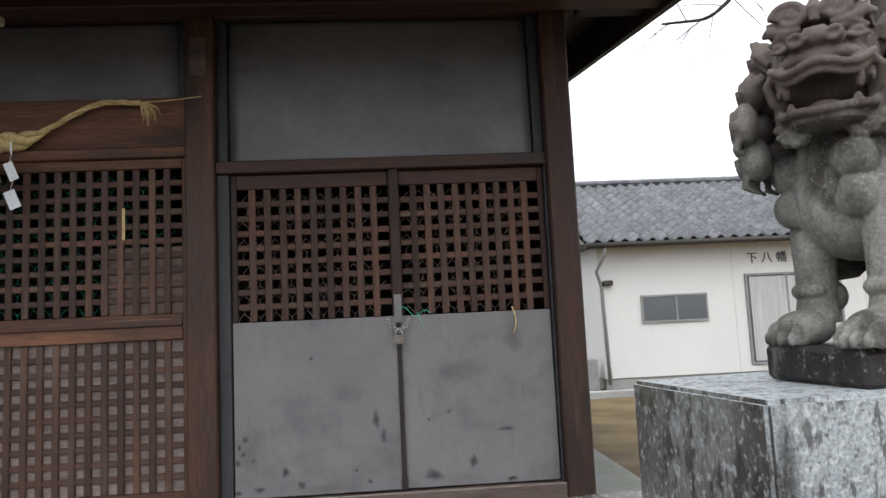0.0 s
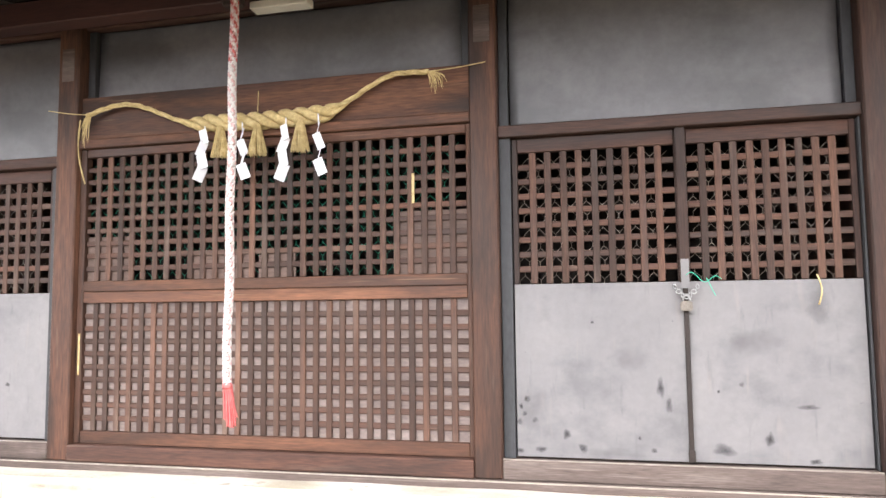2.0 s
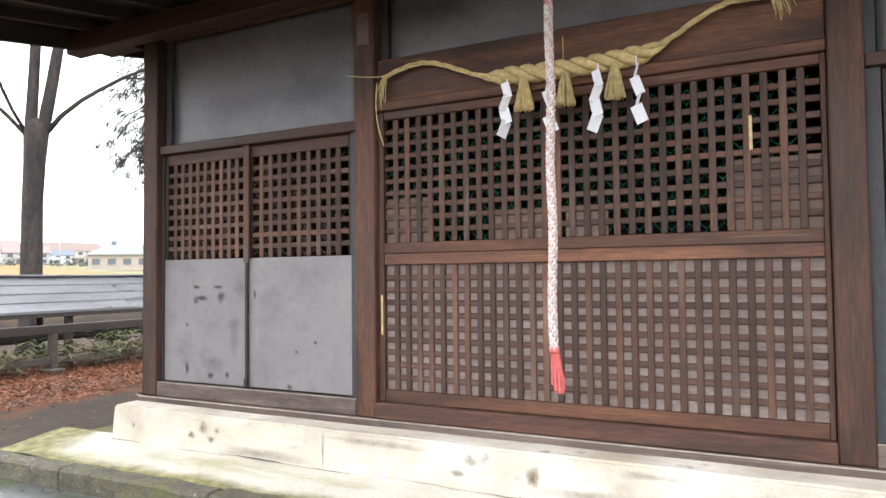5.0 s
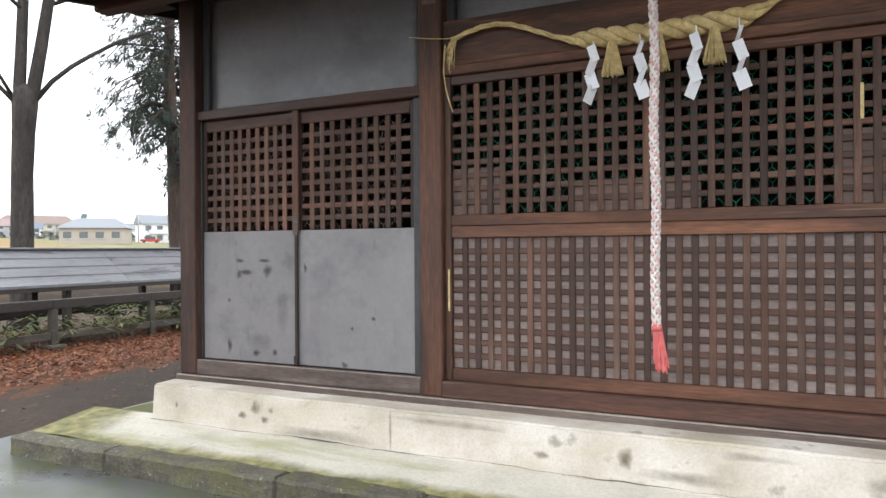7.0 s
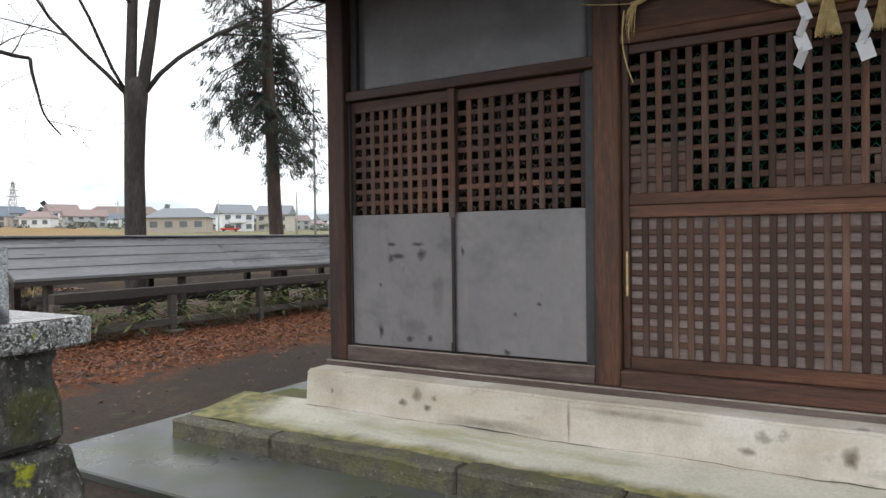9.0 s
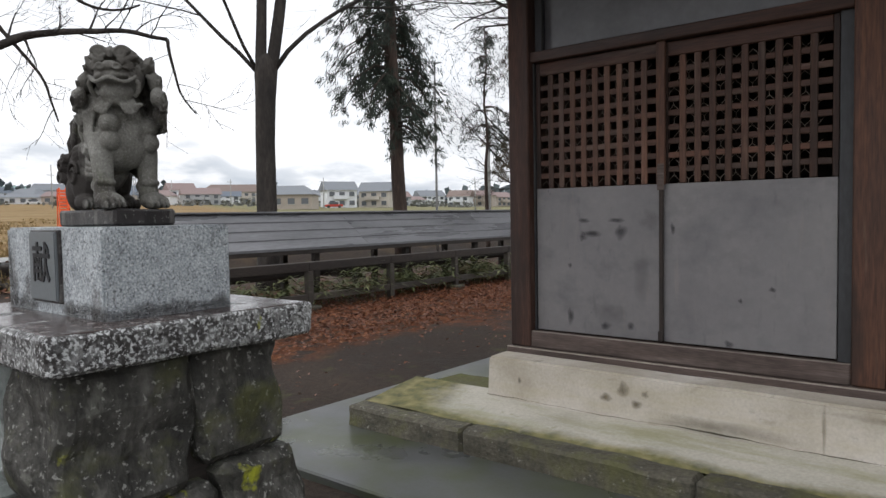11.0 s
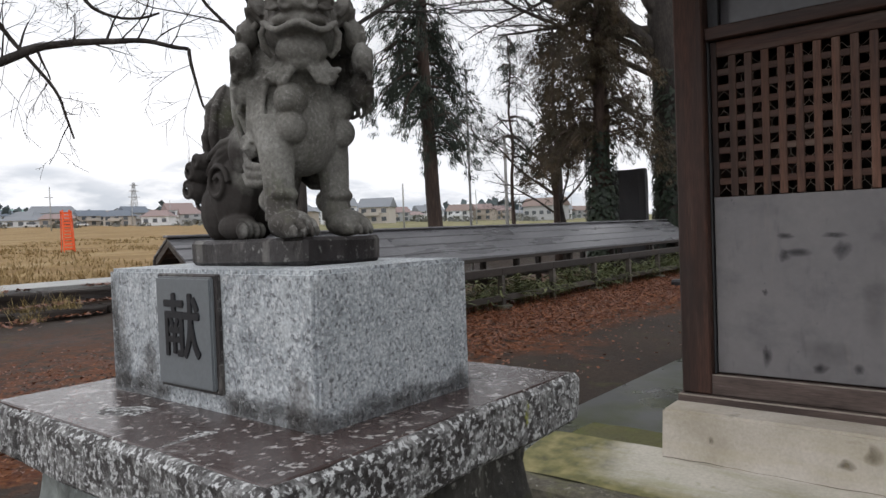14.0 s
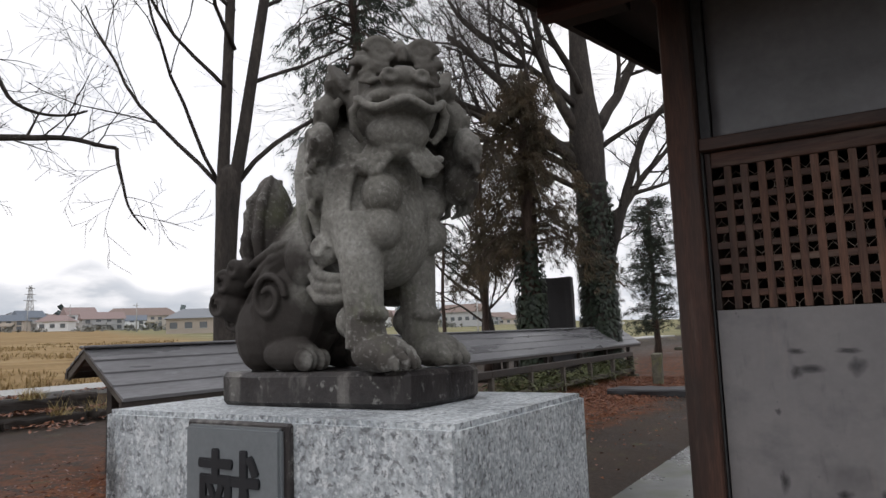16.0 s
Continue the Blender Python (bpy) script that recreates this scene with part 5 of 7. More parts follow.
def lion(base, mirror, open_mouth, turn, label, size=1.0):
    ob = new("guardian_lion", lion_mesh(open_mouth))
    if mirror:
        ob.data.transform(Matrix.Diagonal((-1, 1, 1, 1)))
        ob.data.flip_normals()
    ob.data.transform(Matrix.Scale(size, 4))
    r = ob.modifiers.new("carve", "REMESH")
    r.mode, r.voxel_size, r.use_smooth_shade = "VOXEL", 0.003, True
    s = ob.modifiers.new("wear", "SMOOTH")
    s.factor, s.iterations = 0.5, 1
    ob.matrix_basis = pose(*base, 0, 0, turn)
    return tagged(ob, label, "statue", "guardian lions")


def pedestal(cx, cy, turn, drop, with_plaque, label):
    """Rough rubble courses, a stained slab and a dressed block; the plinth of the lion lies on it."""
    p = thing("pedestal", (cx, cy, 0), label, "pedestal", "lion pedestals")
    B = lambda lo, hi: ((cx + lo[0], cy + lo[1], lo[2]), (cx + hi[0], cy + hi[1], hi[2]))
    blk = part("block", box_bm(*B((-0.385, -0.225, 1.028), (0.362, 0.225, 1.33)), 0.008, 2), granite if with_plaque else granite_streaked, p, "grey speckled dressed granite block")
    if not with_plaque:
        blk.data.materials.append(black_side)
        for f in blk.data.polygons:
            if f.normal.x < -0.5:
                f.material_index = 1
    # slab in two stones with a joint
    sl = rough_block(*B((-0.375, -0.455, 0.92), (0.505, 0.475, 1.036)), 7, 0.007, 5, 0.012)
    part("slab", sl, lichen_granite, p, "black-stained split granite slab")
    part("slab_end", rough_block(*B((-0.53, -0.45, 0.92), (-0.379, 0.475, 1.034)), 5, 0.007, 6, 0.012), lichen_granite, p)
    part("slab_top", box_bm(*B((-0.515, -0.435, 1.02), (0.488, 0.458, 1.0385)), 0.003), wet_top, p, "wet brown slab top")
    part("core", box_bm(*B((-0.4, -0.33, 0.0), (0.36, 0.33, 0.92)), 0), fence_dark, p)
    for k, (lo, hi, fl, m) in enumerate((((-0.46, -0.39, 0.5), (-0.02, 0.0, 0.918), 0.03, rubble_pale), ((-0.01, -0.39, 0.47), (0.42, 0.03, 0.918), 0.03, rubble), ((-0.02, 0.04, 0.52), (0.425, 0.4, 0.918), 0.03, rubble), ((-0.46, 0.01, 0.45), (-0.03, 0.4, 0.918), 0.03, rubble),
                                      ((-0.5, -0.43, -0.03), (0.0, 0.0, 0.49), 0.12, rubble_pale), ((0.01, -0.43, -0.03), (0.45, 0.1, 0.46), 0.12, rubble), ((0.0, 0.11, -0.03), (0.46, 0.44, 0.51), 0.12, rubble), ((-0.5, 0.01, -0.03), (-0.01, 0.44, 0.44), 0.12, rubble))):
        a, b = B(lo, hi)
        part("rubble_stone", rough_block(a, b, 6, 0.022, 40 + k, 0.03, fl), m, p)
    if with_plaque:
        pl = part("plaque", box_bm((cx - 0.135, cy - 0.245, 1.085), (cx + 0.072, cy - 0.221, 1.316), 0.004, 2), plaque_stone, p, "dark slate plaque with a black character")
        part("plaque_rim", box_bm((cx - 0.142, cy - 0.236, 1.077), (cx + 0.081, cy - 0.22, 1.322), 0.003), black_stone, p)
        fc = bpy.data.curves.new("character", "FONT")
        fc.body, fc.size, fc.extrude, fc.offset = "\u732e", 0.142, 0.0012, 0.0
        fc.align_x, fc.align_y = "CENTER", "CENTER"
        tmp = new("character_outline", fc)
        tmp.matrix_world = pose(cx - 0.034, cy - 0.2462, 1.203, 90, 0, 0)
        bpy.context.view_layer.update()
        me = bpy.data.meshes.new_from_object(tmp.evaluated_get(bpy.context.evaluated_depsgraph_get()))
        me.transform(tmp.matrix_world)
        bpy.data.objects.remove(tmp)
        me.materials.clear()
        me.materials.append(ink)
        bold = bmesh.new()
        for k in range(9):
            n0 = len(bold.verts)
            bold.from_mesh(me)
            bold.verts.ensure_lookup_table()
            a = 2 * math.pi * k / 8
            r = 0.0028 if k < 8 else 0.0
            for v in bold.verts[n0:]:
                v.co += Vector((r * math.cos(a), -0.00012 * k, r * math.sin(a)))
        bold.to_mesh(me)
        bold.free()
        ob = new("character", me)
        under(ob, pl)
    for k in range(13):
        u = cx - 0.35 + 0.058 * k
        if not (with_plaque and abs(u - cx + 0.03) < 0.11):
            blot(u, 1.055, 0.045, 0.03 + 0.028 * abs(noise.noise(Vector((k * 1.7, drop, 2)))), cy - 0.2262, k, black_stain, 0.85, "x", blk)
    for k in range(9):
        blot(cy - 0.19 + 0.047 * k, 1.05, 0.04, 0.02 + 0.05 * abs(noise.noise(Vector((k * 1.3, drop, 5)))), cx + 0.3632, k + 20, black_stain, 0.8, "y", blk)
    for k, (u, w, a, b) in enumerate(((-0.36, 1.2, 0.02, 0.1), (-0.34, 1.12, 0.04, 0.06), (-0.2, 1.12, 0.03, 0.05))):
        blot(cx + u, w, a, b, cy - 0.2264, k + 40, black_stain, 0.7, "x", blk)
    p.matrix_basis = pose(cx, cy, -drop, 0, 0, turn)
    return p


LEFT, RIGHT = (-5.675, 1.115), (0.915, 1.35)
pedestal(*LEFT, 0, 0, True, "granite block with dark plaque on stained slab and mossy rubble")
pedestal(*RIGHT, 8, 0.016, False, "granite block on stained slab and mossy rubble stones")


def plinth(x0, x1, y0, y1, z):
    p = part("plinth", rough_block((x0, y0, z), (x1, y1, z + 0.058), 4, 0.004, 8, 0.008), black_stone, None)
    p.name = "lion_plinth"
    return tagged(p, "black wet stone plinth with pale streaks under the lion", "plinth", "lion plinths")


plinth(-5.885, -5.465, 1.005, 1.225, 1.331)
lion((-5.682, 1.11, 1.388), False, False, 0, "grey weathered stone guardian lion, mouth closed, on a black plinth")
right_plinth = plinth(-0.215, 0.215, -0.115, 0.115, 0.0)
right_plinth.matrix_basis = pose(0.975, 1.29, 1.315, 0, 0, 8) @ Matrix.Diagonal((1.06, 1.1, 1.15, 1))
lion((0.985, 1.285, 1.38), True, True, 8, "grey and reddish weathered stone guardian lion with open mouth", 1.16)


# ---- ground ----
def rise(x):
    d = min(max(0.0, -x - 19.0), 330.0)
    k = min(1.0, max(0.0, (-x - 18.3) / 1.0))
    return 0.4 * k * k * (3 - 2 * k) + 0.025 * d + 0.00002 * d * d


def spread(lo, hi, near0, near1, fine, steps):
    a = list(np.arange(near0, near1 + 1e-6, fine))
    left = [near0 - (near0 - lo) * (i / steps) ** 3 for i in range(1, steps + 1)][::-1]
    right = [near1 + (hi - near1) * (i / steps) ** 3 for i in range(1, steps + 1)]
    return left + a + right


gx, gy = spread(-3000, 3000, -24, 6, 0.3, 26), spread(-3000, 3000, -4, 26, 0.3, 26)
gverts = [(x, y, rise(x) + (0.022 * noise.noise(Vector((x * 0.9, y * 0.9, 0))) - 0.028 if -24 < x < 8 and -6 < y < 30 else 0.1 * noise.noise(Vector((x * 0.1, y * 0.1, 4))))) for y in gy for x in gx]
W = len(gx)
gfaces = [(j * W + i, j * W + i + 1, (j + 1) * W + i + 1, (j + 1) * W + i) for j in range(len(gy) - 1) for i in range(W - 1)]


def ground_material():
    m = surf("trodden_wet_earth", [(0.024, 0.018, 0.014), (0.04, 0.03, 0.024), (0.062, 0.048, 0.038)], 0.9, (1, 1, 1), (0.6, 0.92), 0.8, 28, 0.0, 0.3, [((0.09, 0.1, 0.035), 2.3, (1, 1, 1), 0.6, 0.72, 0.5), ((0.16, 0.06, 0.03), 16, (1, 1, 1), 0.64, 0.7, 0.5)], dist=0.02, spec=0.12)
    n, l = m.node_tree.nodes, m.node_tree.links
    b = n["Principled BSDF"]
    old = b.inputs["Base Color"].links[0].from_socket
    geo = n.new("ShaderNodeNewGeometry")
    sep = n.new("ShaderNodeSeparateXYZ")
    l.new(geo.outputs["Position"], sep.inputs[0])

    def noise_at(sc, st=(1, 1, 1)):
        mp = n.new("ShaderNodeMapping")
        mp.inputs["Scale"].default_value = st
        t = n.new("ShaderNodeTexNoise")
        t.inputs["Scale"].default_value, t.inputs["Detail"].default_value = sc, 6
        l.new(geo.outputs["Position"], mp.inputs["Vector"])
        l.new(mp.outputs["Vector"], t.inputs["Vector"])
        return t.outputs["Fac"]

    def math_node(op, a, b_):
        q = n.new("ShaderNodeMath")
        q.operation = op
        for i, v in enumerate((a, b_)):
            if isinstance(v, (int, float)):
                q.inputs[i].default_value = v
            else:
                l.new(v, q.inputs[i])
        return q.outputs[0]

    def ramp_mask(v, lo, hi):
        q = n.new("ShaderNodeMapRange")
        q.inputs["From Min"].default_value, q.inputs["From Max"].default_value = lo, hi
        l.new(v, q.inputs["Value"])
        return q.outputs["Result"]

    def mixed(f, a, c):
        q = n.new("ShaderNodeMix")
        q.data_type = "RGBA"
        l.new(f, q.inputs["Factor"])
        l.new(a, q.inputs["A"])
        if isinstance(c, tuple):
            q.inputs["B"].default_value = (*c, 1)
        else:
            l.new(c, q.inputs["B"])
        return q.outputs["Result"]

    def ramp(v, *cols):
        q = n.new("ShaderNodeValToRGB")
        for i, c in enumerate(cols):
            p = 0.3 + 0.4 * i / (len(cols) - 1)
            e = q.color_ramp.elements[i] if i < 2 else q.color_ramp.elements.new(p)
            e.position, e.color = p, (*c, 1)
        l.new(v, q.inputs["Fac"])
        return q.outputs["Color"]

    wob = math_node("MULTIPLY", math_node("SUBTRACT", noise_at(0.8), 0.5), 3.5)
    xw = math_node("ADD", sep.outputs["X"], wob)
    # leaf litter along the fence
    leaf = math_node("MULTIPLY", ramp_mask(xw, -8.2, -8.9), ramp_mask(xw, -17.5, -11.8))
    leaf = math_node("MULTIPLY", leaf, ramp_mask(noise_at(5), 0.38, 0.55))
    leaf_col = ramp(noise_at(24), (0.05, 0.017, 0.008), (0.11, 0.037, 0.015), (0.18, 0.075, 0.03))
    col = mixed(leaf, old, leaf_col)
    # dry stubble field, greener far to the north
    field_col = ramp(noise_at(0.22, (2.2, 0.7, 1)), (0.15, 0.083, 0.036), (0.27, 0.175, 0.083), (0.37, 0.285, 0.165))
    tuft = ramp(noise_at(4), (0.1, 0.075, 0.03), (0.3, 0.21, 0.1))
    q = n.new("ShaderNodeMix")
    q.data_type = "RGBA"
    q.inputs["Factor"].default_value = 0.45
    l.new(field_col, q.inputs["A"])
    l.new(tuft, q.inputs["B"])
    green = ramp(noise_at(0.3), (0.13, 0.128, 0.062), (0.18, 0.17, 0.09), (0.25, 0.225, 0.14))
    north = ramp_mask(math_node("ADD", math_node("ADD", sep.outputs["Y"], math_node("MULTIPLY", sep.outputs["X"], 0.55)), wob), 8.0, 18.0)
    fld = mixed(north, q.outputs["Result"], green)
    col = mixed(ramp_mask(xw, -19.0, -21.5), col, fld)
    tan = ramp(noise_at(1.3), (0.1, 0.075, 0.04), (0.17, 0.125, 0.065), (0.22, 0.17, 0.09))
    col = mixed(ramp_mask(xw, 1.0, 3.5), col, tan)
    l.new(col, b.inputs["Base Color"])
    rm = n.new("ShaderNodeMix")
    rm.inputs["A"].default_value = 0.5
    oldr = b.inputs["Roughness"].links[0].from_socket
    l.new(oldr, rm.inputs["A"])
    rm.inputs["B"].default_value = 0.95
    l.new(ramp_mask(xw, -19.0, -20.5), rm.inputs["Factor"])
    l.new(rm.outputs["Result"], b.inputs["Roughness"])
    return m


tagged(new("ground", mesh_of("ground", gverts, gfaces, ground_material(), True)), "wet brown earth with leaf litter passing into dry yellow fields", "ground", "", "structure")

# fallen leaves
rng = random.Random(77)
lv, lf = [], []
for k in range(42000):
    y = rng.uniform(0.5, 20)
    x = -9.0 - abs(rng.gauss(0, 1.6)) + 0.35 * rng.gauss(0, 1) if rng.random() < 0.93 else rng.uniform(-14, -7.2)
    if y < 5 and x > -10.5 and rng.random() < 0.5:
        continue
    if x < -16:
        continue
    s = rng.uniform(0.014, 0.031)
    a, t1, t2 = rng.uniform(0, 6.28), rng.uniform(-0.5, 0.5), rng.uniform(-0.5, 0.5)
    z = rng.uniform(0.0, 0.025)
    c, q = math.cos(a) * s, math.sin(a) * s
    n0 = len(lv)
    lv += [(x - c, y - q, z - t1 * s * 0.4), (x + q * 0.55, y - c * 0.55, z + 0.35 * s), (x + c, y + q, z + t1 * s * 0.4), (x - q * 0.55, y + c * 0.55, z + t2 * s)]
    lf += [(n0, n0 + 1, n0 + 2), (n0, n0 + 2, n0 + 3)]
tagged(new("fallen_leaves", mesh_of("fallen_leaves", lv, lf, fallen_leaf)), "carpet of wet russet fallen leaves on the earth", "leaves", "", "stuff")

# dry grass tufts
rng = random.Random(61)
dry_grass = surf("dry_straw_grass", [(0.13, 0.09, 0.035), (0.26, 0.18, 0.08), (0.36, 0.28, 0.15)], 0.6, (1, 1, 1), (0.8, 0.95), 0, 60, 0.0, 0.3)
tv, tf = [], []
for k in range(9000):
    x = -21.7 - 45 * rng.random() ** 1.6
    y = rng.uniform(-4, 46)
    if noise.noise(Vector((x * 0.16, y * 0.32, 9))) < -0.02 and x < -23:
        continue
    z = rise(x) - 0.03
    for q in range(4):
        a = rng.uniform(0, 6.283)
        h = rng.uniform(0.06, 0.22) * (1.5 if rng.random() < 0.06 else 1)
        l_ = rng.uniform(0.03, 0.14)
        w = 0.014 + 0.0006 * (-x)
        px, py = x + rng.gauss(0, 0.12), y + rng.gauss(0, 0.12)
        n0 = len(tv)
        tv += [(px - w * math.sin(a), py + w * math.cos(a), z), (px + w * math.sin(a), py - w * math.cos(a), z), (px + l_ * math.cos(a), py + l_ * math.sin(a), z + h)]
        tf.append((n0, n0 + 1, n0 + 2))
tagged(new("dry_grass", mesh_of("dry_grass", tv, tf, dry_grass)), "dry yellow grass tufts over the field", "grass", "", "stuff")

# ---- timber fence in front of the pole store ----
fence = thing("low_fence", (-11.15, 12, 0), "low greyed timber fence with a dark top beam", "fence")
FX = -11.15
for k in range(10):
    y = 4.86 + 1.74 * k
    box("post", (FX - 0.05, y - 0.05, -0.05), (FX + 0.05, y + 0.05, 0.56), fence_wood, fence, 0.008)
    if k % 2:
        box("footing", (FX - 0.12, y - 0.13, -0.05), (FX + 0.14, y + 0.13, 0.05), kerb_stone, fence, 0.015)
    if k < 9:
        box("rail", (FX - 0.035, y + 0.051, 0.12), (FX + 0.035, y + 1.689, 0.22), fence_wood, fence, 0.006)
        box("top_beam", (FX - 0.09, y - 0.03, 0.561), (FX + 0.05, y + 1.709, 0.69), fence_dark, fence, 0.008)

# ---- long roofed pole store behind it ----
store = thing("pole_store", (-12.4, 14, 0), "long low grey-planked roof sheltering stored poles", "pole store")
SX, SY0, SY1, RIDGE, EAVE = -12.42, 4.66, 23.3, 1.4, 0.86
HALF = 0.72
for side in (1, -1):
    for r in range(4):
        for k in range(5):
            y0 = SY0 + (SY1 - SY0) * k / 5
            y1 = SY0 + (SY1 - SY0) * (k + 1) / 5
            a, b = r / 4, (r + 1) / 4 + 0.03
            za, zb = RIDGE - (RIDGE - EAVE) * a * (1 if side > 0 else 0.45), RIDGE - (RIDGE - EAVE) * b * (1 if side > 0 else 0.45)
            bm = box_bm((0, y0 + 0.003, 0), (1, y1 - 0.003, 1), 0)
            for v in bm.verts:
                f = v.co.x
                top = v.co.z > 0.5
                v.co.x = SX + side * HALF * (1 if side > 0 else 0.45) * (a + (b - a) * f)
                v.co.z = za + (zb - za) * f + (0.012 + 0.022 * f if top else -0.004)
            part("roof_plank", bm, shed_roof, store)
box("ridge_board", (SX - 0.06, SY0 - 0.02, RIDGE + 0.012), (SX + 0.06, SY1 + 0.02, RIDGE + 0.045), shed_roof, store, 0.01)
for side in (1, -1):
    reach = HALF if side > 0 else HALF * 0.45
    foot = EAVE if side > 0 else RIDGE - (RIDGE - EAVE) * 0.45
    box("eave_board", (SX + side * reach - 0.03, SY0, foot - 0.085), (SX + side * reach + 0.01, SY1, foot - 0.012), fence_dark, store, 0.004)
    for k in range(9):
        y = SY0 + 0.5 + 2.15 * k
        box("post", (SX + side * (reach - 0.12) - 0.05, y - 0.05, -0.05), (SX + side * (reach - 0.12) + 0.05, y + 0.05, foot + 0.02), fence_dark, store, 0.006)
for y in (SY0 + 0.02, SY1 - 0.06):
    for side in (1, -1):
        bm = box_bm((0, y, 0), (1, y + 0.04, 1), 0)
        for v in bm.verts:
            f = v.co.x
            q = f if side > 0 else f * 0.45
            v.co.z = RIDGE - (RIDGE - EAVE) * q + (-0.005 if v.co.z > 0.5 else -0.1)
            v.co.x = SX + side * HALF * q * 1.01
        part("gable_board", bm, fence_wood, store)
for k in range(3):
    bm = bmesh.new()
    tube(bm, [(SX - 0.25 + 0.22 * k, SY0 + 0.6, 0.42 + 0.05 * (k % 2)), (SX - 0.22 + 0.22 * k, SY1 - 0.6, 0.42)], [0.07, 0.045], 8)
    pole = part("timber_pole", bm, fence_dark, None, "", True)
    tagged(pole, "long dark timber pole stored under the low roof", "pole", "stored poles")
for y in [SY0 + 0.9 + 2.9 * k for k in range(7)]:
    box("cross_rest", (SX - 0.52, y - 0.04, 0.27), (SX + 0.52, y + 0.04, 0.35), fence_dark, store, 0.004)

# bamboo grass between fence and store
rng = random.Random(5)
sv, sf = [], []
for k in range(620):
    y = rng.uniform(4.9, 20.5)
    x = rng.uniform(-11.7, -11.2) + (0.2 if rng.random() < 0.3 else 0)
    h = rng.uniform(0.3, 0.7) * (0.75 + 0.5 * noise.noise(Vector((0, y * 0.8, 3))))
    for q in range(rng.randint(6, 10)):
        a = rng.uniform(0, 6.28)
        L = rng.uniform(0.16, 0.32)
        w = L * 0.085
        z0 = h * rng.uniform(0.45, 1.0)
        el = rng.uniform(-0.5, 0.7)
        dx, dy = math.cos(a), math.sin(a)
        n0 = len(sv)
        mid = (x + dx * L * 0.5, y + dy * L * 0.5, z0 + el * L * 0.5)
        sv += [(x, y, z0), (mid[0] - dy * w, mid[1] + dx * w, mid[2] - 0.01), (mid[0] + dy * w, mid[1] - dx * w, mid[2] - 0.01), (x + dx * L, y + dy * L, z0 + el * L * 0.6 - 0.05)]
        sf += [(n0, n0 + 1, n0 + 3, n0 + 2)]
    n0 = len(sv)
    sv += [(x - 0.004, y, 0), (x + 0.004, y, 0), (x, y, h)]
    sf += [(n0, n0 + 1, n0 + 2)]
tagged(new("bamboo_grass", mesh_of("bamboo_grass", sv, sf, sasa_leaf)), "green and straw-edged bamboo grass growing along the fence", "plants", "", "stuff")


# ---- trees ----
def grow(bm_thick, bm_thin, p, d, length, r, depth, rng, up=0.25, spread_=0.6, kids=4, droop=0.0, thin=0.035):
    n = max(3, int(5 + length))
    pts, rad = [p.copy()], [r]
    q, v = p.copy(), d.normalized()
    for i in range(n):
        v = (v + Vector((rng.gauss(0, 0.11), rng.gauss(0, 0.11), rng.gauss(0, 0.07) + up * 0.12 - droop * 0.1))).normalized()
        q = q + v * (length / n)
        pts.append(q.copy())
        rad.append(max(0.0035, r * (1 - 0.62 * (i + 1) / n)))
    tube(bm_thick if r > thin else bm_thin, pts, rad, 8 if r > 0.08 else (5 if r > 0.025 else 3), r > thin)
    if depth <= 0:
        return
    for k in range(kids):
        f = 0.3 + 0.7 * (k + rng.random()) / kids
        i = min(n, max(1, int(f * n)))
        b = pts[i]
        axis = (pts[i] - pts[i - 1]).normalized()
        side = axis.cross(Vector((rng.gauss(0, 1), rng.gauss(0, 1), rng.gauss(0, 0.6))))
        if side.length < 0.1:
            continue
        nd = axis * (1 - spread_ * 0.6) + side.normalized() * spread_ * rng.uniform(0.6, 1.2)
        grow(bm_thick, bm_thin, b, nd, length * rng.uniform(0.45, 0.72), max(0.0045, rad[i] * rng.uniform(0.4, 0.65)), depth - 1, rng, up, spread_, kids, droop, thin)


def bare_tree(base, trunk, limbs, seed, label, depth=4, kids=4, material=None, droop=0.0, radius_end=None):
    """trunk: list of (x, y, z, radius) offsets; limbs: (start, direction, length, radius)."""
    t = thing("tree", base, label, "tree", "bare trees")
    rng = random.Random(seed)
    thick, thin = bmesh.new(), bmesh.new()
    B = Vector(base)
    tube(thick, [B + Vector(p[:3]) for p in trunk], [p[3] for p in trunk], 14)
    for s, d, L, r in limbs:
        grow(thick, thin, B + Vector(s), Vector(d), L, r, depth, rng, 0.25, 0.6, kids, droop)
    part("trunk", thick, material or bark, t, "", True)
    tagged(part("twig_crown", thin, material or bark, t, "fine bare twig crown"), "", "", "", "stuff")
    return t


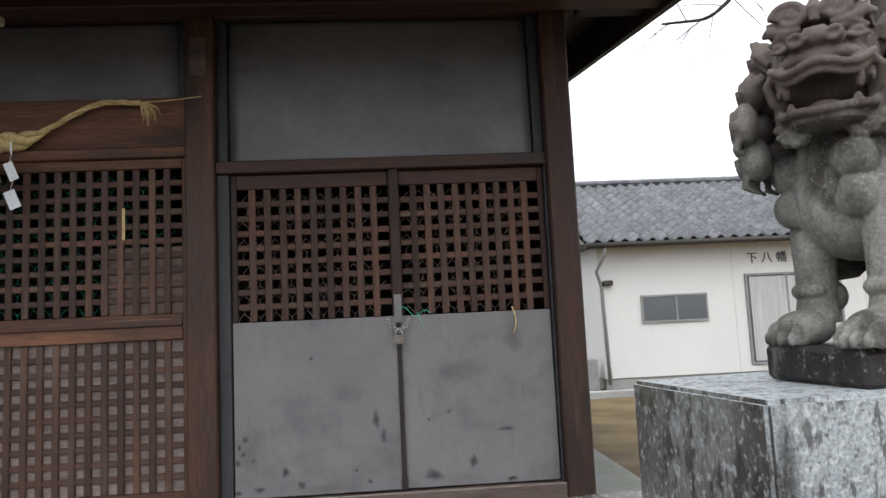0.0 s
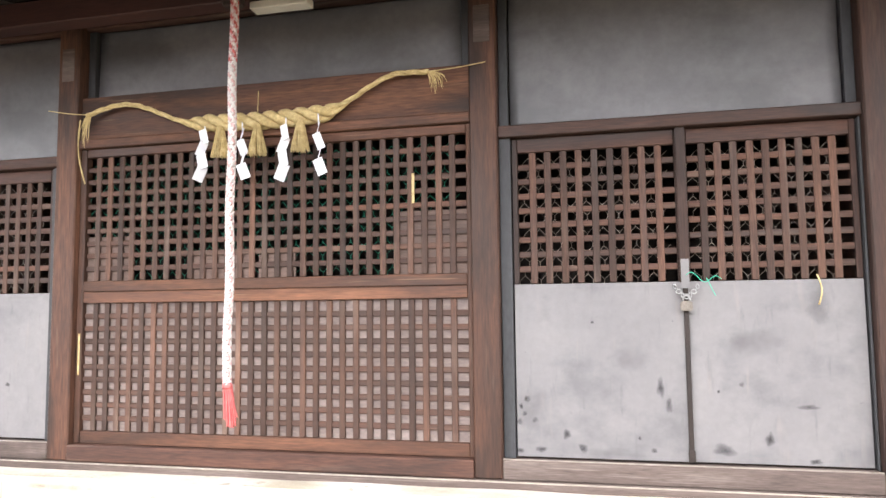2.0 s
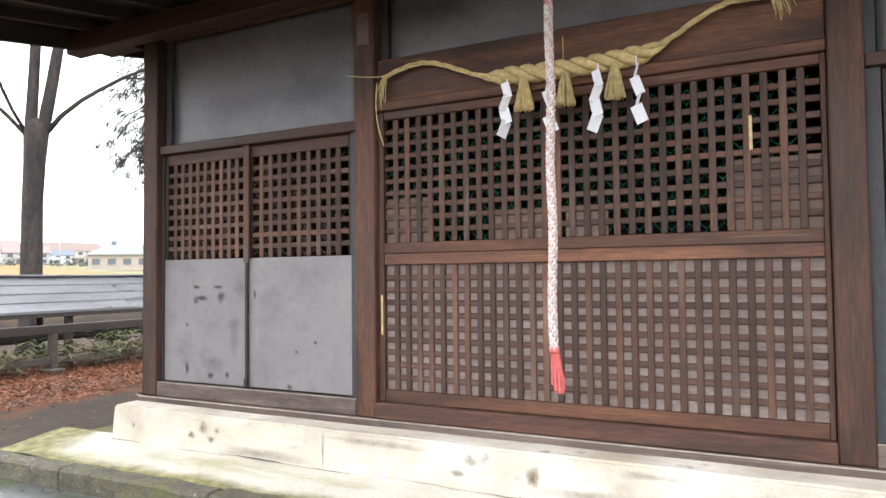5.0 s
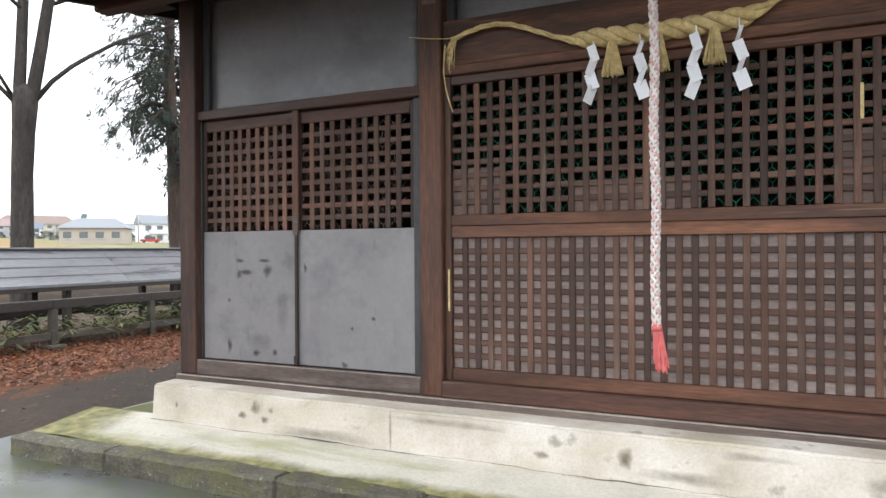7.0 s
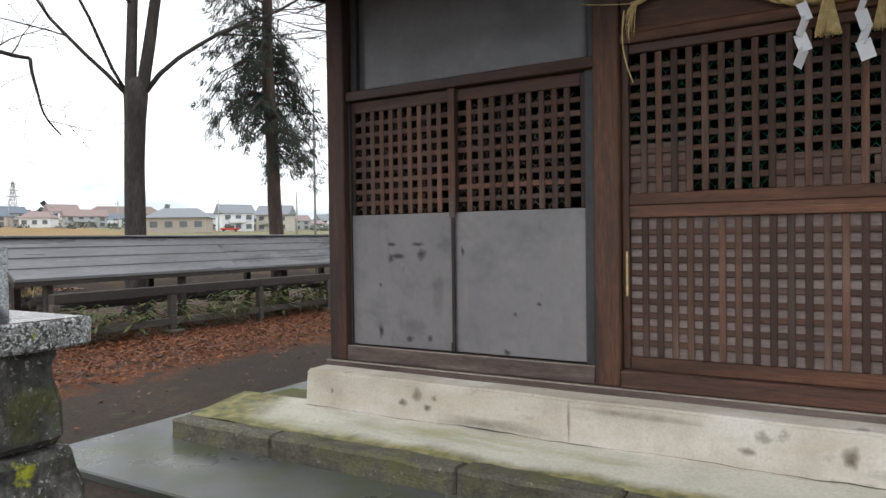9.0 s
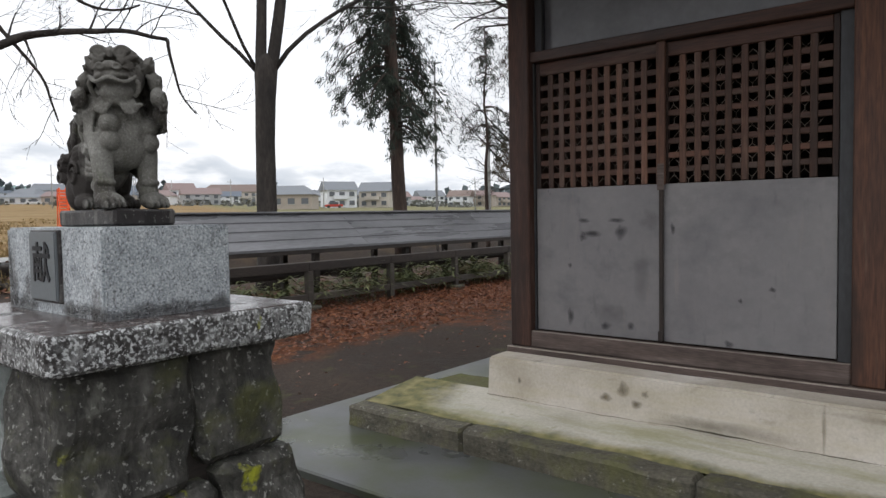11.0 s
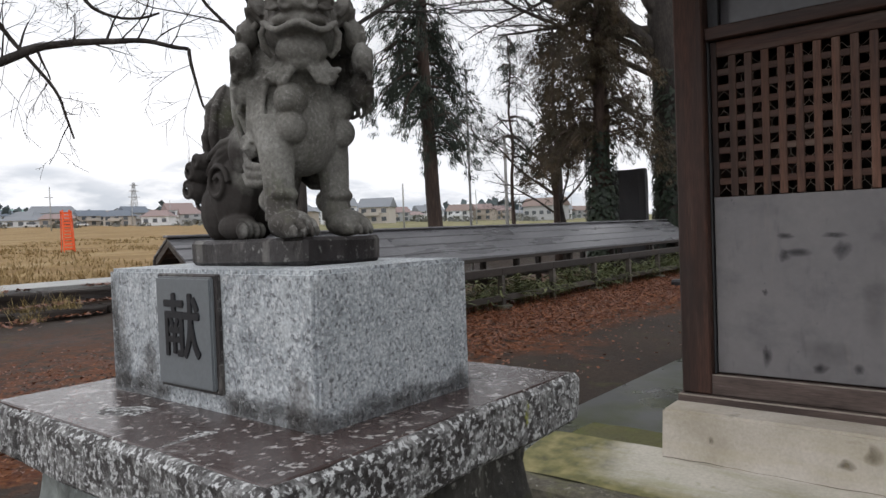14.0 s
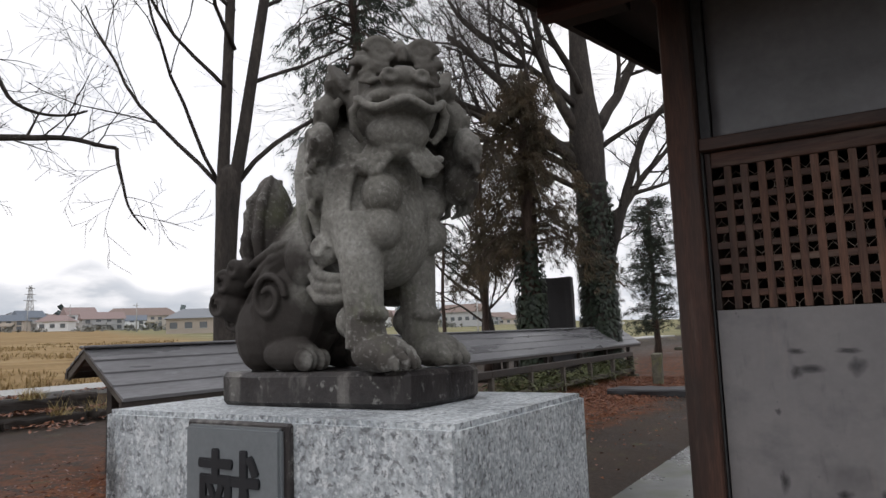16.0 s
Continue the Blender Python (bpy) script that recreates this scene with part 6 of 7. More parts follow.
forked = bare_tree((-14.16, 8.15, 0), [(0, 0, -0.1, 0.29), (0, 0, 0.25, 0.225), (0.0, 0.0, 1.4, 0.19), (0.01, 0.0, 2.8, 0.18), (0.03, 0.02, 3.6, 0.19), (0.04, 0.04, 4.1, 0.215), (0.06, 0.05, 4.3, 0.2), (0.07, 0.06, 4.42, 0.1)],
                   [((-0.06, -0.1, 4.1), (-0.55, -0.75, 1.0), 4.2, 0.042), ((-0.08, -0.08, 4.15), (-0.2, -0.35, 1.0), 4.2, 0.036), ((0.16, 0.14, 4.12), (0.55, 0.8, 1.0), 4.2, 0.052), ((0.1, 0.06, 5.7), (-0.35, -0.9, 0.75), 3.4, 0.04), ((0.13, 0.1, 6.5), (0.4, -0.9, 0.6), 3.4, 0.04), ((0.3, 0.3, 5.9), (0.3, 1.0, 0.8), 3.4, 0.04), ((0.14, 0.1, 7.2), (-0.6, -0.8, 0.8), 3.6, 0.04), ((0.45, 0.42, 7.3), (0.2, 0.9, 0.7), 3.6, 0.04), ((0.16, 0.1, 8.2), (0.2, -1.0, 0.8), 3.4, 0.04), ((0.5, 0.48, 8.4), (0.7, 0.6, 0.8), 3.4, 0.04)], 11,
                   "tall bare grey tree forking into upright limbs", 4, 4)


def leader(parent, points, radii):
    """A stout upright limb through places."""
    bm = bmesh.new()
    tube(bm, points, radii, 12)
    part("leader", bm, bark, parent, "", True)


leader(forked, [(-14.16, 8.12, 3.9), (-14.17, 8.12, 4.35), (-14.15, 8.14, 5.0), (-14.12, 8.16, 5.86), (-14.08, 8.2, 7.41), (-14.0, 8.2, 9.2), (-13.95, 8.25, 11.2)], [0.1, 0.108, 0.1, 0.094, 0.084, 0.07, 0.045])
leader(forked, [(-14.06, 8.19, 3.9), (-13.98, 8.27, 4.4), (-13.9, 8.35, 5.1), (-13.84, 8.41, 5.7), (-13.66, 8.6, 7.45), (-13.55, 8.76, 9.2), (-13.47, 8.9, 11.0)], [0.1, 0.115, 0.108, 0.1, 0.088, 0.07, 0.045])
over = bare_tree((-17.6, 0.6, 0), [(0, 0, -0.1, 0.5), (0, 0, 1.0, 0.4), (0.05, 0.1, 3.0, 0.34), (0, 0, 5.0, 0.28), (0, 0, 8, 0.2)],
                 [((0, 0, 7.8), (-0.2, -0.3, 1), 4, 0.15), ((0, 0, 7), (-0.4, 0.3, 1), 4, 0.12)], 6, "bare tree with long crooked limbs reaching over the field", 3, 4)


def limb(parent, points, r0, r1, seed, every=0.26, sub=2):
    """A crooked limb through places, with fine twigs along it."""
    rng = random.Random(seed)
    thick, thin = bmesh.new(), bmesh.new()
    P_ = [Vector(p) for p in points]
    line = []
    for a, b in zip(P_, P_[1:]):
        n = max(2, int((b - a).length / 0.12))
        line += [a.lerp(b, i / n) for i in range(n)]
    line.append(P_[-1])
    for _ in range(3):
        line = [line[0]] + [(line[i - 1] + 2 * line[i] + line[i + 1]) / 4 for i in range(1, len(line) - 1)] + [line[-1]]
    line = [p + 0.035 * Vector((noise.noise(p * 2.1), noise.noise(p * 2.1 + Vector((5, 0, 0))), noise.noise(p * 2.1 + Vector((0, 5, 0))))) for p in line]
    tube(thick, line, [r0 + (r1 - r0) * i / (len(line) - 1) for i in range(len(line))], 8)
    step = max(1, int(every / 0.12))
    for i in range(2, len(line) - 1, step):
        axis = (line[i + 1] - line[i]).normalized()
        side = axis.cross(Vector((rng.gauss(0, 1), rng.gauss(0, 1), rng.gauss(0, 0.5)))).normalized()
        up = rng.choice((0.5, -0.7))
        grow(thick, thin, line[i], axis * 0.6 + side + Vector((0, 0, up * rng.random())), rng.uniform(0.5, 1.3), max(0.008, r1 * rng.uniform(0.4, 0.8)), sub, rng, 0.1, 0.6, 3, 0.25)
    part("limb", thick, bark, parent, "", True)
    tagged(part("twig_spray", thin, bark, parent, "fine bare twig spray"), "", "", "", "stuff")


limb(over, [(-17.55, 0.75, 3.2), (-17.1, 3.38, 3.92), (-16.76, 4.47, 4.28), (-16.6, 4.91, 4.59), (-16.38, 5.43, 4.71), (-16.0, 6.2, 4.83), (-15.69, 6.75, 4.78), (-15.52, 7.03, 4.72)], 0.13, 0.035, 1)
limb(over, [(-15.52, 7.03, 4.72), (-15.47, 7.12, 4.05), (-15.39, 7.23, 3.6), (-15.27, 7.41, 3.36)], 0.034, 0.014, 2, 0.25)
limb(over, [(-17.55, 0.7, 5.6), (-16.6, 4.92, 6.83), (-16.47, 5.21, 6.23), (-16.32, 5.55, 5.62), (-16.31, 5.59, 5.39), (-16.16, 5.89, 5.2), (-15.91, 6.36, 5.19), (-15.76, 6.64, 5.32)], 0.1, 0.02, 3)
limb(over, [(-17.6, 0.7, 4.4), (-16.86, 4.19, 5.4), (-16.75, 4.51, 4.82), (-16.64, 4.8, 4.44), (-16.56, 4.99, 4.16), (-16.46, 5.24, 3.83), (-16.41, 5.36, 3.12)], 0.09, 0.015, 4, 0.3)
ivied = bare_tree((-12.4, 21.6, 0), [(0, 0, -0.1, 0.75), (0, 0, 0.5, 0.6), (0, 0, 3, 0.52), (-0.05, 0, 6.2, 0.5), (-0.1, 0, 7.6, 0.56), (-0.15, 0, 9, 0.4), (-0.2, 0, 11, 0.28), (-0.3, 0.05, 13, 0.16), (-0.35, 0.1, 15, 0.04)],
          [((-0.3, -0.2, 6.6), (-0.9, -0.35, 0.75), 6.0, 0.22), ((-0.3, 0, 7.2), (-0.9, -0.4, 0.3), 6.5, 0.15), ((-0.2, -0.2, 7.6), (-0.5, -0.3, 1), 6, 0.2), ((0.2, 0.1, 7.8), (0.45, 0.3, 1.0), 5, 0.22), ((0.3, 0, 4.6), (0.6, 0.3, 0.55), 3.6, 0.16), ((-0.3, 0, 6.2), (-0.7, -0.5, 0.6), 5.5, 0.12), ((-0.3, -0.2, 6.9), (-1.0, -0.2, 0.45), 7.0, 0.16), ((-0.2, -0.2, 8.5), (-0.8, -0.5, 0.8), 6, 0.13), ((-0.2, -0.3, 5.8), (-0.8, -0.6, 0.35), 6, 0.1), ((-0.1, -0.3, 9.0), (-0.3, -0.5, 1), 5, 0.13), ((-0.3, -0.1, 7.4), (-1.0, 0.1, 0.15), 7.0, 0.12)], 23,
          "massive old tree with ivy-clad trunk and bare limbs", 4, 5)
bare_tree((-19.5, 27.0, 0), [(0, 0, -0.1, 0.2), (0, 0, 1.5, 0.16), (0.1, 0, 3, 0.13), (0.1, 0, 5, 0.08)], [((0, 0, 1.8), (-0.9, -0.4, 0.6), 3.4, 0.06), ((0, 0, 2.2), (0.9, 0.2, 0.7), 3.2, 0.06), ((0.1, 0, 3), (-0.6, -0.7, 0.8), 3.4, 0.06), ((0.1, 0, 4), (0.4, 0.3, 1), 3, 0.06), ((0.1, 0, 4.6), (-0.5, 0.1, 1), 3, 0.06)], 41, "spreading bare tree beside the field", 4, 4)
hall_tree = bare_tree((8.9, 11.4, 0), [(0, 0, -0.1, 0.2), (0, 0, 3, 0.17), (-0.1, 0, 6, 0.14), (-0.3, 0, 8.5, 0.09)], [((-0.3, 0, 8.4), (0.2, 0, 1), 2.5, 0.06)], 31, "bare tree beside the meeting hall", 2, 4)
limb(hall_tree, [(8.7, 11.4, 7.6), (7.0, 11.0, 7.5), (6.0, 10.8, 6.9), (5.33, 10.75, 6.2), (4.6, 11.0, 6.25)], 0.08, 0.02, 9, 0.3, 1)
limb(ivied, [(-12.2, 21.6, 3.2), (-11.78, 21.73, 4.25), (-11.49, 21.82, 5.3), (-11.04, 21.96, 6.74), (-10.64, 22.07, 7.7), (-10.0, 22.2, 8.4), (-9.5, 22.4, 9.6)], 0.2, 0.06, 9, 0.6)
limb(ivied, [(-12.2, 21.6, 7.1), (-11.4, 21.85, 7.6), (-10.7, 22.05, 8.0), (-9.9, 22.24, 8.15), (-9.2, 22.4, 8.5)], 0.1, 0.03, 19, 0.5)
bare_tree((-16.1, 21.5, 0), [(0, 0, -0.1, 0.17), (-0.15, 0.05, 1.2, 0.14), (-0.5, 0.1, 2.8, 0.12), (-0.6, 0.1, 4.2, 0.08)], [((-0.45, 0.1, 2.4), (-0.9, -0.3, 0.7), 3.2, 0.06), ((-0.5, 0.1, 3.2), (-0.6, -0.5, 0.7), 3.0, 0.05), ((-0.3, 0, 2), (0.6, 0.2, 0.8), 2.4, 0.05), ((-0.6, 0.1, 4), (-0.3, 0.2, 1), 3, 0.06)], 14, "small crooked bare tree by the field", 3, 5)


def conifer(base, height, r0, crown, mat_leaf, seed, label, lean=(0, 0), n=260, first=2.5, droopy=0.5, clump=1.0, gap=0.25, taper=0.4):
    """Trunk, and drooping sprays of many narrow needle blades on uneven boughs."""
    t = thing("conifer_tree", base, label, "tree", "conifers")
    rng = random.Random(seed)
    B = Vector(base)
    axis = lambda z: B + Vector((lean[0] * z, lean[1] * z, z))
    bm = bmesh.new()
    tube(bm, [axis(height * i / 12) + Vector((0.04 * math.sin(i * 1.3), 0.04 * math.cos(i * 1.9), 0)) for i in range(13)], [r0 * (1 - 0.75 * i / 12) * (1.25 if i == 0 else 1) for i in range(13)], 10)
    v, f = [], []
    for k in range(n):
        z = first + (height - first) * rng.random() ** 1.1
        a = rng.uniform(0, 6.283)
        if noise.noise(Vector((math.cos(a) * 1.2, math.sin(a) * 1.2, z * 0.55 + seed))) < -gap:
            continue
        R = crown * (1 - taper * (z - first) / (height - first)) * rng.uniform(0.3, 1.05) * (1 + 0.35 * noise.noise(Vector((a, z * 0.7, seed))))
        o = axis(z)
        d = Vector((math.cos(a), math.sin(a), 0))
        pts = [o + d * R * g + Vector((0, 0, 0.18 * R * math.sin(g * 2.2) - droopy * R * g * g)) for g in (0, 0.35, 0.7, 1)]
        tube(bm, pts, [0.03, 0.02, 0.012, 0.005], 4)
        # hanging tufts, each a fan of blades
        for h in range(int(R * 9) + 3):
            g = rng.uniform(0.2, 1.03)
            i = min(2, int(g * 3))
            c = pts[i].lerp(pts[i + 1], min(1.0, g * 3 - i)) + Vector((rng.gauss(0, 0.12), rng.gauss(0, 0.12), rng.gauss(0, 0.09) - 0.04))
            sway = Vector((d.x * 0.45 + rng.gauss(0, 0.25), d.y * 0.45 + rng.gauss(0, 0.25), -droopy * rng.uniform(0.6, 1.8) + 0.1))
            for q in range(int(21 * clump)):
                p = c + Vector((rng.gauss(0, 0.045), rng.gauss(0, 0.045), rng.gauss(0, 0.045)))
                L = rng.uniform(0.06, 0.17)
                e = (sway + Vector((rng.gauss(0, 0.3), rng.gauss(0, 0.3), rng.gauss(0, 0.25)))).normalized() * L
                s = e.cross(Vector((rng.gauss(0, 1), rng.gauss(0, 1), rng.gauss(0, 1))))
                if s.length < 1e-6:
                    continue
                s = s.normalized() * L * 0.062
                n0 = len(v)
                v += [tuple(p), tuple(p + e * 0.5 + s), tuple(p + e), tuple(p + e * 0.5 - s)]
                f.append((n0, n0 + 1, n0 + 2, n0 + 3))
    part("trunk", bm, bark_red, t, "", True)
    under(new("crown", mesh_of("crown", v, f, mat_leaf)), t)
    return t


conifer((-13.27, 10.97, 0), 13, 0.165, 1.4, needles, 3, "dark drooping cedar with bare lower trunk", (-0.018, -0.02), 520, 3.0, 0.75, 1.3, -0.02, -0.5)
conifer((-13.6, 19.08, 0), 9.2, 0.38, 2.5, needles_brown, 5, "bronzed winter cedar with ivy at its foot", (0.01, -0.01), 440, 3.7, 0.75, 1.2, 0.02)
conifer((-15.95, 20.55, 0), 8.2, 0.13, 1.8, needles_brown, 8, "slim bronzed cedar among bare trees", (0.0, 0.01), 230, 3.4, 0.75, 1.1, 0.02)
conifer((-15.6, 17.4, 0), 7, 0.07, 0.9, needles, 18, "slim dark cedar with sparse boughs", (0.0, 0.0), 90, 3.4, 0.8, 1.0, 0.05)
conifer((-13.9, 33.5, 0), 7.5, 0.16, 1.9, needles, 12, "dark bushy evergreen at the field edge", (0, 0), 300, 1.0, 0.15, 1.0, 0.25)
conifer((-10.6, 34.5, 0), 5.4, 0.14, 2.1, needles, 15, "dark bushy evergreen at the field edge", (0, 0), 220, 1.0, 0.15, 1.0, 0.2)


def ivy(base, r, z0, z1, n, seed):
    rng = random.Random(seed)
    v, f = [], []
    for k in range(n):
        a, z = rng.uniform(0, 6.283), rng.uniform(z0, z1) if rng.random() < 0.5 else rng.uniform(z0, z0 + (z1 - z0) * 0.6)
        d = Vector((math.cos(a), math.sin(a), 0))
        p = Vector(base) + d * (r + rng.uniform(0.0, 0.12)) + Vector((0, 0, z))
        s = rng.uniform(0.05, 0.1)
        u = Vector((-d.y, d.x, 0)) * s
        w = (Vector((0, 0, -1)) + d * rng.uniform(0.0, 0.9)).normalized() * s
        n0 = len(v)
        v += [tuple(p - w * 0.6), tuple(p + u * 0.7), tuple(p + w), tuple(p - u * 0.7)]
        f.append((n0, n0 + 1, n0 + 2, n0 + 3))
    o = new("ivy", mesh_of("ivy", v, f, ivy_leaf))
    return tagged(o, "dense dark ivy climbing a tree trunk", "ivy", "", "stuff")


ivy((-12.4, 21.6, 0), 0.55, 0.1, 6.0, 5200, 1)
ivy((-13.6, 19.08, 0), 0.38, 0.1, 4.0, 3200, 2)

# ---- monument, lantern and small things beyond the store ----
mon = thing("stone_monument", (-14.2, 22.3, 0), "dark upright stone monument on a low base", "monument")
part("stele", rough_block((-14.78, 22.2, 0.25), (-13.55, 22.45, 3.15), 4, 0.02, 3, 0.03), monument_stone, mon)
part("base", rough_block((-15.0, 22.0, -0.05), (-13.3, 22.65, 0.25), 4, 0.02, 4, 0.03), rubble, mon)
lantern = thing("stone_lantern", (-9.15, 19.6, 0), "small weathered lantern house on a post", "lantern")
box("post", (-9.25, 19.5, -0.05), (-9.05, 19.7, 0.75), kerb_stone, lantern, 0.02)
box("shelf", (-9.6, 19.2, 0.75), (-8.7, 20.0, 0.84), kerb_stone, lantern, 0.02)
box("lamp_house", (-9.4, 19.38, 0.841), (-8.95, 19.82, 1.3), concrete, lantern, 0.02)
bm = bmesh.new()
bmesh.ops.create_cone(bm, cap_ends=True, segments=4, radius1=0.55, radius2=0.08, depth=0.3, matrix=pose(-9.18, 19.6, 1.45, 0, 0, 45))
part("cap", bm, kerb_stone, lantern)
low_stone = thing("stone_slab", (-9.2, 14.9, 0), "dark low stone slab at the edge of the leaves", "stone")
part("slab", rough_block((-9.95, 14.7, -0.05), (-7.8, 15.5, 0.13), 5, 0.02, 9, 0.03), monument_stone, low_stone)
post = thing("marker_post", (-9.6, 17.5, 0), "short mossy dark stone marker post", "post")
part("shaft", rough_block((-9.72, 17.4, -0.05), (-9.48, 17.62, 0.75), 3, 0.015, 12, 0.03), kerb_stone, post)

# dark timber steps and concrete strip at the field edge
rng = random.Random(44)
for k, (x0, x1, z) in enumerate(((-18.75, -18.2, 0.19), (-19.5, -18.85, 0.46))):
    y = -3.0
    while y < 8.9:
        L = rng.uniform(1.6, 2.9)
        e = min(y + L, 9.4 - 0.5 * k)
        sh = rng.uniform(-0.09, 0.09)
        tagged(part("timber_step", rough_block((x0 + sh, y, -0.05), (x1 + sh, e - rng.uniform(0.02, 0.12), z + rng.uniform(-0.05, 0.04)), 6, 0.03, 60 + int(y * 7) + k, 0.03), fence_dark, None), "blackened timber retaining beam with wet leaves", "beam", "retaining beams")
        y = e + 0.02
v, f = [], []
for q in range(5200):
    y = rng.uniform(-3, 9.6)
    x = rng.choice((rng.gauss(-18.5, 0.25), rng.gauss(-17.7, 0.35), rng.gauss(-19.15, 0.2), rng.gauss(-18.8, 0.5)))
    if noise.noise(Vector((x * 1.4, y * 0.9, 6))) < -0.05 or x < -19.55:
        continue
    z = 0.5 if x < -18.85 else 0.24 if x < -18.15 else 0.03
    p = Vector((x, y, z + rng.uniform(0, 0.03)))
    a = rng.uniform(0, 6.283)
    e = Vector((math.cos(a), math.sin(a), rng.uniform(-0.3, 0.5))) * rng.uniform(0.04, 0.075)
    g = Vector((-math.sin(a), math.cos(a), rng.uniform(-0.4, 0.4))) * 0.03
    n0 = len(v)
    v += [tuple(p - e), tuple(p + g), tuple(p + e), tuple(p - g)]
    f.append((n0, n0 + 1, n0 + 2, n0 + 3))
tagged(new("leaf_litter", mesh_of("leaf_litter", v, f, fallen_leaf)), "wet russet leaves caught on the beams", "leaves", "", "stuff")
v, f = [], []
for c in range(26):
    cx, cy = rng.uniform(-19.6, -17.6), rng.uniform(-1, 9.6)
    for q in range(70):
        a, L = rng.uniform(0, 6.283), rng.uniform(0.15, 0.45)
        p = Vector((cx + rng.gauss(0, 0.12), cy + rng.gauss(0, 0.12), 0.45 if cx < -18.85 else 0.15 if cx < -18.15 else 0.0))
        e = Vector((math.cos(a) * 0.6, math.sin(a) * 0.6, rng.uniform(0.4, 1.0))) * L
        g = Vector((-math.sin(a), math.cos(a), 0)) * 0.008
        n0 = len(v)
        v += [tuple(p - g), tuple(p + g), tuple(p + e)]
        f.append((n0, n0 + 1, n0 + 2))
dry_grass = surf("dry_winter_grass", [(0.16, 0.12, 0.05), (0.3, 0.23, 0.1), (0.42, 0.34, 0.17)], 4, (1, 1, 1), (0.7, 0.9), 0, 60, 0.0, 0.2)
tagged(new("dry_grass", mesh_of("dry_grass", v, f, dry_grass)), "dry straw-coloured grass tufts at the field edge", "grass", "", "stuff")
tagged(box("road", (-21.6, -60, 0.2), (-19.6, 60, 0.52), concrete, None, 0.01), "pale concrete farm lane at the field edge", "road", "", "structure")

# orange barrier stand in the field
stand = thing("barrier_stand", (-40.6, 15.5, rise(-40.6)), "bright orange mesh barrier on a folding stand in the field", "barrier")
SZ = rise(-40.6)
for s in (-1, 1):
    bm = bmesh.new()
    tube(bm, [(-40.6, 15.5 + 0.24 * s, SZ), (-40.75, 15.5 + 0.16 * s, SZ + 2.1)], 0.04, 6)
    tube(bm, [(-41.4, 15.8 + 0.33 * s, SZ), (-40.75, 15.5 + 0.25 * s, SZ + 2.05)], 0.03, 6)
    part("leg", bm, orange_plastic, stand)
for k in range(12):
    f = (k + 1) / 13
    box("mesh_slat", (-40.63 - 0.15 * f, 15.5 - 0.22, SZ + 2.1 * f - 0.06), (-40.6 - 0.15 * f, 15.5 + 0.22, SZ + 2.1 * f + 0.06), orange_plastic, stand, 0)

# poles
for k, (x, y, h, r) in enumerate(((-13.46, 12.39, 4.85, 0.032), (-20.8, 24.9, 5.3, 0.085), (-60.0, 62.0, 7.0, 0.13), (-26.0, 38.0, 3.2, 0.06))):
    p = thing("utility_pole", (x, y, rise(x)), "thin grey pole standing in the field", "pole", "field poles")
    bm = bmesh.new()
    tube(bm, [(x, y, rise(x) - 0.1), (x, y, h)], [r, r * 0.75], 8)
    part("shaft", bm, concrete, p, "", True)
    if k == 0:
        box("arm", (x - 0.02, y - 0.02, h - 0.06), (x + 0.2, y + 0.02, h - 0.03), concrete, p, 0)

# ---- far houses ----
PAINT = {}
def paint(name, c):
    if name not in PAINT:
        PAINT[name] = surf(name, [tuple(0.88 * v for v in c), c], 1.0, (1, 1, 1), (0.6, 0.8), 0, 30, 0.0, 0.08)
    return PAINT[name]


def house(x, y, w, d, h, yaw, wall, roof_c, storeys, label, hip=0.0):
    z = rise(x) - 0.05
    t = thing("house", (x, y, z), label, "house", "far houses")
    m = pose(x, y, z, 0, 0, yaw)
    def put(name, bm, mat_, parent, soft=False):
        bm.transform(m)
        return part(name, bm, mat_, parent, "", soft)
    rh = min(0.32 * d, 0.4 * h)
    eh = h - rh
    wall_o = put("wall", box_bm((-w / 2, -d / 2, 0), (w / 2, d / 2, eh), 0), paint("wall_" + wall[0], wall[1]), t)
    bm = bmesh.new()
    o = 0.5
    a = [bm.verts.new(p) for p in ((-w / 2 - o, -d / 2 - o, eh), (w / 2 + o, -d / 2 - o, eh), (w / 2 + o, d / 2 + o, eh), (-w / 2 - o, d / 2 + o, eh), (-w / 2 - o + hip, 0, h), (w / 2 + o - hip, 0, h))]
    for q in ((0, 1, 5, 4), (2, 3, 4, 5), (1, 2, 5), (3, 0, 4), (3, 2, 1, 0)):
        bm.faces.new([a[i] for i in q])
    put("roof", bm, paint("roof_" + roof_c[0], roof_c[1]), t)
    n = max(2, int(w / 2.4))
    for s in range(storeys):
        zc = eh * (s + 0.55) / storeys
        for i in range(n):
            xc = -w / 2 + w * (i + 0.5) / n
            win = put("window", box_bm((xc - 0.65, -d / 2 - 0.05, zc - 0.55), (xc + 0.65, -d / 2 + 0.02, zc + 0.55), 0), window_glass, t)
            put("sill", box_bm((xc - 0.75, -d / 2 - 0.12, zc - 0.64), (xc + 0.75, -d / 2 + 0.01, zc - 0.56), 0), paint("wall_trim", (0.5, 0.5, 0.48)), win)
    if storeys > 1:
        put("balcony", box_bm((-w * 0.3, -d / 2 - 0.9, eh * 0.48), (w * 0.2, -d / 2 - 0.06, eh * 0.48 + 0.9), 0), paint("wall_" + wall[0], wall[1]), t)
    return t


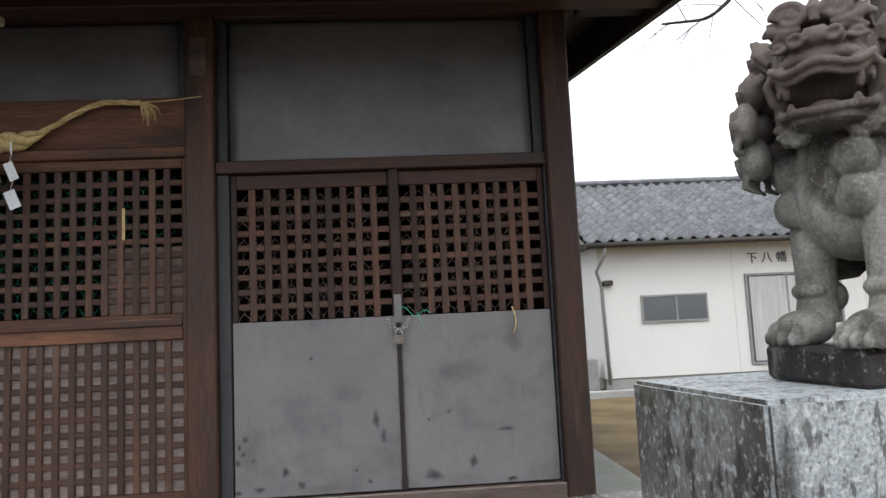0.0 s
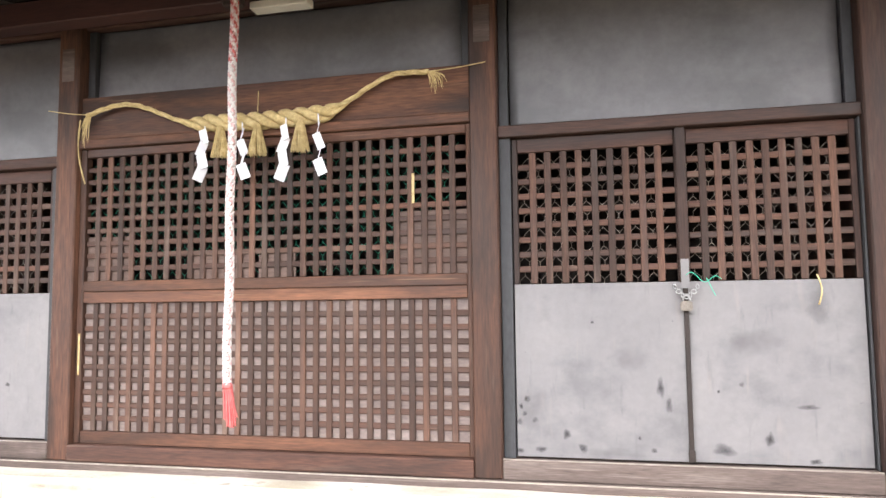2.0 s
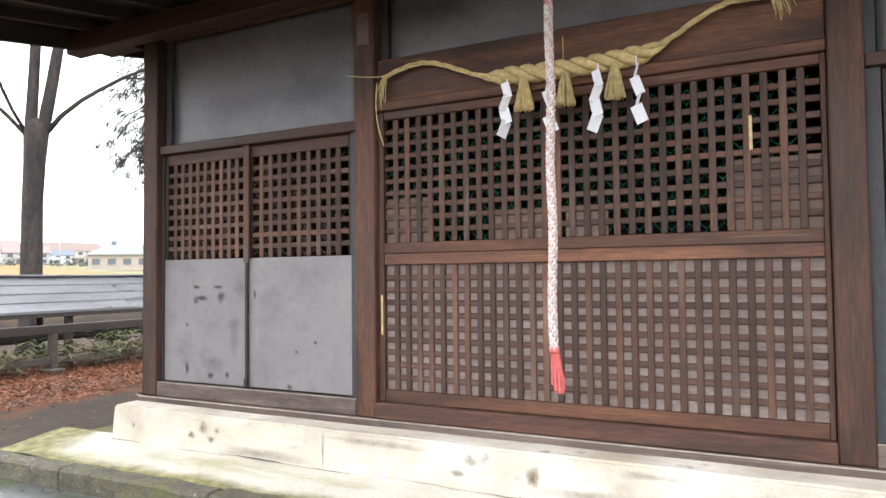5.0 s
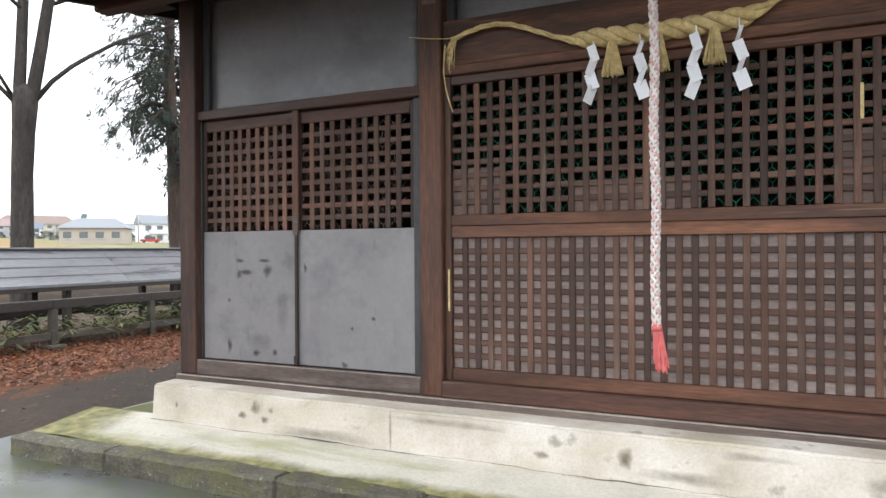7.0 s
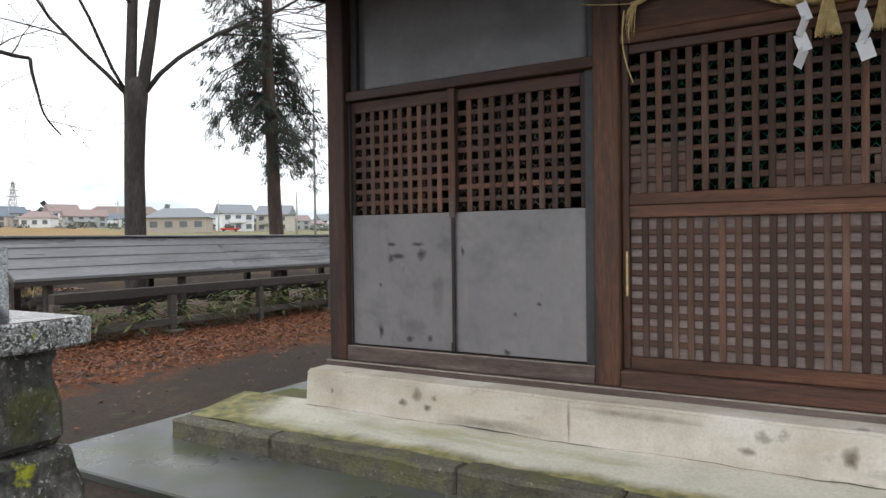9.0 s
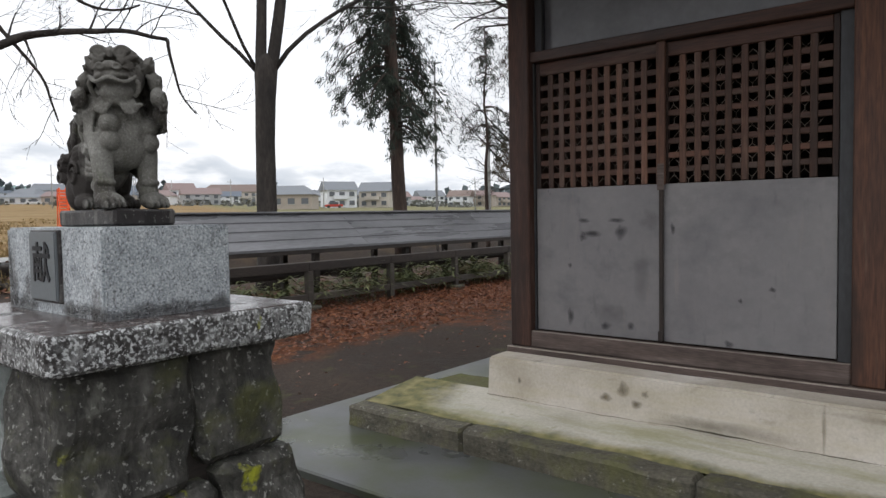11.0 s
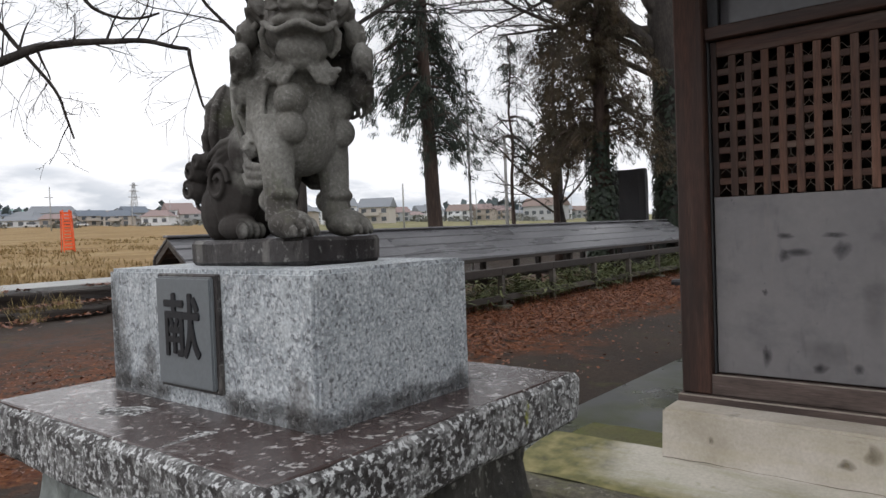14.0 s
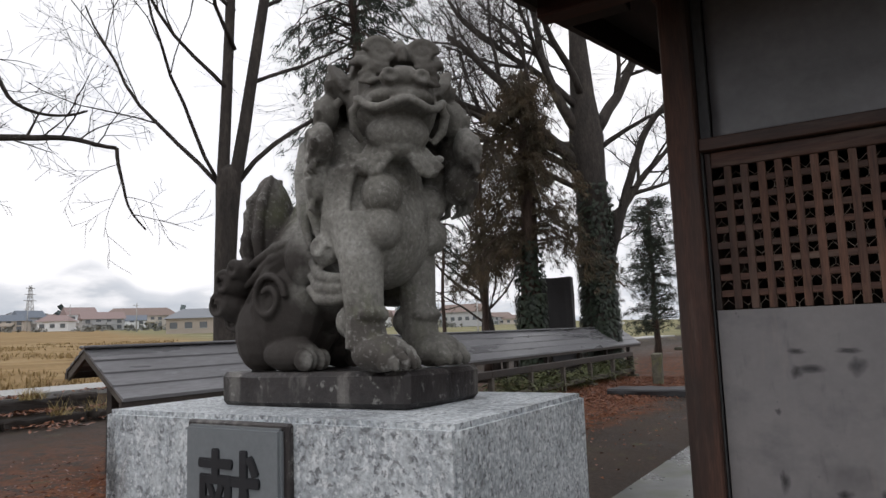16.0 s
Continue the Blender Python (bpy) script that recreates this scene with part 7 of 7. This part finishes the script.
WHITE, BEIGE, GREYW, TAN = ("white", (0.7, 0.72, 0.74)), ("beige", (0.5, 0.46, 0.41)), ("grey", (0.4, 0.41, 0.42)), ("tan", (0.4, 0.35, 0.3))
R_GREY, R_RED, R_BLUE, R_GREEN, R_BROWN = ("grey", (0.2, 0.215, 0.235)), ("red", (0.25, 0.185, 0.175)), ("blue", (0.13, 0.155, 0.19)), ("green", (0.25, 0.38, 0.35)), ("brown", (0.2, 0.15, 0.13))
house(-111, 86, 10.2, 8, 4.6, 40, TAN, R_GREY, 1, "low tan house with a wide grey roof", 2.5)
house(-134, 120, 7.5, 7, 6.6, 62, WHITE, R_GREY, 2, "white two-storey house with grey roof")
house(-134, 134, 8, 8, 6.8, 30, BEIGE, R_GREY, 2, "beige two-storey house with grey gable roof")
house(-139, 141, 6, 7, 5.4, 134, BEIGE, R_BROWN, 2, "beige gabled house wing with brown roof")
house(-234, 159, 25, 10, 7.6, 57, BEIGE, R_BROWN, 2, "long beige two-storey apartment house", 4)
house(-226, 131, 8.5, 8, 7.4, 74, WHITE, R_RED, 2, "white two-storey house with red roof")
house(-203, 111, 8, 7, 4.6, 42, WHITE, R_RED, 1, "low house with weathered red roof", 2)
house(-224, 114, 7, 7, 6.2, 85, GREYW, R_BLUE, 2, "grey house with dark blue roof")
house(-300, 120, 17, 9, 7.4, 74, BEIGE, R_GREY, 2, "wide pale two-storey house beyond the field", 2)
house(-271, 136, 12, 8, 6.2, 50, GREYW, R_GREY, 2, "grey two-storey house beyond the field", 3)
house(-262, 146, 8, 8, 5.2, 80, WHITE, R_GREY, 1, "small white house with grey roof", 1)
house(-324, 114, 10, 8, 6.4, 70, WHITE, R_GREEN, 1, "white building with pale green roof")
house(-229, 84, 16, 6, 3.2, 69, WHITE, R_GREY, 1, "long low white shed with grey roof")
house(-146, 117, 7, 6, 4.4, 20, GREYW, R_GREY, 1, "dark low house with grey roof", 1.5)
house(-158, 208, 10, 8, 4.8, 52, WHITE, R_BLUE, 1, "low white house with blue roof")
house(-160, 231, 9, 8, 4.6, 20, WHITE, R_GREY, 1, "low white house with grey roof", 2)
house(-115, 189, 12, 8, 7.0, 10, GREYW, R_BROWN, 1, "dark old barn behind the field")
house(-196, 229, 11, 8, 6.4, 62, WHITE, R_GREY, 2, "white two-storey house beyond the trees")
house(-290, 96, 11, 8, 5.6, 88, WHITE, R_BLUE, 2, "pale house with a blue roof")
house(-252, 120, 8, 7, 5.2, 40, WHITE, R_BROWN, 2, "white house with a brown roof", 1)
house(-182, 152, 8, 7, 5.2, 66, WHITE, R_GREY, 2, "white house with a grey roof")
house(-170, 180, 8, 7, 5.0, 24, GREYW, R_BLUE, 2, "grey house with a blue roof", 1)
house(-205, 172, 9, 7, 5.6, 70, WHITE, R_BROWN, 2, "pale house with a brown roof")
house(-240, 70, 10, 7, 5.4, 60, GREYW, R_GREY, 1, "grey farm shed with a low roof")

rng = random.Random(17)
WALLS = ((WHITE, "white"), (WHITE, "white"), (BEIGE, "beige"), (GREYW, "grey"), (TAN, "tan"))
ROOFS = ((R_GREY, "grey"), (R_GREY, "dark grey"), (R_BROWN, "brown"), (R_BLUE, "blue"), (R_RED, "red"))
for k in range(34):
    a = radians(26 + 46 * (k + rng.random() * 0.8) / 34)
    D = rng.uniform(235, 330)
    (wc, wn_), (rc, rn_) = rng.choice(WALLS), rng.choice(ROOFS)
    st_ = rng.choice((1, 2, 2))
    house(-4 - D * math.sin(a), D * math.cos(a), rng.uniform(7, 13), rng.uniform(6, 8), rng.uniform(3.4, 4.6) if st_ == 1 else rng.uniform(4.6, 5.8), rng.uniform(20, 90), wc, rc, st_, "%s %s house with %s roof beyond the field" % (wn_, "low" if st_ == 1 else "two-storey", rn_), rng.choice((0.0, 0.0, 1.5, 2.5)))
for k in range(11):
    a = radians(27 + 46 * (k + rng.random()) / 11)
    D = rng.uniform(140, 260)
    x, y = -4 - D * math.sin(a), D * math.cos(a)
    p = thing("utility_pole", (x, y, rise(x)), "far grey utility pole among the houses", "pole", "village poles")
    bm = bmesh.new()
    tube(bm, [(x, y, rise(x) - 0.1), (x, y, rise(x) + rng.uniform(6.6, 8.6))], [0.13, 0.09], 6)
    part("shaft", bm, concrete, p, "", True)
    box("crossarm", (x - 0.5, y - 0.7, rise(x) + 6.0), (x - 0.4, y + 0.7, rise(x) + 6.12), concrete, p, 0)
# lattice transmission tower, far off
tx, ty = -4 - 520 * math.sin(radians(62.5)), 520 * math.cos(radians(62.5))
tz = rise(tx)
tower = thing("transmission_tower", (tx, ty, tz), "pale steel lattice transmission tower in the mist", "tower")
for sx in (-1, 1):
    for sy in (-1, 1):
        bm = bmesh.new()
        tube(bm, [(tx + 2.6 * sx, ty + 2.6 * sy, tz - 0.2), (tx + 0.5 * sx, ty + 0.5 * sy, tz + 30)], 0.18, 4)
        part("leg", bm, grey_trim, tower)
for k in range(7):
    w0, w1, z0, z1 = 2.6 - 0.3 * k, 2.3 - 0.3 * k, tz + 4.2 * k, tz + 4.2 * (k + 1)
    bm = bmesh.new()
    for sx, sy, ex, ey in ((-1, -1, 1, -1), (1, -1, -1, -1), (1, -1, 1, 1), (1, 1, 1, -1), (-1, 1, 1, 1), (-1, -1, -1, 1)):
        tube(bm, [(tx + w0 * sx, ty + w0 * sy, z0), (tx + w1 * ex, ty + w1 * ey, z1)], 0.11, 4)
    part("brace", bm, grey_trim, tower)
for k in range(3):
    box("crossarm", (tx - 0.2, ty - 4 + 0.6 * k, tz + 20 + 4 * k), (tx + 0.2, ty + 4 - 0.6 * k, tz + 20.4 + 4 * k), grey_trim, tower, 0)

# parked cars by the houses
def car(x, y, yaw, c, label):
    z = rise(x)
    t = thing("car", (x, y, z), label, "car", "parked cars")
    m = pose(x, y, z, 0, 0, yaw)
    bm = box_bm((-2.1, -0.85, 0.3), (2.1, 0.85, 0.85), 0.12, 2)
    bm.transform(m)
    part("body", bm, paint("car_" + c[0], c[1]), t)
    bm = box_bm((-1.3, -0.75, 0.85), (1.2, 0.75, 1.45), 0.2, 2)
    bm.transform(m)
    part("cabin", bm, window_glass, t)
    for sx in (-1.3, 1.3):
        for sy in (-0.8, 0.8):
            bm = bmesh.new()
            bmesh.ops.create_cone(bm, cap_ends=True, segments=14, radius1=0.32, radius2=0.32, depth=0.2, matrix=pose(sx, sy, 0.32, 90, 0, 0))
            bm.transform(m)
            part("wheel", bm, dark_trim, t)


car(-215, 80, 70, ("white", (0.7, 0.7, 0.7)), "white car parked at the field edge")
car(-212, 92, 66, ("white", (0.7, 0.7, 0.7)), "white car parked at the field edge")
car(-128, 113, 50, ("red", (0.5, 0.06, 0.04)), "red car parked beside a white house")
car(-64, 180, 10, ("white", (0.7, 0.7, 0.7)), "white van parked far behind the trees")

# far woods
rng = random.Random(90)
v, f = [], []
far_green = paint("far_wood_green", (0.085, 0.11, 0.115))
for k in range(150):
    a = radians(rng.uniform(28, 74))
    D = rng.uniform(300, 400)
    cx, cy = -4 - D * math.sin(a), D * math.cos(a)
    zb = rise(cx)
    S = rng.uniform(2.5, 6.5) * (1 + 0.9 * noise.noise(Vector((a * 9, 0, 0))))
    for q in range(46):
        p = Vector((cx + rng.gauss(0, S * 0.5), cy + rng.gauss(0, S * 0.5), zb + abs(rng.gauss(0, 0.42)) * S))
        e = Vector((rng.gauss(0, 1), rng.gauss(0, 1), rng.gauss(0, 1))).normalized() * S * 0.3
        g = e.orthogonal().normalized() * S * 0.26
        n0 = len(v)
        v += [tuple(p - e), tuple(p + g), tuple(p + e), tuple(p - g)]
        f.append((n0, n0 + 1, n0 + 2, n0 + 3))
tagged(new("far_woods", mesh_of("far_woods", v, f, far_green)), "dark distant wood behind the houses", "woods", "", "stuff")

v, f = [], []
for k in range(95):
    a = radians(rng.uniform(28, 74))
    D = rng.uniform(190, 300)
    cx, cy = -4 - D * math.sin(a), D * math.cos(a)
    zb = rise(cx)
    S = rng.uniform(0.8, 2.3)
    for q in range(30):
        p = Vector((cx + rng.gauss(0, S * 0.8), cy + rng.gauss(0, S * 0.8), zb + abs(rng.gauss(0, 0.5)) * S))
        e = Vector((rng.gauss(0, 1), rng.gauss(0, 1), rng.gauss(0, 1))).normalized() * S * 0.3
        g = e.orthogonal().normalized() * S * 0.24
        n0 = len(v)
        v += [tuple(p - e), tuple(p + g), tuple(p + e), tuple(p - g)]
        f.append((n0, n0 + 1, n0 + 2, n0 + 3))
tagged(new("garden_shrubs", mesh_of("garden_shrubs", v, f, paint("far_shrub", (0.15, 0.155, 0.14)))), "dull winter shrubs and hedges among the houses", "shrubs", "", "stuff")

# misty mountains: plain distant sheet that glows, haze painted into its colour
def mist_material():
    m = bpy.data.materials.new("painted_mist_glow")
    m.use_nodes = True
    n, l = m.node_tree.nodes, m.node_tree.links
    n.clear()
    out = n.new("ShaderNodeOutputMaterial")
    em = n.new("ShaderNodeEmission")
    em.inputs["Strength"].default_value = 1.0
    tr = n.new("ShaderNodeBsdfTransparent")
    mix = n.new("ShaderNodeMixShader")
    geo = n.new("ShaderNodeNewGeometry")
    sep = n.new("ShaderNodeSeparateXYZ")
    l.new(geo.outputs["Position"], sep.inputs[0])
    nz = n.new("ShaderNodeTexNoise")
    nz.inputs["Scale"].default_value, nz.inputs["Detail"].default_value = 0.006, 5
    mp = n.new("ShaderNodeMapping")
    mp.inputs["Scale"].default_value = (1, 1, 3.2)
    l.new(geo.outputs["Position"], mp.inputs["Vector"])
    l.new(mp.outputs["Vector"], nz.inputs["Vector"])
    # pale ramp and patchy cover imitate the mist; the crest fades out
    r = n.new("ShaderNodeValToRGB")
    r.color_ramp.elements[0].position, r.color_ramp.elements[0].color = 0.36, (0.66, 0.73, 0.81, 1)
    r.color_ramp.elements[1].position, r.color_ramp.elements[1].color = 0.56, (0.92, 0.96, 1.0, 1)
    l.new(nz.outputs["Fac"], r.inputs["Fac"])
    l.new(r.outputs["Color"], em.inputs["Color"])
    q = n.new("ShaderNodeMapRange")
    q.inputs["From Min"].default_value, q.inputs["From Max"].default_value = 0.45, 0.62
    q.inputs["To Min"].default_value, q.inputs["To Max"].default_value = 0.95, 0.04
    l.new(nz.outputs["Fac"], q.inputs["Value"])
    crest = n.new("ShaderNodeAttribute")
    crest.attribute_name = "cover"
    thin = n.new("ShaderNodeMath")
    thin.operation = "MULTIPLY"
    l.new(q.outputs["Result"], thin.inputs[0])
    l.new(crest.outputs["Fac"], thin.inputs[1])
    l.new(thin.outputs[0], mix.inputs["Fac"])
    l.new(tr.outputs[0], mix.inputs[1])
    l.new(em.outputs[0], mix.inputs[2])
    l.new(mix.outputs[0], out.inputs["Surface"])
    return m


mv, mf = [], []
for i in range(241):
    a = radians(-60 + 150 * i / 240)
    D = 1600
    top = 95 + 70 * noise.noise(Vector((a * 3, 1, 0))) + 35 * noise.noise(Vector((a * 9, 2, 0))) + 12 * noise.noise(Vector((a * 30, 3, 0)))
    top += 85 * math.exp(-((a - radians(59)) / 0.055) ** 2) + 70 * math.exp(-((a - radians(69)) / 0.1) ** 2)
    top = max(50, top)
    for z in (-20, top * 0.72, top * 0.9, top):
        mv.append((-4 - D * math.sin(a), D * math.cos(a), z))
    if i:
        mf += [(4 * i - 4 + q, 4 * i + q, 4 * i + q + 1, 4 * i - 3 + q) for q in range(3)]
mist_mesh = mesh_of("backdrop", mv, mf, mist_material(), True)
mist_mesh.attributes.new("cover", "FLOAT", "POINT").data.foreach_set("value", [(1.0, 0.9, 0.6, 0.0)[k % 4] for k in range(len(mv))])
tagged(new("backdrop", mist_mesh), "pale blue mountain backdrop that glows, mist painted into its colour", "mountains", "", "structure")

# ---- white meeting hall east of the shrine ----
HX0, HX1, HY, HB = 3.98, 15.5, 13.6, 21.0
mhall = thing("meeting_hall", (9.5, 17, 0), "white single-storey meeting hall with grey tiled roof", "building")
box("foundation", (HX0 + 0.02, HY + 0.03, -0.1), (HX1, HB, 0.2), concrete, mhall, 0.01)
box("wall", (HX0, HY, 0.201), (HX1, HB, 2.84), white_wall, mhall, 0.01, "cream white siding wall")
box("side_wing", (HX0 - 1.3, HY + 2.2, 0.0), (HX0 - 0.001, HB - 1, 2.7), white_wall, mhall, 0.01)
box("wing_window", (HX0 - 0.95, HY + 2.16, 1.1), (HX0 - 0.2, HY + 2.21, 1.7), window_glass, mhall, 0.004)
for k in range(1, 4):
    x = HX0 + 2.73 * k
    if x < HX1:
        box("siding_joint", (x - 0.004, HY - 0.003, 0.21), (x + 0.004, HY - 0.0005, 2.83), curtain, mhall, 0)


def window(x0, x1, z0, z1, cloth, mid):
    w = box("window", (x0, HY - 0.03, z0), (x1, HY - 0.002, z1), window_glass, mhall, 0.003, "sliding window with aluminium frame")
    for lo, hi in (((x0 - 0.04, z0 - 0.04), (x1 + 0.04, z0)), ((x0 - 0.04, z1), (x1 + 0.04, z1 + 0.04)), ((x0 - 0.04, z0 + 0.001), (x0, z1 - 0.001)), ((x1, z0 + 0.001), (x1 + 0.04, z1 - 0.001)), ((mid - 0.02, z0 + 0.002), (mid + 0.02, z1 - 0.002))):
        box("frame_bar", (lo[0], HY - 0.045, lo[1]), (hi[0], HY - 0.0015, hi[1]), grey_trim, w, 0.003)
    if cloth:
        box("curtain", (x0 + 0.05, HY - 0.036, z0 + 0.03), (x1 - 0.05, HY - 0.031, z1 - 0.03), curtain, w, 0)


window(4.83, 6.1, 1.29, 1.76, False, 5.5)
window(6.98, 8.9, 0.38, 2.1, True, 7.8)
window(9.8, 11.6, 0.38, 2.1, True, 10.7)
bm = bmesh.new()
tube(bm, [(HX0 - 0.35, HY - 0.52, 2.78), (HX1 + 0.4, HY - 0.52, 2.78)], 0.06, 8)
part("gutter", bm, dark_trim, mhall, "dark gutter", True)
bm = bmesh.new()
tube(bm, [(HX0 + 0.02, HY - 0.5, 2.74), (HX0 + 0.02, HY - 0.45, 2.6), (HX0 - 0.06, HY - 0.08, 2.3), (HX0 + 0.03, HY - 0.06, 2.0), (HX0 + 0.08, HY - 0.06, 0.1)], 0.035, 8)
part("downpipe", bm, grey_trim, mhall, "", True)
box("wall_lamp", (HX0 + 0.05, HY - 0.14, 2.02), (HX0 + 0.25, HY - 0.001, 2.12), dark_trim, mhall, 0.02)
# tiled roof: rolled tiles in stepped rows
rv, rf = [], []
TW, ROWS_T = 0.27, 13
x_a, x_b = HX0 - 0.4, HX1 + 0.4
ny0, nz0, ny1, nz1 = HY - 0.55, 2.86, HY + 3.7, 4.72
cols = int((x_b - x_a) / TW)
NEAR = 20
tiled = thing("tiled_roof", (HX0, ny0, nz0), "grey glazed rolled roof tiles over the meeting hall", "roof")


def tile_rows(i0, i1, f0, f1, ox=0.0, oy=0.0, oz=0.0):
    """Wavy tile surface over whole waves i0 to i1, with a front edge."""
    v, f = [], []
    for i in range(i0 * 6, i1 * 6 + 1):
        x = x_a + TW * i / 6
        w = 0.045 * math.cos(2 * math.pi * i / 6)
        ya, za = ny0 + (ny1 - ny0) * f0, nz0 + (nz1 - nz0) * f0
        yb, zb = ny0 + (ny1 - ny0) * f1, nz0 + (nz1 - nz0) * f1
        v += [(x - ox, ya - oy, za + 0.045 + w - oz), (x - ox, ya - oy, za + w - 0.02 - oz), (x - ox, yb - oy, zb + 0.005 + w - oz)]
    for i in range((i1 - i0) * 6):
        a = 3 * i
        f += [(a, a + 3, a + 5, a + 2), (a + 1, a + 4, a + 3, a)]
    return v, f


tv, tf = tile_rows(0, 1, 0.0, 1.12 / ROWS_T, x_a, ny0, nz0)
tile_mesh = mesh_of("roof_tile", tv, tf, tile_grey, True)
for r in range(ROWS_T):
    for i in range(NEAR):
        t = new("roof_tile", tile_mesh)
        t.location = (x_a + TW * i, ny0 + (ny1 - ny0) * r / ROWS_T, nz0 + (nz1 - nz0) * r / ROWS_T)
        under(t, tiled)
    v, f = tile_rows(NEAR, cols, r / ROWS_T, (r + 1.12) / ROWS_T)
    n0 = len(rv)
    rv += v
    rf += [tuple(n0 + q for q in p) for p in f]
under(tagged(new("roof_tiles", mesh_of("roof_tiles", rv, rf, tile_grey, True)), "", "", "", "stuff"), tiled)
bm = bmesh.new()
a = [bm.verts.new(p) for p in ((x_a, ny0, nz0 - 0.04), (x_b, ny0, nz0 - 0.04), (x_b, ny1, nz1 - 0.04), (x_a, ny1, nz1 - 0.04), (x_a, HB + 0.5, nz0 - 0.04), (x_b, HB + 0.5, nz0 - 0.04))]
for q in ((0, 1, 2, 3), (3, 2, 5, 4), (0, 3, 4), (1, 5, 2), (0, 4, 5, 1)):
    bm.faces.new([a[i] for i in q])
part("roof_body", bm, dark_trim, mhall)
box("ridge_tile", (x_a - 0.05, ny1 - 0.14, nz1 - 0.02), (x_b + 0.05, ny1 + 0.14, nz1 + 0.13), tile_grey, mhall, 0.05)
# wall lettering
fc = bpy.data.curves.new("lettering", "FONT")
fc.body, fc.size, fc.extrude, fc.offset = "\u4e0b \u516b \u5e61 \u516c", 0.24, 0.006, 0.0
tmp = new("lettering_outline", fc)
tmp.matrix_world = pose(7.02, HY - 0.012, 2.37, 90, 0, 0)
bpy.context.view_layer.update()
me = bpy.data.meshes.new_from_object(tmp.evaluated_get(bpy.context.evaluated_depsgraph_get()))
me.transform(tmp.matrix_world)
bpy.data.objects.remove(tmp)
me.materials.clear()
me.materials.append(dark_trim)
under(new("lettering", me), mhall)
box_air = thing("air_unit", (3.7, 13.2, 0), "grey outdoor unit beside the meeting hall", "air unit")
box("casing", (3.35, 13.55, -0.02), (3.85, 13.95, 0.6), grey_trim, box_air, 0.02)
# kerb in front of the hall
tagged(box("kerb", (2.6, 12.4, -0.05), (14, 12.6, 0.1), concrete, None, 0.01), "pale concrete kerb before the meeting hall", "kerb", "", "structure")
